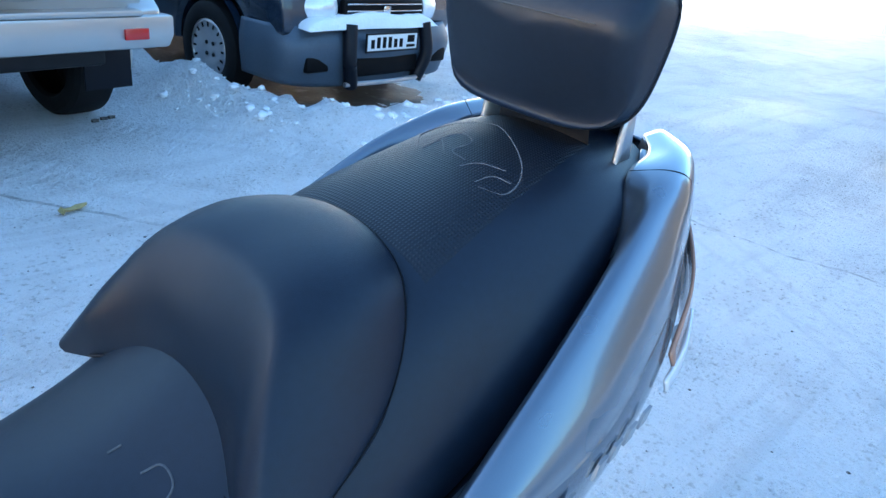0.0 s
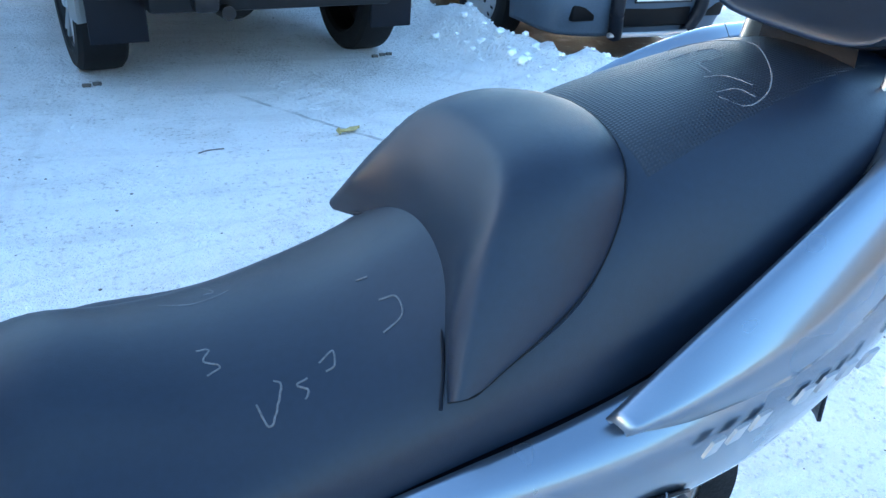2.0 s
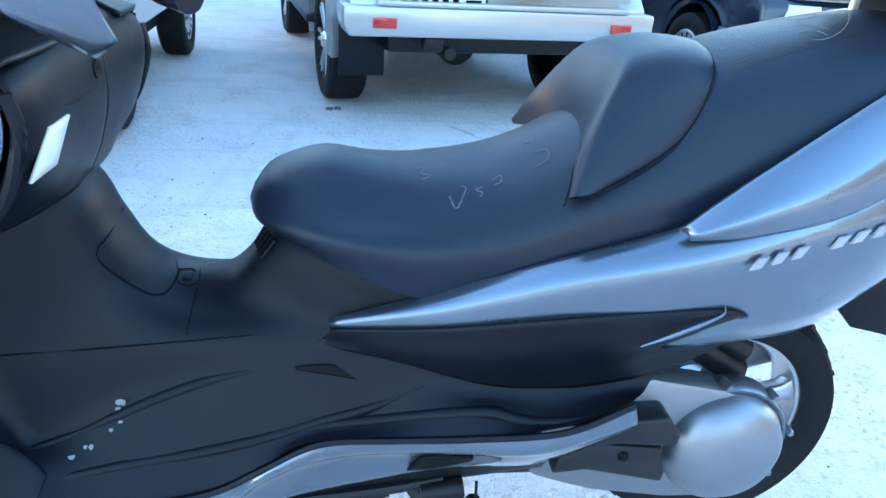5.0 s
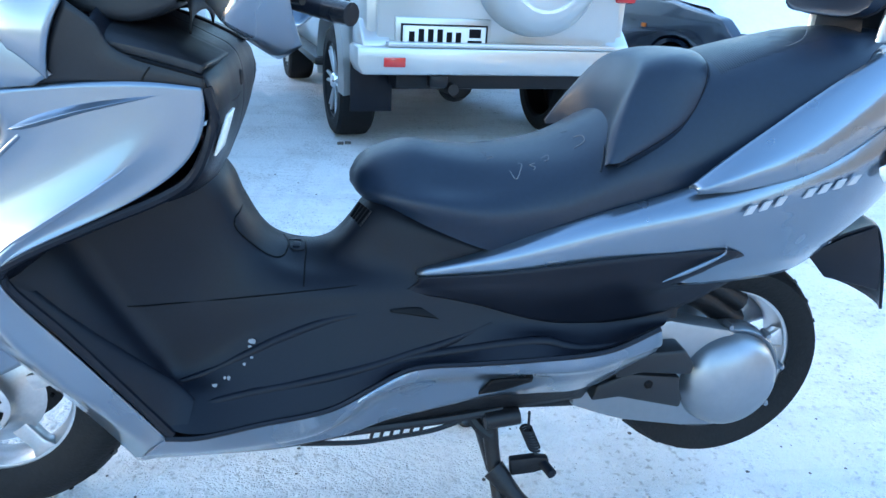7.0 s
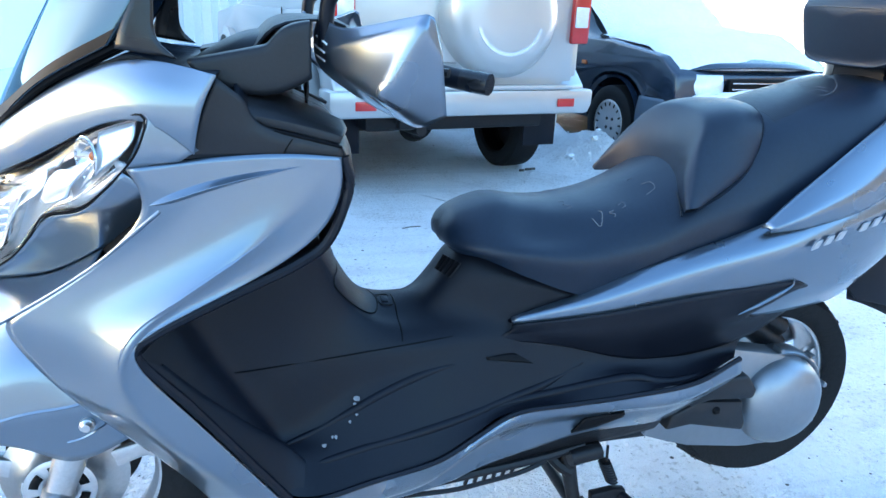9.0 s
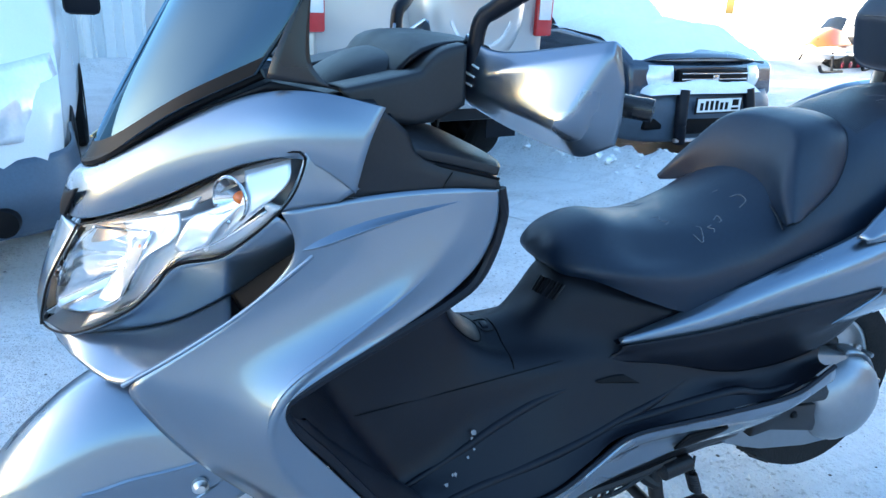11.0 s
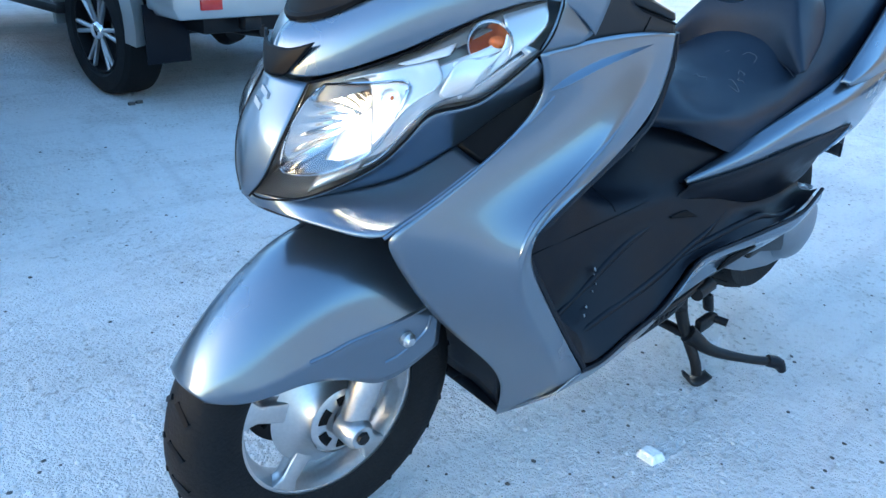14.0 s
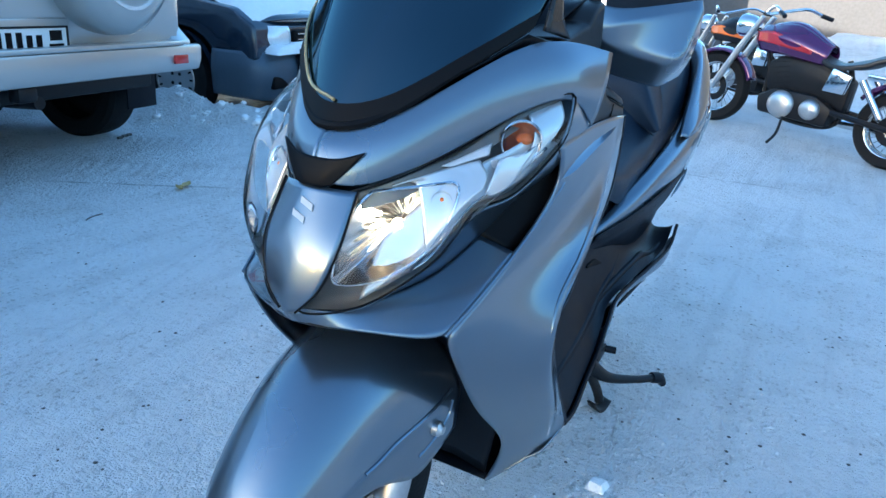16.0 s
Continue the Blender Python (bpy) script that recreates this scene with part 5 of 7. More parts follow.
part("mirror_stem", tube([(-0.294, -0.176, 1.1), (-0.289, -0.183, 1.165), (-0.273, -0.195, 1.185), (-0.236, -0.239, 1.215), (-0.182, -0.306, 1.228)], [0.012, 0.012, 0.014, 0.01, 0.009], 10, 26), PLASTIC, scooter, "black mirror stem", mirror=True)


# wheels
def wheel(name, c, R, half, rim_r, label, spokes=5):
    e = thing(name, Matrix.Translation(c), "", "")
    e.parent = scooter
    prof = [(rim_r - 0.008, -half * 0.72), (rim_r + 0.012, -half * 0.9), (rim_r + 0.045, -half * 1.0), (R - 0.03, -half * 0.95), (R - 0.010, -half * 0.7), (R, -half * 0.3), (R, half * 0.3), (R - 0.010, half * 0.7), (R - 0.03, half * 0.95), (rim_r + 0.045, half), (rim_r + 0.012, half * 0.9), (rim_r - 0.008, half * 0.72)]
    bm = lathe(prof, (0, 0, 0), 'y', 72)
    part("tyre", bm, RUBBER, e, label, angle=60)
    for k in range(26):
        a = 2 * math.pi * k / 26
        for s in (-1, 1):
            g = box((0, 0, 0), (0.009, half * 0.70, 0.010), Matrix.Rotation(radians(35 * s), 4, 'Z') @ Matrix.Identity(4))
            part("tread_groove", moved(g, Matrix.Rotation(-a, 4, 'Y') @ Matrix.Translation((0, s * half * 0.42, R - 0.007)) @ Matrix.Rotation(radians(-18 * s), 4, 'X')), INK, e, smooth=False)
    bm = lathe([(rim_r, -half * 0.74), (rim_r + 0.006, -half * 0.78), (rim_r + 0.004, -half * 0.66), (rim_r - 0.012, -half * 0.6), (rim_r - 0.022, -half * 0.2), (rim_r - 0.022, half * 0.2), (rim_r - 0.012, half * 0.6), (rim_r + 0.004, half * 0.66), (rim_r, half * 0.74)], (0, 0, 0), 'y', 64)
    part("rim", bm, ALLOY, e, "silver alloy rim", thick=0.004)
    for k in range(spokes):
        a = 2 * math.pi * k / spokes + 0.3
        b = slab([(0.035, -0.030), (0.085, -0.020), (rim_r - 0.035, -0.017), (rim_r - 0.012, -0.030), (rim_r - 0.012, 0.030), (rim_r - 0.035, 0.017), (0.085, 0.020), (0.035, 0.030)], -0.038, -0.008, 'y', 0.005)
        part("spoke", moved(b, Matrix.Rotation(-a, 4, 'Y')), ALLOY, e)
    part("hub", lathe([(0.001, -0.055), (0.03, -0.055), (0.045, -0.045), (0.055, -0.02), (0.055, 0.045), (0.03, 0.055), (0.001, 0.055)], (0, 0, 0), 'y', 32), ALLOY, e)
    return e


FA = V(-0.787, 0, 0.283)
fw = wheel("front_wheel", FA, 0.279, 0.058, 0.182, "worn black front tyre with grooved tread")
wheel("rear_wheel", (0.770, 0, 0.326), 0.253, 0.070, 0.186, "black rear tyre dusted with snow")
for s in (1,):
    disc = lathe([(0.085, 0.0), (0.128, 0.0), (0.128, 0.004), (0.085, 0.004)], (0, 0.062 * s, 0), 'y', 48, True)
    part("brake_disc", disc, STEEL, fw, "drilled steel brake disc")
    for k in range(20):
        a = 2 * math.pi * k / 20
        part("disc_hole", moved(lathe([(0.0005, -0.004), (0.005, -0.004), (0.005, 0.008), (0.0005, 0.008)], (0, 0, 0), 'y', 8), Matrix.Translation((0.107 * math.cos(a), 0.062 * s, 0.107 * math.sin(a)))), INK, fw)
part("hub_bell", lathe([(0.115, -0.026), (0.098, -0.036), (0.078, -0.052), (0.068, -0.066), (0.066, -0.074)], (0, 0, 0), 'y', 40), ALLOY, fw, "cast alloy hub")
part("hub_cover", lathe([(0.018, -0.070), (0.030, -0.076), (0.056, -0.076), (0.064, -0.072), (0.066, -0.060)], (0, 0, 0), 'y', 40), ALLOY, fw)
for k in range(6):
    a = 2 * math.pi * k / 6 + 0.2
    b = lathe([(0.037, -0.0770), (0.053, -0.0770)], (0, 0, 0), 'y', 10, arc=(a, a + 0.62))
    part("hub_slot", b, INK, fw, thick=0.003)
part("axle_sleeve", lathe([(0.0, -0.13), (0.015, -0.13), (0.017, -0.075), (0.0, -0.07)], (0, 0, 0), 'y', 16), ALLOY_GREY, fw)
part("fork_leg", tube([(-0.782, -0.095, 0.268), (-0.78, -0.097, 0.3), (-0.725, -0.096, 0.44), (-0.695, -0.095, 0.515)], [0.022, 0.029, 0.029, 0.026], 14, 20), ALLOY, scooter, "silver fork leg", mirror=True)
part("fork_boss", lathe([(0.0, -0.134), (0.020, -0.134), (0.027, -0.126), (0.029, -0.085)], (-0.787, 0, 0.283), 'y', 24), ALLOY, scooter, mirror=True)
part("axle_nut", lathe([(0.0, -0.140), (0.011, -0.140), (0.013, -0.132), (0.017, -0.130), (0.017, -0.115), (0.0, -0.115)], (-0.787, 0, 0.283), 'y', 8), STEEL, scooter)
# front mudguard
m_c = [(-1.037, 0, 0.424), (-1.024, 0, 0.455), (-0.98, 0, 0.513), (-0.912, 0, 0.573), (-0.838, 0, 0.620), (-0.74, 0, 0.643), (-0.62, 0, 0.61)]
m_i = [(-1.035, -0.025, 0.425), (-1.018, -0.036, 0.452), (-0.972, -0.046, 0.505), (-0.905, -0.053, 0.562), (-0.833, -0.060, 0.606), (-0.74, -0.065, 0.627), (-0.63, -0.066, 0.595)]
m_s = [(-1.030, -0.045, 0.423), (-1.000, -0.066, 0.448), (-0.950, -0.082, 0.482), (-0.89, -0.094, 0.520), (-0.82, -0.104, 0.550), (-0.73, -0.112, 0.565), (-0.632, -0.12, 0.55)]
m_k = [(-1.022, -0.058, 0.418), (-0.985, -0.088, 0.425), (-0.929, -0.108, 0.440), (-0.864, -0.120, 0.462), (-0.793, -0.129, 0.472), (-0.723, -0.141, 0.488), (-0.638, -0.147, 0.500)]
m_l = [(-1.018, -0.055, 0.412), (-0.985, -0.085, 0.408), (-0.935, -0.105, 0.415), (-0.880, -0.115, 0.428), (-0.80, -0.120, 0.405), (-0.742, -0.130, 0.363), (-0.641, -0.144, 0.425)]
mudguard = sheet("front_mudguard", [m_l, m_k, m_s, m_i, m_c, flip(m_i), flip(m_s), flip(m_k), flip(m_l)], PAINT, scooter, "silver-blue front mudguard",
                 [(r, k, r, k + 1, 0.35) for r in (2, 6) for k in range(6)] + [(r, k, r, k + 1, 0.5) for r in (1, 7) for k in range(1, 6)], thick=0.004)
part("mudguard_bolt", lathe([(0.0, -0.157), (0.007, -0.157), (0.010, -0.152), (0.013, -0.150), (0.013, -0.135)], (-0.708, 0, 0.458), 'y', 12), ALLOY, scooter, mirror=True)
laid("mudguard_crease", [(-0.877, -0.125, 0.464), (-0.847, -0.127, 0.469), (-0.805, -0.130, 0.480), (-0.737, -0.140, 0.492), (-0.66, -0.145, 0.510)], mudguard, 0.0035, PAINT, mudguard, 0.0, 20)
laid("bolt_frame", [(-0.745, -0.135, 0.420), (-0.715, -0.142, 0.430), (-0.672, -0.147, 0.460), (-0.662, -0.147, 0.490)], mudguard, 0.003, PAINT, mudguard, 0.0, 16)

# engine, transmission cover, rear suspension
part("transmission_cover", lathe([(0.0, -0.186), (0.030, -0.185), (0.058, -0.181), (0.085, -0.171), (0.102, -0.155), (0.111, -0.132), (0.115, -0.105), (0.116, -0.08)], (0.750, 0, 0.331), 'y', 48), ALLOY_GREY, scooter, "grey cast transmission cover")
part("transmission_case", slab([(0.404, 0.276), (0.471, 0.251), (0.525, 0.234), (0.667, 0.212), (0.783, 0.211), (0.862, 0.277), (0.858, 0.365), (0.807, 0.423), (0.729, 0.452), (0.598, 0.477), (0.560, 0.475), (0.545, 0.41), (0.42, 0.42)], -0.135, -0.075, "y", 0.010), ALLOY_GREY, scooter, "grey cast transmission case")

part("cover_rim", lathe([(0.113, -0.128), (0.119, -0.130), (0.123, -0.124), (0.124, -0.090)], (0.750, 0, 0.331), 'y', 48, arc=(-0.9, 2.5)), ALLOY_GREY, scooter, "raised rim of the cover", thick=0.003)
for a in (0.2, 0.95, 1.7, -0.55):
    part("cover_bolt", lathe([(0.0, -0.137), (0.005, -0.137), (0.007, -0.133), (0.007, -0.110)], (0.750 + 0.128 * math.cos(a), 0, 0.331 + 0.128 * math.sin(a)), 'y', 8), ALLOY_GREY, scooter)
part("air_duct", slab([(0.47, 0.428), (0.525, 0.432), (0.612, 0.436), (0.640, 0.398), (0.634, 0.376), (0.527, 0.384), (0.47, 0.372)], -0.186, -0.12, 'y', 0.008), DASH, scooter, "dark grey air duct on the case")
part("duct_cover", slab([(0.44, 0.352), (0.503, 0.378), (0.618, 0.366), (0.621, 0.338), (0.632, 0.312), (0.629, 0.290), (0.490, 0.322), (0.43, 0.315)], -0.176, -0.11, 'y', 0.006), DASH, scooter, "dark grey lower cover with a bolt")
part("duct_bolt", lathe([(0.0, -0.190), (0.006, -0.190), (0.01, -0.186), (0.01, -0.177)], (0.549, 0.008, 0.352), 'y', 10), INK, scooter)
part("engine_block", slab([(0.05, 0.30), (0.20, 0.26), (0.45, 0.26), (0.62, 0.30), (0.62, 0.52), (0.30, 0.56), (0.05, 0.50)], -0.12, 0.12, 'y', 0.015), STEEL, scooter, "dark engine block")
part("lower_case", slab([(0.36, 0.33), (0.42, 0.275), (0.55, 0.235), (0.62, 0.225), (0.66, 0.255), (0.60, 0.32)], -0.13, -0.07, 'y', 0.008), ALLOY_GREY, scooter)
part("swing_arm", tube([(0.507, -0.059, 0.5), (0.666, -0.041, 0.5), (0.806, -0.029, 0.42)], 0.028, 10, 14), STEEL, scooter)
part("shock", tube([(0.606, -0.044, 0.58), (0.806, -0.034, 0.47)], 0.024, 12), STEEL, scooter, "dark rear shock absorber", mirror=True)
part("exhaust", tube([(0.459, 0.112, 0.3), (0.66, 0.121, 0.32), (0.96, 0.106, 0.42)], [0.03, 0.06, 0.06], 16, 14), ALLOY_GREY, scooter, "grey exhaust silencer")
part("inner_fender", lathe([(0.305, -0.07), (0.312, 0), (0.305, 0.07)], (0.748, 0, 0.322), 'y', 24, arc=(1.4, 2.9)), PLASTIC, scooter, thick=0.004)

# centre stand
part("stand_leg", tube([(0.231, -0.10, 0.285), (0.243, -0.125, 0.17), (0.258, -0.180, 0.06), (0.262, -0.192, 0.022)], [0.019, 0.017, 0.015, 0.014], 12, 18), STEEL, scooter, "black centre stand leg", mirror=True)
part("stand_foot", loft([[(0.225, -0.190, 0.030), (0.220, -0.203, 0.014), (0.245, -0.215, 0.004), (0.300, -0.220, 0.010)], [(0.232, -0.165, 0.030), (0.238, -0.172, 0.012), (0.262, -0.180, 0.004), (0.310, -0.190, 0.012)]], 14, 4), STEEL, scooter, thick=0.006, mirror=True)
part("stand_brace", tube([(0.178, -0.068, 0.27), (0.21, -0.106, 0.22), (0.241, -0.124, 0.2)], 0.014, 8, 10), STEEL, scooter, mirror=True)
part("stand_cross_bar", tube([(0.244, -0.14, 0.13), (0.244, 0.14, 0.13)], 0.014, 10), STEEL, scooter)
part("stand_lever", tube([(0.244, -0.150, 0.135), (0.295, -0.200, 0.090), (0.365, -0.270, 0.074), (0.422, -0.318, 0.070)], [0.026, 0.016, 0.012, 0.012], 10, 20), STEEL, scooter, "long black stand lever")
part("lever_pad", tube([(0.408, -0.306, 0.072), (0.430, -0.326, 0.066), (0.441, -0.338, 0.044)], [0.017, 0.018, 0.011], 10, 8), PLASTIC, scooter)
part("stand_pivot", tube([(0.213, -0.161, 0.268), (0.285, -0.156, 0.275)], 0.019, 12), STEEL, scooter)
coil = [(0.307 + 0.012 * math.cos(a) + 0.0005 * a, -0.147 + 0.012 * math.sin(a), 0.235 - 0.0011 * a) for a in [k * 0.5 for k in range(100)]]
part("stand_spring", tube(coil, 0.003, 5, 240, False), STEEL, scooter, "coil spring of the stand")
part("spring_hook", tube([(0.311, -0.146, 0.275), (0.313, -0.146, 0.235)], 0.003, 6), STEEL, scooter)
part("side_peg", slab([(0.275, 0.165), (0.33, 0.17), (0.36, 0.165), (0.365, 0.14), (0.33, 0.13), (0.28, 0.125)], -0.165, -0.145, 'y', 0.004), STEEL, scooter)
part("peg_rubber", tube([(0.348, -0.154, 0.152), (0.360, -0.195, 0.150)], 0.011, 10), PLASTIC, scooter)

# faint chalk strokes on the seat, pressed flat onto its skin
for line in (
    [(0.160, 0.049, 0.7916), (0.189, 0.039, 0.7931), (0.214, 0.042, 0.7957), (0.231, 0.051, 0.7982)], [(0.205, 0.078, 0.7941), (0.217, 0.056, 0.7961), (0.206, 0.055, 0.7947)],
    [(0.188, -0.038, 0.7931), (0.200, -0.040, 0.7942), (0.193, -0.052, 0.7934), (0.207, -0.063, 0.7947), (0.194, -0.070, 0.7931)], [(0.228, -0.117, 0.7960), (0.234, -0.143, 0.7928), (0.253, -0.106, 0.8006), (0.248, -0.097, 0.7999)],
    [(0.277, -0.106, 0.8051), (0.266, -0.110, 0.8028), (0.274, -0.119, 0.8040), (0.269, -0.128, 0.8021)], [(0.365, -0.055, 0.8321), (0.381, -0.062, 0.8375), (0.378, -0.085, 0.8340), (0.355, -0.093, 0.8254)],
    [(0.291, -0.095, 0.8088), (0.306, -0.087, 0.8129), (0.303, -0.104, 0.8110), (0.294, -0.107, 0.8087)], [(0.354, -0.017, 0.8300), (0.366, -0.020, 0.8340)],
    [(0.750, 0.060, 1.0296), (0.808, 0.104, 1.0332), (0.853, 0.045, 1.0555), (0.826, -0.018, 1.0538), (0.790, -0.066, 1.0411), (0.760, -0.085, 1.0288), (0.740, -0.084, 1.0224), (0.730, -0.059, 1.0220)],
    [(0.790, 0.054, 1.0425), (0.807, 0.044, 1.0480), (0.795, 0.016, 1.0463), (0.767, 0.019, 1.0371), (0.759, -0.009, 1.0344)], [(0.746, -0.015, 1.0288), (0.764, -0.027, 1.0359), (0.772, -0.059, 1.0372)],
    [(0.734, -0.050, 1.0239), (0.754, -0.056, 1.0314), (0.760, -0.078, 1.0304)], [(0.753, 0.053, 1.0312), (0.780, 0.053, 1.0399), (0.761, 0.027, 1.0350)],
):
    laid("chalk_mark", line, seat, 0.0011, CHALK, seat, 0.0002)


# ---- the yard ----
BANK = ((1.9, 5.2, 0.20), (2.34, 4.05, 0.23), (2.46, 3.6, 0.23), (2.60, 3.2, 0.19), (3.0, 2.98, 0.13), (3.5, 3.02, 0.10), (4.2, 3.15, 0.06), (4.9, 3.3, 0.02))


def yard_height(x, y):
    """Gentle unevenness, a bank of ploughed snow by the dark blue car, and banks along the fence."""
    z = 0.012 * noise.noise((x * 0.7, y * 0.7, 0.3)) * min(1, max(0, (math.hypot(x, y) - 1.2) / 1.5))
    if 1.0 < x < 5.6 and 2.0 < y < 7.5:
        near, height = 9.0, 0.0
        for (ax, ay, ah), (bx, by, bh) in zip(BANK, BANK[1:]):
            k = max(0.0, min(1.0, ((x - ax) * (bx - ax) + (y - ay) * (by - ay)) / ((bx - ax) ** 2 + (by - ay) ** 2)))
            gap = math.hypot(x - ax - k * (bx - ax), y - ay - k * (by - ay))
            if gap < near:
                near, height = gap, ah + k * (bh - ah)
        u, v = -(x - 3.571) * 0.9934 - (y - 3.50) * 0.115, (x - 3.571) * 0.115 - (y - 3.50) * 0.9934
        inside = abs(u) < 0.95 and v < 0.25
        z += height * math.exp(-(near / (0.20 if inside or v < 0 else 0.38)) ** 2) * (1 + 0.5 * noise.noise((x * 2.3, y * 2.3, 5)) + 0.4 * noise.noise((x * 6.1, y * 6.1, 2)))
        if inside:
            z = min(z, -0.015 + 0.02 * noise.noise((x * 3, y * 3, 1)))
    z += 0.19 * math.exp(-((x - 6.6) ** 2 + (y - 0.9) ** 2) / 3.6)      # low mound under the motorcycles
    f = (y - (9.33 + 0.173 * x))
    z += 0.35 * math.exp(-(f / 0.5) ** 2) * (0.8 + 0.5 * noise.noise((x * 1.1, y * 1.1, 2)))
    return z


def ground():
    def axis(lo, hi, dense_lo, dense_hi, step):
        out, v = [], dense_lo
        while v <= dense_hi:
            out.append(v)
            v += step
        v, s = dense_hi, step
        while v < hi:
            s *= 1.35
            v += s
            out.append(v)
        v, s = dense_lo, step
        while v > lo:
            s *= 1.35
            v -= s
            out.insert(0, v)
        return out
    xs, ys = axis(-900, 900, -2.5, 8, 0.07), axis(-900, 900, -2, 10.5, 0.07)
    bm = bmesh.new()
    grid(bm, [[V(x, y, yard_height(x, y)) for y in ys] for x in xs])
    ob = part("ground", bm, GROUND, None, smooth=True, angle=180)
    return tagged(ob, "trampled hard-packed snow with grit and tyre tracks", "snow ground", kind="structure")


ground()


def car_wheel(parent, c, R, width, style, outward):
    e = thing("wheel", Matrix.Translation(c), "", "")
    e.parent = parent
    h = width / 2
    rim = R * 0.66 if style == "alloy" else R * 0.62
    part("tyre", lathe([(rim, -h * 0.85), (rim + 0.02, -h), (R - 0.03, -h), (R - 0.005, -h * 0.82), (R, -h * 0.5), (R, h * 0.5), (R - 0.005, h * 0.82), (R - 0.03, h), (rim + 0.02, h), (rim, h * 0.85)], (0, 0, 0), 'x', 56), RUBBER, e, "black winter tyre")
    s = outward
    part("rim", lathe([(rim + 0.004, h * 0.86 * s), (rim - 0.012, h * 0.9 * s), (rim - 0.02, h * 0.3 * s), (0.05, 0.2 * h * s)], (0, 0, 0), 'x', 48), STEEL if style == "alloy" else ALLOY, e, thick=0.004)
    if style == "alloy":
        for k in range(6):
            for d in (-0.13, 0.13):
                a = 2 * math.pi * k / 6
                p0 = V(h * 0.72 * s, math.cos(a + d * 0.8) * 0.05, math.sin(a + d * 0.8) * 0.05)
                p1 = V(h * 0.82 * s, math.cos(a + d) * (rim - 0.012), math.sin(a + d) * (rim - 0.012))
                part("spoke", tube([p0, p1], 0.014, 6), ALLOY, e)
        part("hub_cap", lathe([(0.0, h * 1.0 * s), (0.04, h * 0.98 * s), (0.055, h * 0.85 * s), (0.06, h * 0.6 * s)], (0, 0, 0), 'x', 24), CHROME, e)
    else:
        part("cover", lathe([(0.0, h * 0.72 * s), (rim * 0.45, h * 0.74 * s), (rim * 0.7, h * 0.86 * s), (rim * 0.98, h * 0.8 * s)], (0, 0, 0), 'x', 40), ALLOY, e, "grey steel wheel cover with slots")
        for k in range(16):
            a = 2 * math.pi * k / 16
            part("slot", moved(box((0, 0, 0), (0.006, 0.016, 0.034), None, 0.003), Matrix.Translation((h * 0.87 * s, math.cos(a) * rim * 0.82, math.sin(a) * rim * 0.82)) @ Matrix.Rotation(a - math.pi / 2, 4, 'X')), INK, e)
        for k in range(4):
            a = 2 * math.pi * (k + 0.5) / 4
            part("wheel_nut", lathe([(0.0, h * 0.80 * s), (0.014, h * 0.79 * s), (0.016, h * 0.7 * s)], (0, math.cos(a) * 0.055, math.sin(a) * 0.055), 'x', 8), STEEL, e)
    return e


def number_plate(parent, m):
    p = part("number_plate", moved(box((0, 0, 0), (0.52, 0.006, 0.112), None, 0.002), m), PLATE, parent, "white number plate")
    part("plate_frame", moved(join(box((0, -0.001, 0.06), (0.54, 0.012, 0.01)), box((0, -0.001, -0.06), (0.54, 0.012, 0.012)), box((0.265, -0.001, 0), (0.01, 0.012, 0.13)), box((-0.265, -0.001, 0), (0.01, 0.012, 0.13))), m), STEEL, parent)
    for k in range(6):
        h = 0.075 if 0 < k < 4 else 0.06
        part("plate_bar", moved(box((-0.205 + 0.058 * k, -0.004, -0.008 + (h - 0.06) / 2), (0.034, 0.003, h)), m), INK, p, smooth=False)
    part("plate_bar", moved(box((0.19, -0.004, 0.018), (0.075, 0.003, 0.05)), m), INK, p, smooth=False)
    part("plate_bar", moved(box((0.19, -0.004, -0.032), (0.09, 0.003, 0.018)), m), INK, p, smooth=False)
    return p


# silver off-roader, seen from behind; local x to its right, y ahead
jeep = thing("off_road_car", pose(0.931, 3.03, 0, 0, 0, 10.5), "silver off-road car with a hard-covered spare wheel, parked on snow", "car")
part("body", slab([(0.03, 0.60), (0.03, 1.12), (0.5, 1.14), (3.2, 1.16), (4.35, 1.08), (4.45, 0.9), (4.45, 0.5), (3.95, 0.5), (3.93, 0.75), (3.7, 0.90), (3.4, 0.90), (3.15, 0.75), (3.1, 0.48), (1.27, 0.48), (1.24, 0.72), (1.00, 0.90), (0.64, 0.90), (0.40, 0.74), (0.36, 0.6)], -0.86, 0.86, 'x', 0.03), JEEP_PAINT, jeep, "silver painted body")
part("cabin", loft([[(-0.84, 0.06, 1.12), (-0.74, 0.13, 1.85), (0, 0.15, 1.9), (0.74, 0.13, 1.85), (0.84, 0.06, 1.12)], [(-0.84, 1.5, 1.14), (-0.72, 1.5, 1.9), (0, 1.5, 1.95), (0.72, 1.5, 1.9), (0.84, 1.5, 1.14)], [(-0.84, 2.6, 1.15), (-0.70, 2.55, 1.85), (0, 2.5, 1.9), (0.70, 2.55, 1.85), (0.84, 2.6, 1.15)], [(-0.84, 3.3, 1.14), (-0.72, 3.25, 1.18), (0, 3.2, 1.2), (0.72, 3.25, 1.18), (0.84, 3.3, 1.14)]], 30, 20), JEEP_PAINT, jeep)
part("tailgate", slab([(-0.80, 0.70), (0.80, 0.70), (0.80, 1.12), (0.74, 1.82), (-0.74, 1.82), (-0.80, 1.12)], -0.0, 0.06, 'y', 0.02), JEEP_PAINT, jeep, "silver tailgate")
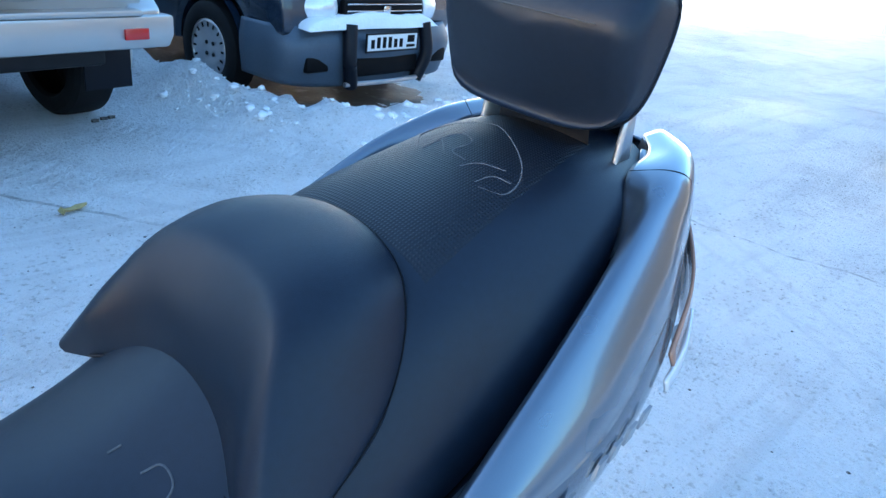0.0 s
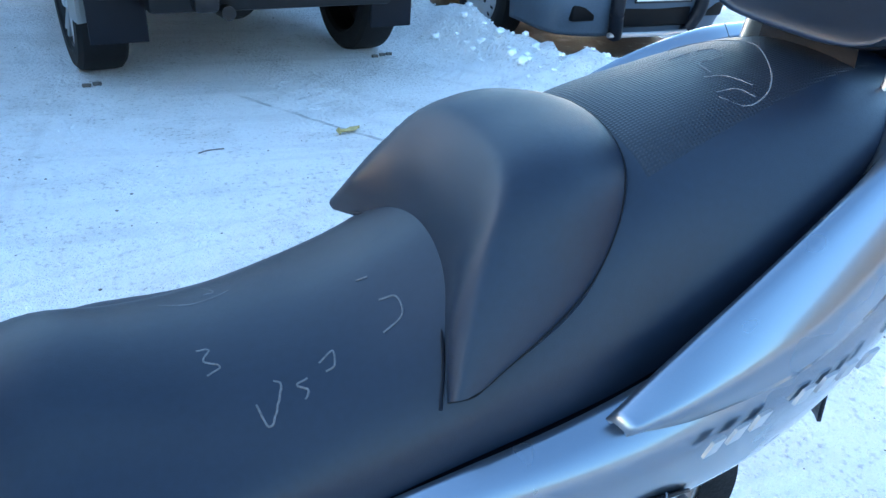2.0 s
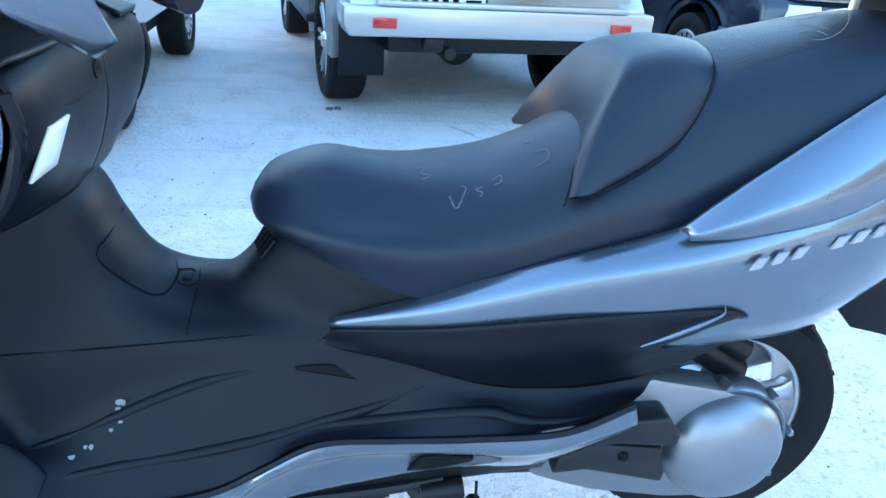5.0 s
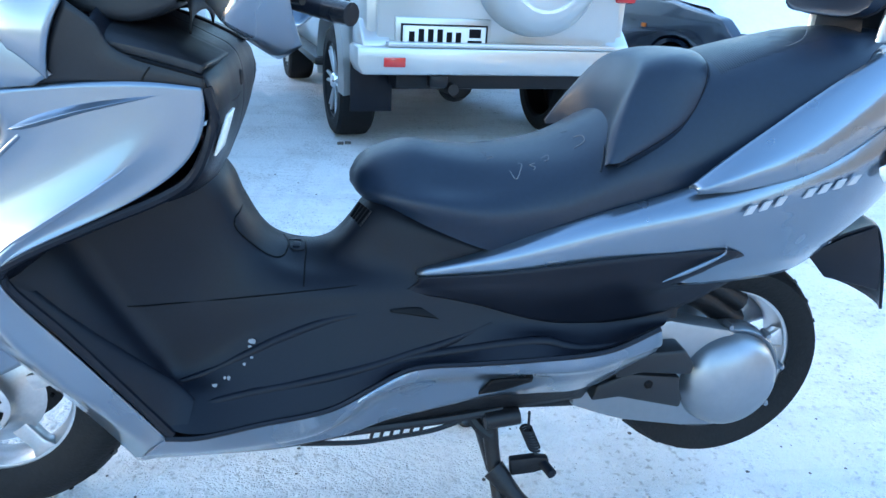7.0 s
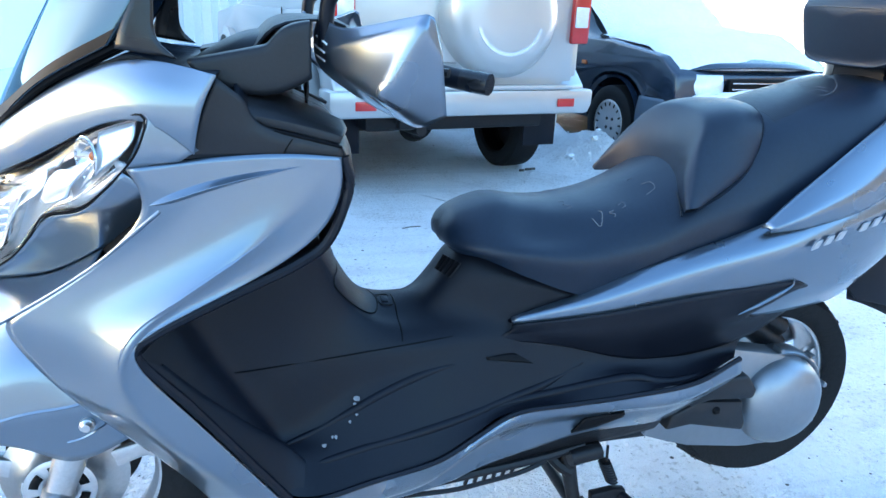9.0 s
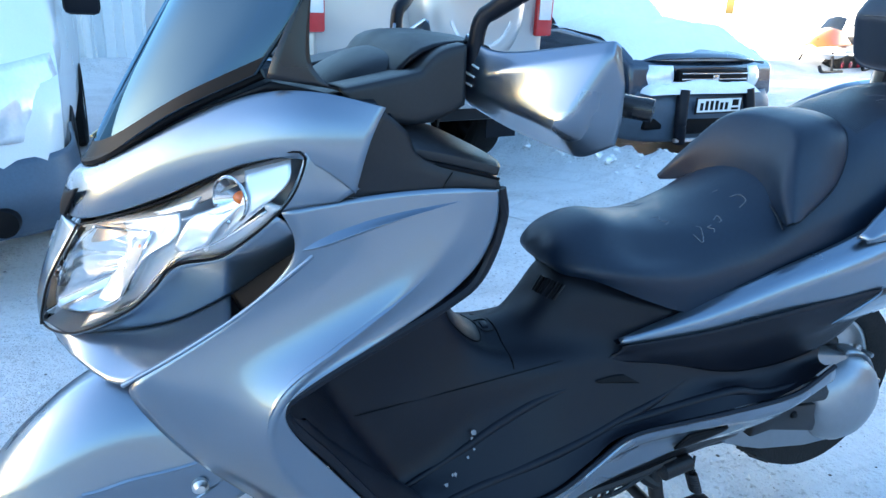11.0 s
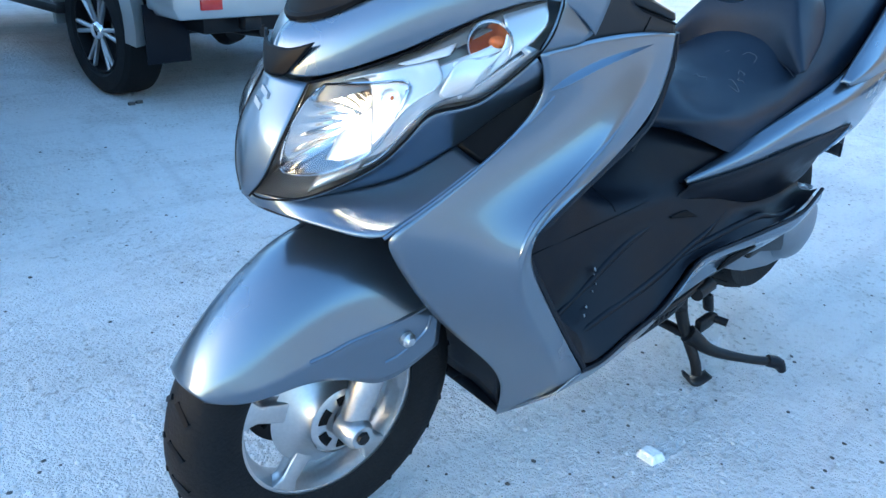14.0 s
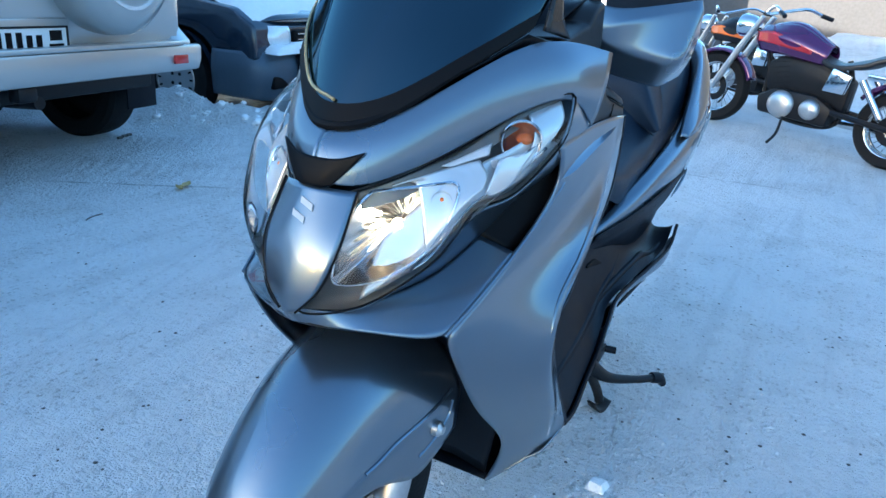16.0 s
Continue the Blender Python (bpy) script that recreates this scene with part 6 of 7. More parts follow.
part("rear_window", slab([(-0.62, 1.28), (0.62, 1.28), (0.58, 1.74), (-0.58, 1.74)], -0.012, 0.0, 'y', 0.004), CAR_GLASS, jeep)
for s in (-1, 1):
    for a, b in ((0.35, 1.25), (1.35, 2.3), (2.4, 2.95)):
        part("side_window", moved(slab([(a, 1.22), (b, 1.22), (b - 0.1, 1.72), (a + 0.05, 1.72)], -0.005, 0.005, 'x', 0.002), Matrix.Translation((s * 0.79, 0, 0)) @ Matrix.Translation((0, 0, 1.22)) @ Matrix.Rotation(radians(-9.5 * s), 4, 'Y') @ Matrix.Translation((s * 0.045, 0, -1.22))), CAR_GLASS, jeep)
    part("tail_lamp", moved(box((s * 0.82, 0.02, 1.20), (0.14, 0.10, 0.42), None, 0.02), Matrix.Identity(4)), RED_LENS, jeep, "red and clear tail lamp")
    part("lamp_window", box((s * 0.815, -0.032, 1.16), (0.10, 0.012, 0.13), None, 0.005), WHITE_LENS, jeep)
    part("bumper_end", slab([(-0.03, 0.56), (-0.03, 0.72), (0.10, 0.84), (0.26, 0.84), (0.26, 0.56)], s * 0.80 - 0.09, s * 0.80 + 0.09, 'x', 0.02), JEEP_PAINT, jeep)
    part("reflector", box((s * 0.71, -0.082, 0.615), (0.13, 0.02, 0.055), None, 0.005), RED_LENS, jeep, "red bumper reflector")
    part("mud_flap", box((s * 0.76, 0.29, 0.42), (0.27, 0.012, 0.32), None, 0.003), PLASTIC, jeep, "black rubber mud flap")
    part("sill_step", box((s * 0.90, 2.1, 0.46), (0.16, 1.9, 0.06), None, 0.02), STEEL, jeep)
    for yc in (0.82, 3.45):
        arch = lathe([(0.47, s * 0.84), (0.50, s * 0.93), (0.42, s * 0.95), (0.42, s * 0.82)], (0, yc, 0.45), 'x', 20, True, (-0.2, math.pi + 0.2))
        part("wheel_arch", arch, JEEP_PAINT, jeep, "flared silver wheel arch")
        car_wheel(jeep, (s * 0.80, yc, 0.375), 0.375, 0.245, "alloy", s)
    part("door_handle", box((s * 0.865, 1.5, 1.02), (0.02, 0.14, 0.03), None, 0.006), JEEP_PAINT, jeep)
    part("door_gap", box((s * 0.862, 1.32, 0.85), (0.006, 0.008, 0.6)), INK, jeep)
part("rear_bumper", slab([(-0.93, 0.60), (-0.90, 0.54), (0.90, 0.54), (0.93, 0.60), (0.93, 0.70), (-0.93, 0.70)], -0.08, 0.16, 'y', 0.018), JEEP_PAINT, jeep, "silver painted rear bumper")
part("bumper_step", box((0, -0.02, 0.715), (1.5, 0.14, 0.03), None, 0.01), JEEP_PAINT, jeep)
number_plate(jeep, pose(-0.395, -0.035, 0.765))
part("plate_recess", box((-0.395, -0.01, 0.77), (0.60, 0.03, 0.19), None, 0.01), JEEP_PAINT, jeep)
part("spare_cover", lathe([(0.0, -0.235), (0.16, -0.235), (0.27, -0.225), (0.335, -0.20), (0.375, -0.15), (0.385, -0.06), (0.38, 0.0)], (0.16, 0, 1.16), 'y', 64), JEEP_PAINT, jeep, "silver round spare wheel cover")
part("cover_groove", lathe([(0.22, -0.2335), (0.24, -0.2315), (0.24, -0.225), (0.22, -0.225)], (0.16, 0, 1.16), 'y', 40, True, (math.pi + 0.35, 2 * math.pi - 0.35)), WHITE_LENS, jeep)
for k in range(7):
    part("badge_bar", box((-0.02 + 0.06 * k, -0.232, 1.31), (0.042, 0.012, 0.055), None, 0.004), WHITE_LENS, jeep)
part("underbody", box((0, 1.9, 0.50), (1.3, 3.6, 0.14), None, 0.02), STEEL, jeep)
part("rear_axle", tube([(-0.75, 0.82, 0.37), (0.75, 0.82, 0.37)], 0.055, 10), STEEL, jeep)
part("differential", lathe([(0.0, -0.13), (0.10, -0.10), (0.14, 0), (0.10, 0.12), (0.0, 0.15)], (0.0, 0.82, 0.36), 'y', 20), STEEL, jeep)
part("exhaust_pipe", tube([(-0.25, 1.2, 0.45), (-0.28, 0.4, 0.42), (-0.30, 0.02, 0.44)], 0.035, 12, 16), STEEL, jeep)
part("tow_eye", box((-0.42, -0.01, 0.50), (0.12, 0.08, 0.08), None, 0.02), STEEL, jeep)

# dark blue car with snow on its bonnet; local y ahead
blue = thing("blue_car", pose(3.571, 3.50, -0.02, 0, 0, 186.6), "dark blue estate car under thick snow, parked behind a snow bank", "car")
part("body", slab([(-4.2, 0.35), (-4.25, 0.9), (-4.1, 1.05), (-1.0, 1.02), (-0.3, 0.93), (-0.08, 0.80), (-0.05, 0.55), (-0.10, 0.52), (-0.46, 0.50), (-0.51, 0.60), (-0.58, 0.67), (-0.70, 0.73), (-0.88, 0.75), (-1.06, 0.73), (-1.18, 0.67), (-1.25, 0.58), (-1.29, 0.32), (-3.1, 0.32), (-3.15, 0.6), (-3.3, 0.72), (-3.6, 0.72), (-3.8, 0.55), (-3.85, 0.35)], -0.84, 0.84, 'x', 0.035), BLUE_PAINT, blue, "dark blue painted body")
part("cabin", loft([[(-0.82, -1.1, 1.0), (-0.70, -1.3, 1.06), (0, -1.25, 1.1), (0.70, -1.3, 1.06), (0.82, -1.1, 1.0)], [(-0.82, -2.0, 1.02), (-0.66, -1.95, 1.55), (0, -1.9, 1.62), (0.66, -1.95, 1.55), (0.82, -2.0, 1.02)], [(-0.82, -3.4, 1.03), (-0.64, -3.3, 1.6), (0, -3.3, 1.66), (0.64, -3.3, 1.6), (0.82, -3.4, 1.03)], [(-0.82, -4.15, 1.03), (-0.66, -4.0, 1.5), (0, -4.0, 1.55), (0.66, -4.0, 1.5), (0.82, -4.15, 1.03)]], 30, 20), CAR_GLASS, blue)
part("front_bumper", loft([[(-0.86, -0.47, 0.60), (-0.80, -0.10, 0.60), (-0.5, 0.0, 0.60), (0, 0.03, 0.60), (0.5, 0.0, 0.60), (0.80, -0.10, 0.60), (0.86, -0.47, 0.60)],
                           [(-0.88, -0.47, 0.45), (-0.83, -0.05, 0.45), (-0.5, 0.05, 0.45), (0, 0.08, 0.45), (0.5, 0.05, 0.45), (0.83, -0.05, 0.45), (0.88, -0.47, 0.45)],
                           [(-0.86, -0.47, 0.24), (-0.80, -0.10, 0.22), (-0.5, 0.0, 0.20), (0, 0.02, 0.20), (0.5, 0.0, 0.20), (0.80, -0.10, 0.22), (0.86, -0.47, 0.24)]], 40, 14), BLUE_TRIM, blue, "grey-blue plastic front bumper", thick=0.01)
part("bonnet", loft([[(-0.80, -1.15, 1.0), (-0.4, -1.2, 1.06), (0, -1.2, 1.07), (0.4, -1.2, 1.06), (0.80, -1.15, 1.0)], [(-0.80, -0.5, 0.95), (-0.4, -0.45, 0.98), (0, -0.45, 0.99), (0.4, -0.45, 0.98), (0.80, -0.5, 0.95)], [(-0.76, -0.16, 0.82), (-0.4, -0.06, 0.85), (0, -0.04, 0.86), (0.4, -0.06, 0.85), (0.76, -0.16, 0.82)]], 24, 14), BLUE_PAINT, blue, thick=0.01)
part("grille", box((0, -0.005, 0.70), (0.80, 0.06, 0.15), None, 0.02), INK, blue, "black radiator grille")
for k in range(3):
    part("grille_bar", box((0, 0.03, 0.655 + 0.045 * k), (0.76, 0.012, 0.01), None, 0.003), CHROME, blue)
part("badge", box((0, 0.036, 0.705), (0.07, 0.012, 0.06), None, 0.012), CHROME, blue)
for s in (-1, 1):
    part("push_bar", tube([(s * 0.38, 0.07, 0.62), (s * 0.40, 0.10, 0.40), (s * 0.34, 0.06, 0.20)], 0.05, 10, 14), PLASTIC, blue, "black bumper guard")
part("skid_plate", tube([(-0.42, 0.08, 0.22), (0, 0.11, 0.22), (0.42, 0.08, 0.22)], 0.018, 8, 12), ALLOY, blue)
part("intake", box((0, 0.065, 0.33), (0.66, 0.03, 0.13), None, 0.02), INK, blue)
number_plate(blue, pose(0, 0.115, 0.50, 0, 0, 180))
for s in (-1, 1):
    part("headlamp", loft([[(s * 0.44, -0.03, 0.80), (s * 0.62, -0.08, 0.80), (s * 0.80, -0.24, 0.80)], [(s * 0.44, -0.005, 0.72), (s * 0.63, -0.05, 0.71), (s * 0.825, -0.22, 0.72)], [(s * 0.44, -0.01, 0.63), (s * 0.62, -0.06, 0.62), (s * 0.82, -0.24, 0.65)]], 14, 10), WHITE_LENS, blue, "clear headlamp", thick=0.01)
    part("fog_lamp", lathe([(0.0, 0.020), (0.040, 0.016), (0.046, 0.004), (0.046, -0.03)], (s * 0.62, 0.01, 0.36), 'y', 20), WHITE_LENS, blue, "round fog lamp")
    part("fog_recess", box((s * 0.62, 0.0, 0.36), (0.2, 0.07, 0.11), None, 0.02), INK, blue)
    part("marker_lamp", box((s * 0.845, -1.36, 0.80), (0.012, 0.07, 0.035), None, 0.004), AMBER, blue)
    part("arch_edge", lathe([(0.375, s * 0.83), (0.40, s * 0.86), (0.40, s * 0.80)], (0, -0.88, 0.33), 'x', 20, True, (0.0, math.pi)), BLUE_PAINT, blue)
    for yc in (-0.88, -3.45):
        car_wheel(blue, (s * 0.76, yc, 0.31), 0.33, 0.205, "steel", s)
part("underbody", box((0, -2.0, 0.36), (1.4, 3.6, 0.16), None, 0.02), STEEL, blue)


def snow_cap(name, outline, z_of, height, label, seed):
    """A lumpy layer of snow over an outline in plan."""
    bm = bmesh.new()
    xs = [p[0] for p in outline]
    ys = [p[1] for p in outline]
    x0, x1, y0, y1 = min(xs), max(xs), min(ys), max(ys)
    n = 34
    rows = []
    for i in range(n + 1):
        row = []
        for j in range(n + 1):
            u, w = i / n, j / n
            x, y = x0 + (x1 - x0) * u, y0 + (y1 - y0) * w
            e = min(1, 6 * min(u, 1 - u)) * min(1, 6 * min(w, 1 - w))
            e = math.sqrt(max(0, e))
            wob = 0.04 * noise.noise((x * 4, y * 4, seed))
            row.append(V(x + wob, y + 0.05 * noise.noise((x * 3, y * 3, seed + 4)), z_of(x, y) + height * e * (1 + 0.35 * noise.noise((x * 3, y * 3, seed + 9)) + 0.12 * noise.noise((x * 11, y * 11, seed)))))
        rows.append(row)
    grid(bm, rows)
    return bm


def on_car(name, outline, z_of, height, label, seed):
    bm = snow_cap(name, outline, z_of, height, label, seed)
    ob = part(name, bm, SNOW, None, angle=180)
    ob.matrix_world = blue.matrix_world.copy()
    return tagged(ob, label, "snow")


on_car("bonnet_snow", [(-0.78, -1.2), (0.78, -0.12)], lambda x, y: 0.83 + 0.15 * min(1, (-0.12 - y) / 0.45) + 0.1 * max(0, (-0.5 - y)), 0.12, "thick white snow lying on the blue bonnet", 1)
on_car("roof_snow", [(-0.66, -4.0), (0.66, -1.9)], lambda x, y: 1.56, 0.22, "deep white snow on the car roof", 2)
on_car("windscreen_snow", [(-0.70, -2.0), (0.70, -1.15)], lambda x, y: 1.02 + 0.62 * max(0, (-1.2 - y)) / 0.8, 0.14, "white snow over the car windscreen", 3)
on_car("bumper_snow", [(-0.55, -0.12), (0.75, 0.10)], lambda x, y: 0.59, 0.09, "lump of snow lying on the bumper", 4)

# thawed earth under the car
def bare_patch():
    b = bmesh.new()
    rows = []
    for i in range(25):
        row = []
        for j in range(61):
            u, v = -0.92 + 1.84 * i / 24, -4.0 + 4.42 * j / 60
            x, y = 3.571 - 0.9934 * u + 0.115 * v, 3.50 - 0.115 * u - 0.9934 * v
            edge = min(1, 5 * min(i / 24, 1 - i / 24)) * min(1, 6 * (1 - j / 60))
            row.append(V(x, y, yard_height(x, y) + 0.012 * edge + 0.008 * noise.noise((x * 7, y * 7, 3)) - 0.012 * (1 - edge)))
        rows.append(row)
    grid(b, rows)
    return tagged(part("bare_earth", b, EARTH, None, angle=180), "bare wet earth and dirty ice under the parked car", "earth", kind="structure")


bare_patch()

# white van front
van = thing("white_van", pose(-1.94, 1.665, 0, 0, 0, 183), "white van with a dark bumper, parked nose towards the scooter", "van")
part("body", loft([[(-0.88, -3.8, 0.45), (-0.88, -0.5, 0.45), (-0.84, -0.12, 0.45), (-0.5, -0.02, 0.45), (0, 0.0, 0.45), (0.5, -0.02, 0.45), (0.84, -0.12, 0.45), (0.88, -0.5, 0.45), (0.88, -3.8, 0.45)],
                   [(-0.90, -3.8, 0.8), (-0.90, -0.6, 0.8), (-0.86, -0.22, 0.8), (-0.5, -0.1, 0.8), (0, -0.08, 0.8), (0.5, -0.1, 0.8), (0.86, -0.22, 0.8), (0.90, -0.6, 0.8), (0.90, -3.8, 0.8)],
                   [(-0.90, -3.8, 1.05), (-0.90, -1.0, 1.05), (-0.84, -0.62, 1.05), (-0.5, -0.5, 1.05), (0, -0.45, 1.05), (0.5, -0.5, 1.05), (0.84, -0.62, 1.05), (0.90, -1.0, 1.05), (0.90, -3.8, 1.05)],
                   [(-0.84, -3.8, 1.85), (-0.84, -1.8, 1.85), (-0.78, -1.5, 1.85), (-0.5, -1.4, 1.85), (0, -1.35, 1.85), (0.5, -1.4, 1.85), (0.78, -1.5, 1.85), (0.84, -1.8, 1.85), (0.84, -3.8, 1.85)],
                   [(-0.5, -3.8, 1.95), (-0.5, -1.8, 1.95), (-0.5, -1.7, 1.95), (-0.3, -1.6, 1.95), (0, -1.6, 1.95), (0.3, -1.6, 1.95), (0.5, -1.7, 1.95), (0.5, -1.8, 1.95), (0.5, -3.8, 1.95)]], 60, 30), WHITE_PAINT, van, "white painted body")
part("bumper", loft([[(-0.90, -0.72, 0.60), (-0.885, -0.20, 0.58), (-0.5, -0.03, 0.56), (0, 0.0, 0.56), (0.5, -0.03, 0.56), (0.885, -0.20, 0.58), (0.90, -0.72, 0.60)],
                     [(-0.92, -0.72, 0.40), (-0.91, -0.15, 0.40), (-0.5, 0.03, 0.40), (0, 0.06, 0.40), (0.5, 0.03, 0.40), (0.91, -0.15, 0.40), (0.92, -0.72, 0.40)],
                     [(-0.90, -0.72, 0.30), (-0.87, -0.22, 0.28), (-0.5, -0.04, 0.27), (0, 0.0, 0.27), (0.5, -0.04, 0.27), (0.87, -0.22, 0.28), (0.90, -0.72, 0.30)]], 50, 14), BLUE_TRIM, van, "dark grey plastic bumper", thick=0.01)
for s in (-1, 1):
    part("headlamp", loft([[(s * 0.50, -0.10, 0.86), (s * 0.72, -0.16, 0.90), (s * 0.875, -0.36, 0.93)], [(s * 0.50, -0.06, 0.75), (s * 0.74, -0.10, 0.76), (s * 0.905, -0.30, 0.78)], [(s * 0.50, -0.035, 0.63), (s * 0.72, -0.08, 0.63), (s * 0.885, -0.22, 0.64)]], 16, 10), WHITE_LENS, van, "clear headlamp", thick=0.01)
    part("fog_lamp", lathe([(0.0, 0.03), (0.05, 0.02), (0.055, -0.03)], (s * 0.68, 0.01, 0.36), 'y', 20), INK, van, "round black fog lamp recess")
    part("door_mirror", box((s * 1.0, -1.05, 1.16), (0.16, 0.12, 0.22), None, 0.03), PLASTIC, van, "black door mirror")
    part("side_window", box((s * 0.885, -1.9, 1.40), (0.02, 1.2, 0.45), None, 0.006), CAR_GLASS, van)
    for yc in (-1.08, -3.2):
        car_wheel(van, (s * 0.80, yc, 0.32), 0.32, 0.20, "steel", s)
part("grille", box((0, -0.035, 0.72), (0.8, 0.05, 0.13), None, 0.03), INK, van)
part("grille_ring", lathe([(0.05, 0.0), (0.06, 0.008), (0.06, -0.008)], (0, 0.0, 0.72), 'y', 24, True), CHROME, van)
part("windscreen", loft([[(-0.72, -0.70, 1.08), (0, -0.53, 1.10), (0.72, -0.70, 1.08)], [(-0.68, -1.38, 1.76), (0, -1.24, 1.80), (0.68, -1.38, 1.76)]], 16, 8), CAR_GLASS, van, thick=0.01)
part("underbody", box((0, -2.0, 0.38), (1.5, 3.4, 0.2), None, 0.02), STEEL, van)


# motorcycles
def cruiser(m, label, paint, flash):
    e = thing("motorcycle", m, label, "motorcycle", "parked motorcycles")
    for x, R, w in ((-0.82, 0.33, 0.055), (0.82, 0.32, 0.075)):
        wh = thing("wheel", Matrix.Translation((x, 0, R)), "", "")
        wh.parent = e
        part("tyre", lathe([(R - 0.10, -w), (R - 0.03, -w * 1.1), (R, -w * 0.3), (R, w * 0.3), (R - 0.03, w * 1.1), (R - 0.10, w)], (0, 0, 0), 'y', 48), RUBBER, wh)
        part("rim", lathe([(R - 0.095, -w * 0.8), (R - 0.115, 0), (R - 0.095, w * 0.8)], (0, 0, 0), 'y', 48), CHROME, wh, thick=0.006)
        for k in range(24):
            a = 2 * math.pi * k / 24
            part("spoke", tube([(0.04 * math.cos(a + 0.6), 0.03 * (-1) ** k, 0.04 * math.sin(a + 0.6)), ((R - 0.11) * math.cos(a), 0, (R - 0.11) * math.sin(a))], 0.0025, 4), CHROME, wh)
        part("hub", lathe([(0.0, -0.06), (0.05, -0.05), (0.05, 0.05), (0.0, 0.06)], (0, 0, 0), 'y', 20), CHROME, wh)
        part("disc", lathe([(0.07, -0.066), (0.13, -0.066), (0.13, -0.06), (0.07, -0.06)], (0, 0, 0), 'y', 32, True), STEEL, wh)
    part("fork", tube([(-0.82, -0.10, 0.33), (-0.62, -0.10, 0.78), (-0.50, -0.10, 1.02)], [0.03, 0.03, 0.024], 10, 12), ALLOY, e, "grey alloy fork leg", mirror=True)
    part("front_fender", lathe([(0.335, -0.075), (0.36, -0.06), (0.375, 0), (0.36, 0.06), (0.335, 0.075)], (-0.82, 0, 0.33), 'y', 24, arc=(0.35, 2.5)), paint, e, thick=0.004)
    part("rear_fender", lathe([(0.34, -0.10), (0.375, -0.085), (0.39, 0), (0.375, 0.085), (0.34, 0.10)], (0.82, 0, 0.33), 'y', 24, arc=(0.1, 2.6)), paint, e, thick=0.004)
    part("fuel_tank", loft([[(-0.492, -0.034, 0.938), (-0.180, -0.057, 1.000), (0.156, -0.057, 0.863)], [(-0.504, -0.115, 0.863), (-0.204, -0.178, 0.888), (0.156, -0.115, 0.788)], [(-0.468, -0.069, 0.738), (-0.180, -0.149, 0.738), (0.132, -0.103, 0.713)]], 24, 14), paint, e, "purple teardrop fuel tank", mirror=True, thick=0.004)
    part("tank_top", loft([[(-0.492, -0.034, 0.938), (-0.180, -0.057, 1.000), (0.156, -0.057, 0.863)], [(-0.492, 0.000, 0.951), (-0.180, 0.000, 1.019), (0.156, 0.000, 0.875)], [(-0.492, 0.034, 0.938), (-0.180, 0.057, 1.000), (0.156, 0.057, 0.863)]], 20, 6), paint, e, thick=0.004)
    part("tank_flash", loft([[(-0.504, -0.121, 0.894), (-0.300, -0.169, 0.913), (0.036, -0.161, 0.813)], [(-0.498, -0.117, 0.813), (-0.300, -0.179, 0.813), (0.036, -0.161, 0.782)]], 16, 6), flash, e, "red flash on the tank", thick=0.004, mirror=True)
    part("saddle", loft([full([(0.05, -0.08, 0.78), (0.05, 0, 0.80)]), full([(0.25, -0.17, 0.72), (0.25, 0, 0.74)]), full([(0.45, -0.15, 0.76), (0.45, 0, 0.80)]), full([(0.62, -0.11, 0.84), (0.62, 0, 0.87)]), full([(0.9, -0.09, 0.85), (0.9, 0, 0.88)])], 20, 24), LEATHER, e, "black leather saddle", thick=0.04)
    part("air_box", slab([(-0.30, 0.42), (-0.34, 0.66), (-0.22, 0.74), (0.22, 0.72), (0.40, 0.62), (0.40, 0.36), (0.30, 0.40)], -0.085, 0.085, 'y', 0.02), STEEL, e, "black air box between the cylinders")
    part("crankcase", slab([(-0.30, 0.22), (-0.34, 0.36), (-0.18, 0.46), (0.18, 0.46), (0.34, 0.38), (0.32, 0.22)], -0.15, 0.15, 'y', 0.03), STEEL, e)
    for x, d in ((-0.17, -0.45), (0.10, 0.5)):
        tilt = Matrix.Translation((x, 0, 0.46)) @ Matrix.Rotation(d * 0.6, 4, 'Y')
        cyl = part("cylinder", moved(lathe([(0.0, -0.02), (0.062, -0.02), (0.062, 0.27), (0.0, 0.27)], (0, 0, 0), 'z', 16), tilt), STEEL, e, "finned black cylinder")
        for k in range(6):
            part("fin", moved(box((0, 0, 0.045 * k), (0.16, 0.17, 0.02), None, 0.006), tilt), STEEL, cyl)
        part("rocker_cover", moved(box((0, 0, 0.29), (0.17, 0.19, 0.05), None, 0.02), Matrix.Translation((x, 0, 0.46)) @ Matrix.Rotation(d * 0.6, 4, 'Y')), CHROME, e)
    for x, z, r in ((-0.10, 0.33, 0.12), (0.16, 0.34, 0.09)):
        part("engine_cover", lathe([(0.0, -0.205), (r * 0.6, -0.20), (r * 0.9, -0.18), (r, -0.15)], (x, 0, z), 'y', 28), ALLOY, e, "cast alloy engine cover")
    part("side_cover", slab([(0.22, 0.52), (0.40, 0.52), (0.42, 0.68), (0.26, 0.72)], -0.19, -0.14, 'y', 0.012), CHROME, e)
    part("exhaust", tube([(-0.25, 0.14, 0.55), (-0.30, 0.17, 0.30), (0.2, 0.18, 0.24), (1.1, 0.19, 0.28)], [0.025, 0.025, 0.04, 0.045], 12, 30), CHROME, e)
    part("swing_arm", tube([(0.25, -0.12, 0.36), (0.82, -0.12, 0.32)], 0.025, 8), STEEL, e, mirror=True)
    part("shock", tube([(0.50, -0.15, 0.66), (0.72, -0.15, 0.40)], 0.03, 10), CHROME, e, mirror=True)
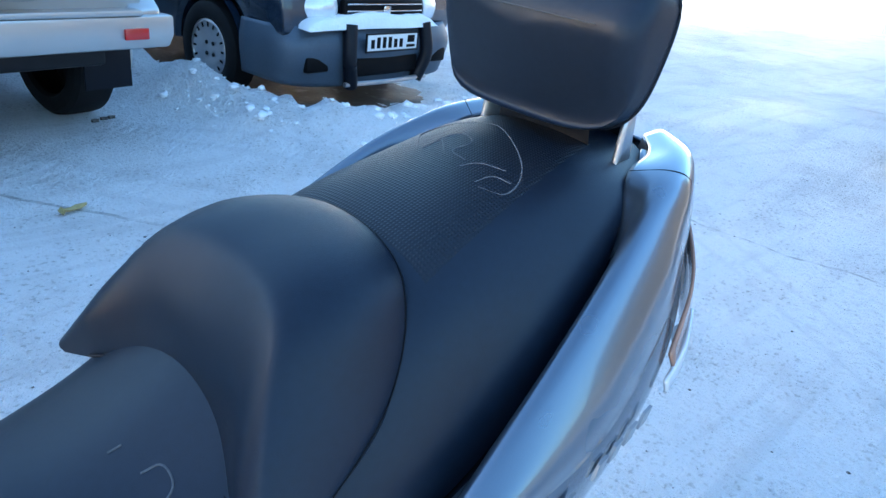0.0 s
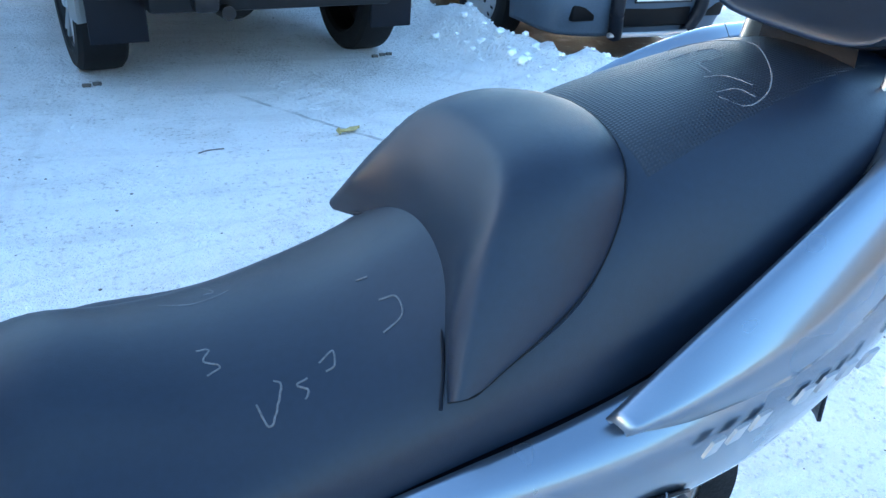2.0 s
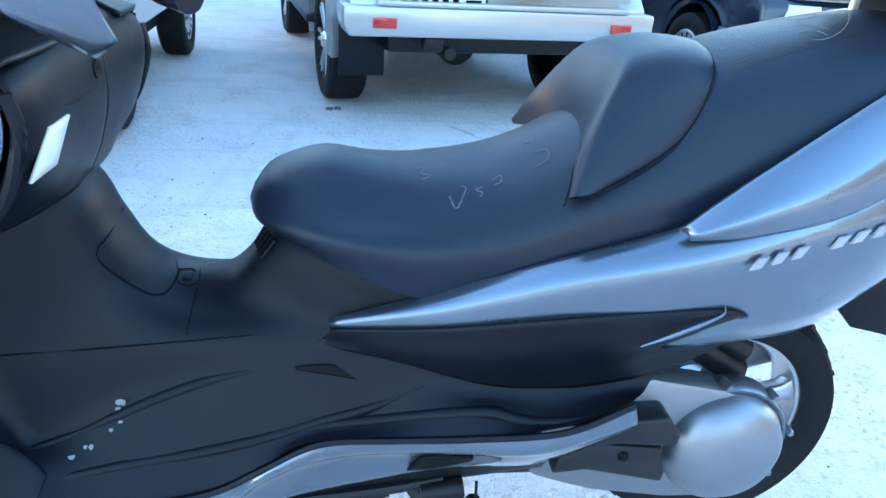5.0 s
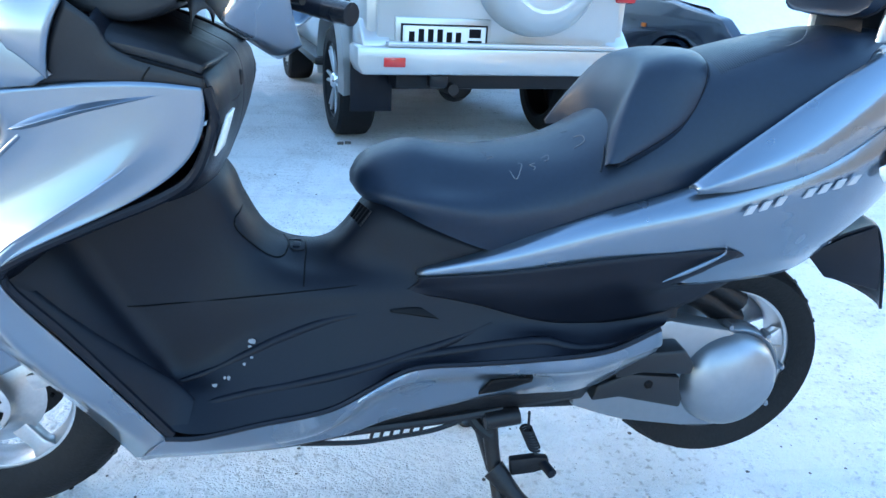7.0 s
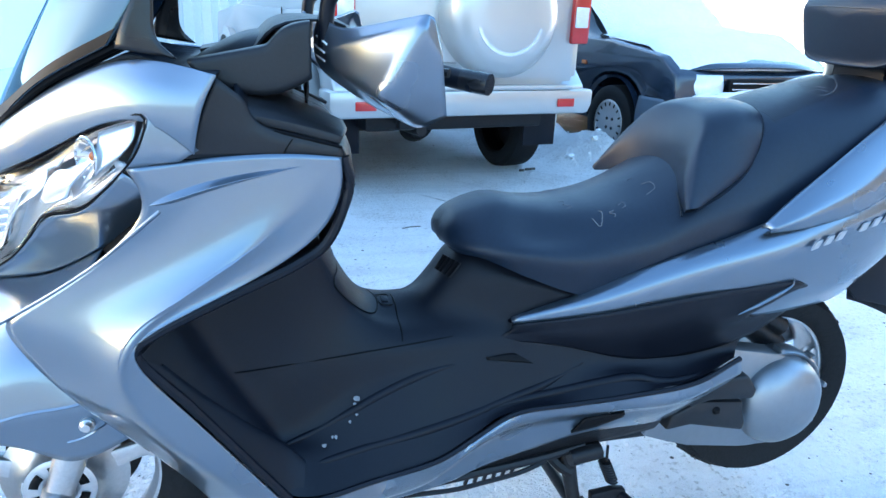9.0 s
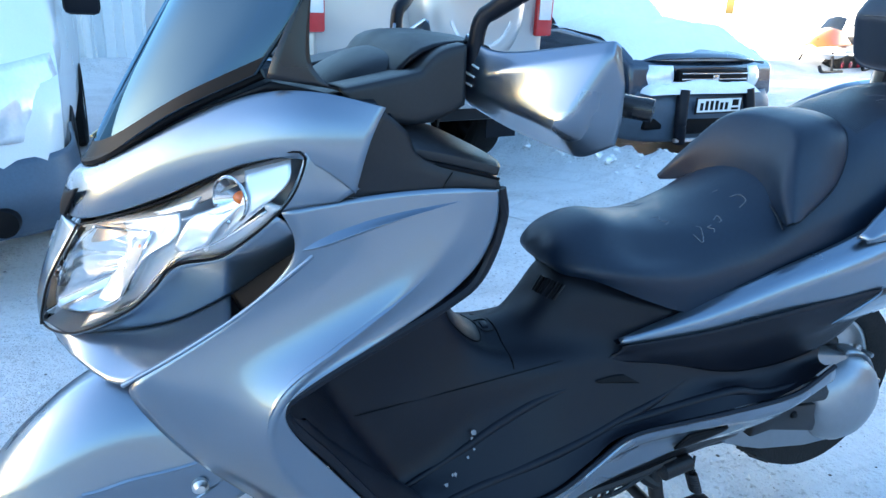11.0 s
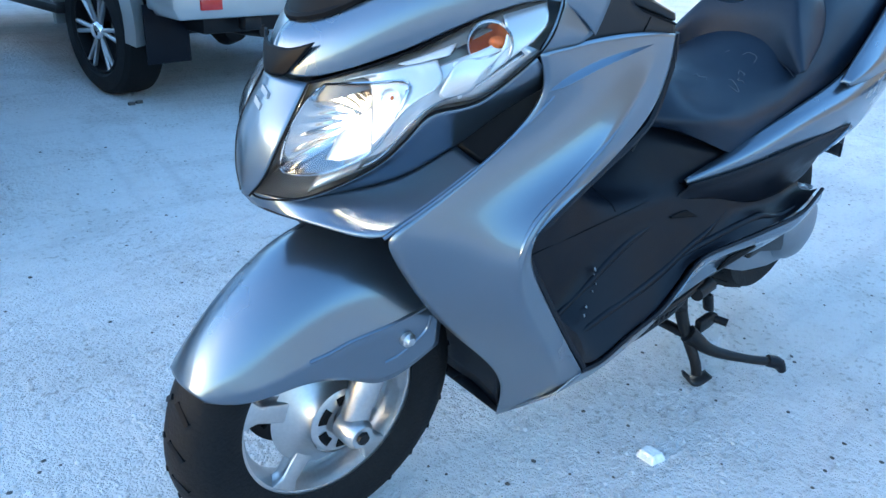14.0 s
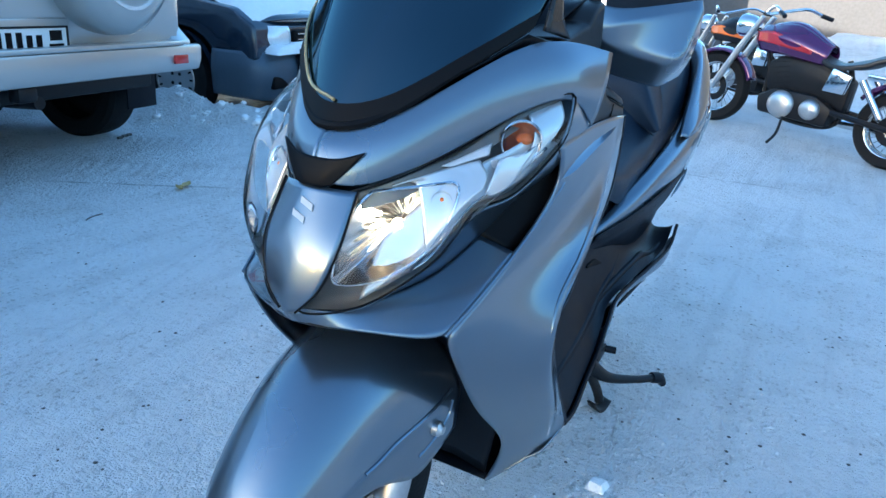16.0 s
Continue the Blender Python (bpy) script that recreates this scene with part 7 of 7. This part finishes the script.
    part("headlight", lathe([(0.0, -0.09), (0.09, -0.08), (0.105, -0.05), (0.09, 0.05), (0.03, 0.12), (0, 0.12)], (-0.66, 0, 0.92), 'x', 28), CHROME, e, "round chrome headlight")
    part("handlebar", tube([(-0.20, -0.40, 1.08), (-0.32, -0.30, 1.12), (-0.48, -0.1, 1.06), (-0.50, 0, 1.05), (-0.48, 0.1, 1.06), (-0.32, 0.30, 1.12), (-0.20, 0.40, 1.08)], 0.014, 8, 40), CHROME, e)
    part("grip", tube([(-0.22, -0.385, 1.085), (-0.14, -0.46, 1.06)], 0.019, 8), PLASTIC, e, mirror=True)
    part("kickstand", tube([(-0.05, -0.14, 0.24), (0.0, -0.28, 0.10), (-0.02, -0.36, 0.012)], 0.012, 8, 10), STEEL, e)
    part("frame_tube", tube([(-0.50, 0, 0.92), (-0.36, 0, 0.60), (-0.28, 0, 0.24), (0.30, 0, 0.22), (0.38, 0, 0.55), (0.30, 0, 0.78)], 0.022, 8, 40), STEEL, e)
    part("side_bag", box((0.70, -0.16, 0.70), (0.34, 0.02, 0.05), None, 0.01), CHROME, e)
    part("rear_indicator", box((0.90, -0.16, 0.60), (0.08, 0.05, 0.05), None, 0.02), AMBER, e, mirror=True)
    return e


cruiser(pose(5.50, -0.35, 0.095, 0, 4.3, 248), "purple and red cruiser motorcycle with chrome engine, on its stand", PURPLE, RED_PAINT)
cruiser(pose(7.55, 0.35, 0.11, 0, 0, 236), "black and orange motorcycle standing behind the cruiser", STEEL, AMBER)


# snowmobiles by the fence
def snowmobile(m, label, a, b):
    e = thing("snowmobile", m, label, "snowmobile", "snowmobiles by the fence")
    part("hull", loft([full([(-1.3, -0.15, 0.55), (-1.3, 0, 0.6)]), full([(-0.9, -0.42, 0.60), (-0.9, 0, 0.82)]), full([(-0.3, -0.42, 0.62), (-0.3, 0, 1.0)]), full([(0.1, -0.32, 0.55), (0.1, 0, 0.8)])], 20, 20), a, e, "painted hull", thick=0.01)
    part("nose_panel", loft([full([(-1.32, -0.2, 0.42), (-1.36, 0, 0.45)]), full([(-0.7, -0.45, 0.40), (-0.7, -0.3, 0.30)] + [(-0.7, 0, 0.28)]), full([(0.0, -0.36, 0.40), (0.0, 0, 0.3)])], 20, 12), b, e, thick=0.01)
    part("saddle", box((0.65, 0, 0.70), (1.1, 0.34, 0.2), None, 0.07), LEATHER, e)
    part("tunnel", box((0.75, 0, 0.50), (1.5, 0.4, 0.18), None, 0.03), b, e)
    part("track", slab([(-0.35, 0.12), (-0.2, 0.02), (1.2, 0.02), (1.42, 0.16), (1.3, 0.32), (0.0, 0.36)], -0.19, 0.19, 'y', 0.05), RUBBER, e, "black rubber track")
    for x in (0.0, 0.4, 0.8, 1.2):
        part("track_wheel", lathe([(0.02, -0.205), (0.07, -0.205), (0.08, -0.195), (0.08, -0.19)], (x, 0, 0.14), 'y', 16), RED_PAINT, e)
    part("ski", tube([(-1.55, -0.45, 0.16), (-1.35, -0.45, 0.03), (-0.5, -0.45, 0.02)], 0.04, 8, 16), STEEL, e, mirror=True)
    part("ski_leg", tube([(-0.95, -0.45, 0.05), (-0.85, -0.33, 0.45)], 0.03, 8), STEEL, e, mirror=True)
    part("windshield", loft([full([(-0.55, -0.28, 0.93), (-0.6, 0, 0.98)]), full([(-0.3, -0.22, 1.2), (-0.33, 0, 1.24)])], 14, 8), CAR_GLASS, e, thick=0.006)
    part("handlebar", tube([(-0.05, -0.35, 1.05), (-0.12, 0, 1.08), (-0.05, 0.35, 1.05)], 0.015, 8, 12), STEEL, e)


ORANGE = material("orange_paint", (0.75, 0.16, 0.03), 0.3, 0, 0.1, 4, 100, coat=0.5)
snowmobile(pose(14.6, 11.4, 0, 0, 0, 13), "orange and white snowmobile parked by the fence", ORANGE, WHITE_PAINT)
snowmobile(pose(16.8, 11.3, 0, 0, 0, 23), "red and black snowmobile parked by the fence", RED_PAINT, STEEL)
snowmobile(pose(24.1, 9.4, 0, 0, 0, 63), "dark snowmobile standing far off on the snow", STEEL, STEEL)

# ---- walls round the yard ----
def ribbed(name, a, b, h, mat, label, pitch=0.24, deep=0.03):
    a, b = Vector(a), Vector(b)
    d = (b - a)
    L = d.length
    d.normalize()
    nrm = V(-d.y, d.x, 0)
    n = int(L / pitch)
    bm = bmesh.new()
    top, bot = [], []
    for k in range(n):
        for f, o in ((0.0, 0), (0.42, 0), (0.5, deep), (0.92, deep)):
            p = a + d * (k + f) * pitch + nrm * o
            bot.append(V(p.x, p.y, -0.1))
            top.append(V(p.x, p.y, h))
    grid(bm, [bot, top])
    ob = part(name, bm, mat, None, smooth=False, thick=0.02)
    return tagged(ob, label, "fence", kind="structure")


ribbed("wall_north", (-30.3, 4.1, 0), (3.6, 9.95, 0), 3.1, FENCE, "pale profiled metal fence behind the yard")
for k in range(4):
    x = -10 + 4.3 * k
    tagged(part("fence_post", box((x, 9.33 + 0.173 * x - 0.08, 1.55), (0.07, 0.07, 3.3), None, 0.005), FENCE), "thin grey steel fence post", "post", "fence posts")


def building(name, x0, x1, y0, y1, h, label, mat=BRICKWALL):
    ob = part(name, box(((x0 + x1) / 2, (y0 + y1) / 2, h / 2 - 0.2), (x1 - x0, y1 - y0, h + 0.4), None, 0.03), mat, None, smooth=False)
    return tagged(ob, label, "building", kind="structure")


# added block, never in view: closes the low southern sky in reflections
building("wall_south", -60, 40, -40, -32, 5.0, "plain grey block added unseen far behind the camera")
# added dark block, never in view: shuts off the sky on this side
tagged(part("wall_far", box((30, -24, 6.3), (12, 40, 13.4), None, 0.03), DARKWALL, None, smooth=False), "tall dark block added unseen across the yard", "building", kind="structure")
building("wall_low", 26, 30, -4, 6.3, 4.0, "plain grey shed across the yard", SHEDWALL)


def snow_rise():
    """Snow ploughed up against the shed: a long slope with a bank on top."""
    def ease(v):
        v = max(0.0, min(1.0, v))
        return v * v * (3 - 2 * v)
    rows = []
    for i in range(61):
        x = 10.0 + 15.8 * i / 60
        row = []
        for j in range(61):
            y = -9.0 + 12.6 * j / 60
            z = 0.72 * ease((x - 10.5) / 11.5) * ease((3.5 - y) / 2.0) * ease((y + 9.0) / 1.5)
            z += 0.15 * ease((x - 20.3) / 0.5) * ease((-0.1 - y) / 0.35) * (1 + 0.35 * noise.noise((x * 0.6, y * 0.6, 4)))
            z += 0.05 * noise.noise((x * 0.9, y * 0.9, 8)) * min(1.0, z * 3) - 0.03
            row.append(V(x, y, z))
        rows.append(row)
    bm = bmesh.new()
    grid(bm, rows)
    return bm


tagged(part("snow_bank", snow_rise(), GROUND, None, smooth=True, angle=180), "long slope of ploughed snow against the shed", "snow bank", kind="stuff")
# added block, never in view: hides the lowest glow in the west
building("wall_west", -80, -64, -32, 4, 3.0, "plain grey block added unseen at the side of the yard")
# added wall: covers the yellow horizon, turned so that the sun whitens it
ribbed("wall_north_east", (6.0, 30.5, 0), (17.0, 17.5, 0), 4.5, WALL, "white metal wall added beyond the fence to cover the low sky", 0.3, 0.03)
ribbed("wall_east", (17.0, 17.5, 0), (21.4, 3.7, 0), 4.5, WALL, "white sunlit metal wall across the yard", 0.3, 0.03)
tagged(part("wall_seam", box((17.75, 15.1, 2.2), (0.05, 0.05, 4.6)), FENCE), "thin grey pole against the white wall", "pole")


# crumbs of snow and grit trodden into the yard
def scatter(name, count, seed, lo, hi, mat, label, category, flat=0.6, far=6.0):
    rnd = random.Random(seed)
    bm = bmesh.new()
    base = [V(math.cos(k * 1.257), math.sin(k * 1.257), 0) for k in range(5)] + [V(0.55 * math.cos(k * 1.257 + 0.6), 0.55 * math.sin(k * 1.257 + 0.6), 0.8) for k in range(5)] + [V(0.05, 0.03, 1)]
    verts, faces = [], []
    for k in range(count):
        x, y = rnd.uniform(-3.4, far), rnd.uniform(-2.2, far)
        if rnd.random() < 0.5:
            x, y = rnd.gauss(-0.2, 1.3), rnd.gauss(-0.2, 1.2)
        r = lo + (hi - lo) * rnd.random() ** 3
        a = rnd.uniform(0, 6.28)
        z = yard_height(x, y)
        n = len(verts)
        for q in base:
            px, py = q.x * math.cos(a) - q.y * math.sin(a), q.x * math.sin(a) + q.y * math.cos(a)
            verts.append((x + r * px * rnd.uniform(0.7, 1.3), y + r * py * rnd.uniform(0.7, 1.3), z + r * (q.z * flat * rnd.uniform(0.6, 1.3)) - (0.001 if q.z == 0 else 0)))
        for i in range(5):
            j = (i + 1) % 5
            faces += [(n + i, n + j, n + 5 + i), (n + j, n + 5 + j, n + 5 + i), (n + 5 + i, n + 5 + j, n + 10)]
    me = bpy.data.meshes.new(name)
    me.from_pydata(verts, [], faces)
    me.materials.append(mat)
    me.shade_smooth()
    bm.free()
    return tagged(new(name, me), label, category, kind="stuff")


scatter("snow_crumbs", 11000, 5, 0.0012, 0.0075, SNOW, "small crumbs of hard snow on the ground", "snow crumbs")
scatter("grit", 1900, 9, 0.002, 0.008, GRIT, "dark grit trodden into the snow", "grit", 0.35)
lump = part("snow_lump", snow_cap("lump", [(-0.028, -0.020), (0.028, 0.020)], lambda x, y: 0.0, 0.020, "", 7), SNOW, angle=180)
lump.location = (-0.10, -0.30, 0)
tagged(lump, "lump of hard snow lying beside the scooter", "snow lump")


# clods along the ploughed bank
def clods(name, count, seed, label):
    rnd = random.Random(seed)
    verts, faces = [], []
    b = bmesh.new()
    bmesh.ops.create_icosphere(b, subdivisions=2, radius=1)
    base = [v.co.copy() for v in b.verts]
    tris = [[v.index for v in f.verts] for f in b.faces]
    b.free()
    for k in range(count):
        k = rnd.randrange(len(BANK) - 1)
        f, spread = rnd.random(), rnd.gauss(-0.12, 0.16)
        x, y = BANK[k][0] + f * (BANK[k + 1][0] - BANK[k][0]) + spread * 0.6, BANK[k][1] + f * (BANK[k + 1][1] - BANK[k][1]) + spread * 0.8
        r = 0.008 + 0.034 * rnd.random() ** 3
        z = yard_height(x, y) - r * 0.15
        n = len(verts)
        for q in base:
            f = r * (1 + 0.75 * noise.noise(q * 1.9 + V(k * 3.1, 0, 0)))
            verts.append((x + q.x * f, y + q.y * f, z + q.z * f * 0.55))
        faces += [[n + i for i in t] for t in tris]
    me = bpy.data.meshes.new(name)
    me.from_pydata(verts, [], faces)
    me.materials.append(SNOW)
    me.shade_smooth()
    return tagged(new(name, me), label, "snow clods", kind="stuff")


clods("snow_clods", 180, 21, "loose clods of ploughed snow along the bank")


def leaf(name, x, y, size, turn, label):
    b = bmesh.new()
    rows = []
    for i in range(9):
        u = -1 + i / 4
        w = 0.38 * size * (1 - u * u) ** 0.7 * (1 + 0.25 * math.sin(5 * u))
        rows.append([V(u * size, w * k / 2, 0.006 + 0.012 * abs(k / 2) ** 1.5 + 0.008 * u * u) for k in (-2, -1, 0, 1, 2)])
    grid(b, rows)
    ob = part(name, b, LEAF, None, thick=0.0015)
    ob.matrix_world = pose(x, y, yard_height(x, y), 0, 0, turn)
    return tagged(ob, label, "leaf")


leaf("dry_leaf", 1.09, 2.47, 0.055, 20, "curled dry yellow leaf lying on the snow")
leaf("dry_leaf", 1.03, 2.45, 0.035, 80, "torn dry yellow leaf lying on the snow")


def litter(name, pts, r, mat, label, category):
    return tagged(part(name, tube([(x, y, yard_height(x, y) + r * 0.8) for x, y in pts], r, 6, 12), mat), label, category)


litter("twig", [(0.38, 2.34), (0.43, 2.365), (0.49, 2.37)], 0.003, GRIT, "thin dark twig on the snow", "twig")
for x, y in ((1.62, 3.70), (1.68, 3.73), (1.73, 3.745), (-0.06, 3.33), (-0.01, 3.35)):
    litter("dirt_clod", [(x - 0.02, y), (x, y + 0.006), (x + 0.018, y + 0.002)], 0.011, GRIT, "dark frozen clod of dirt by a car wheel", "dirt")
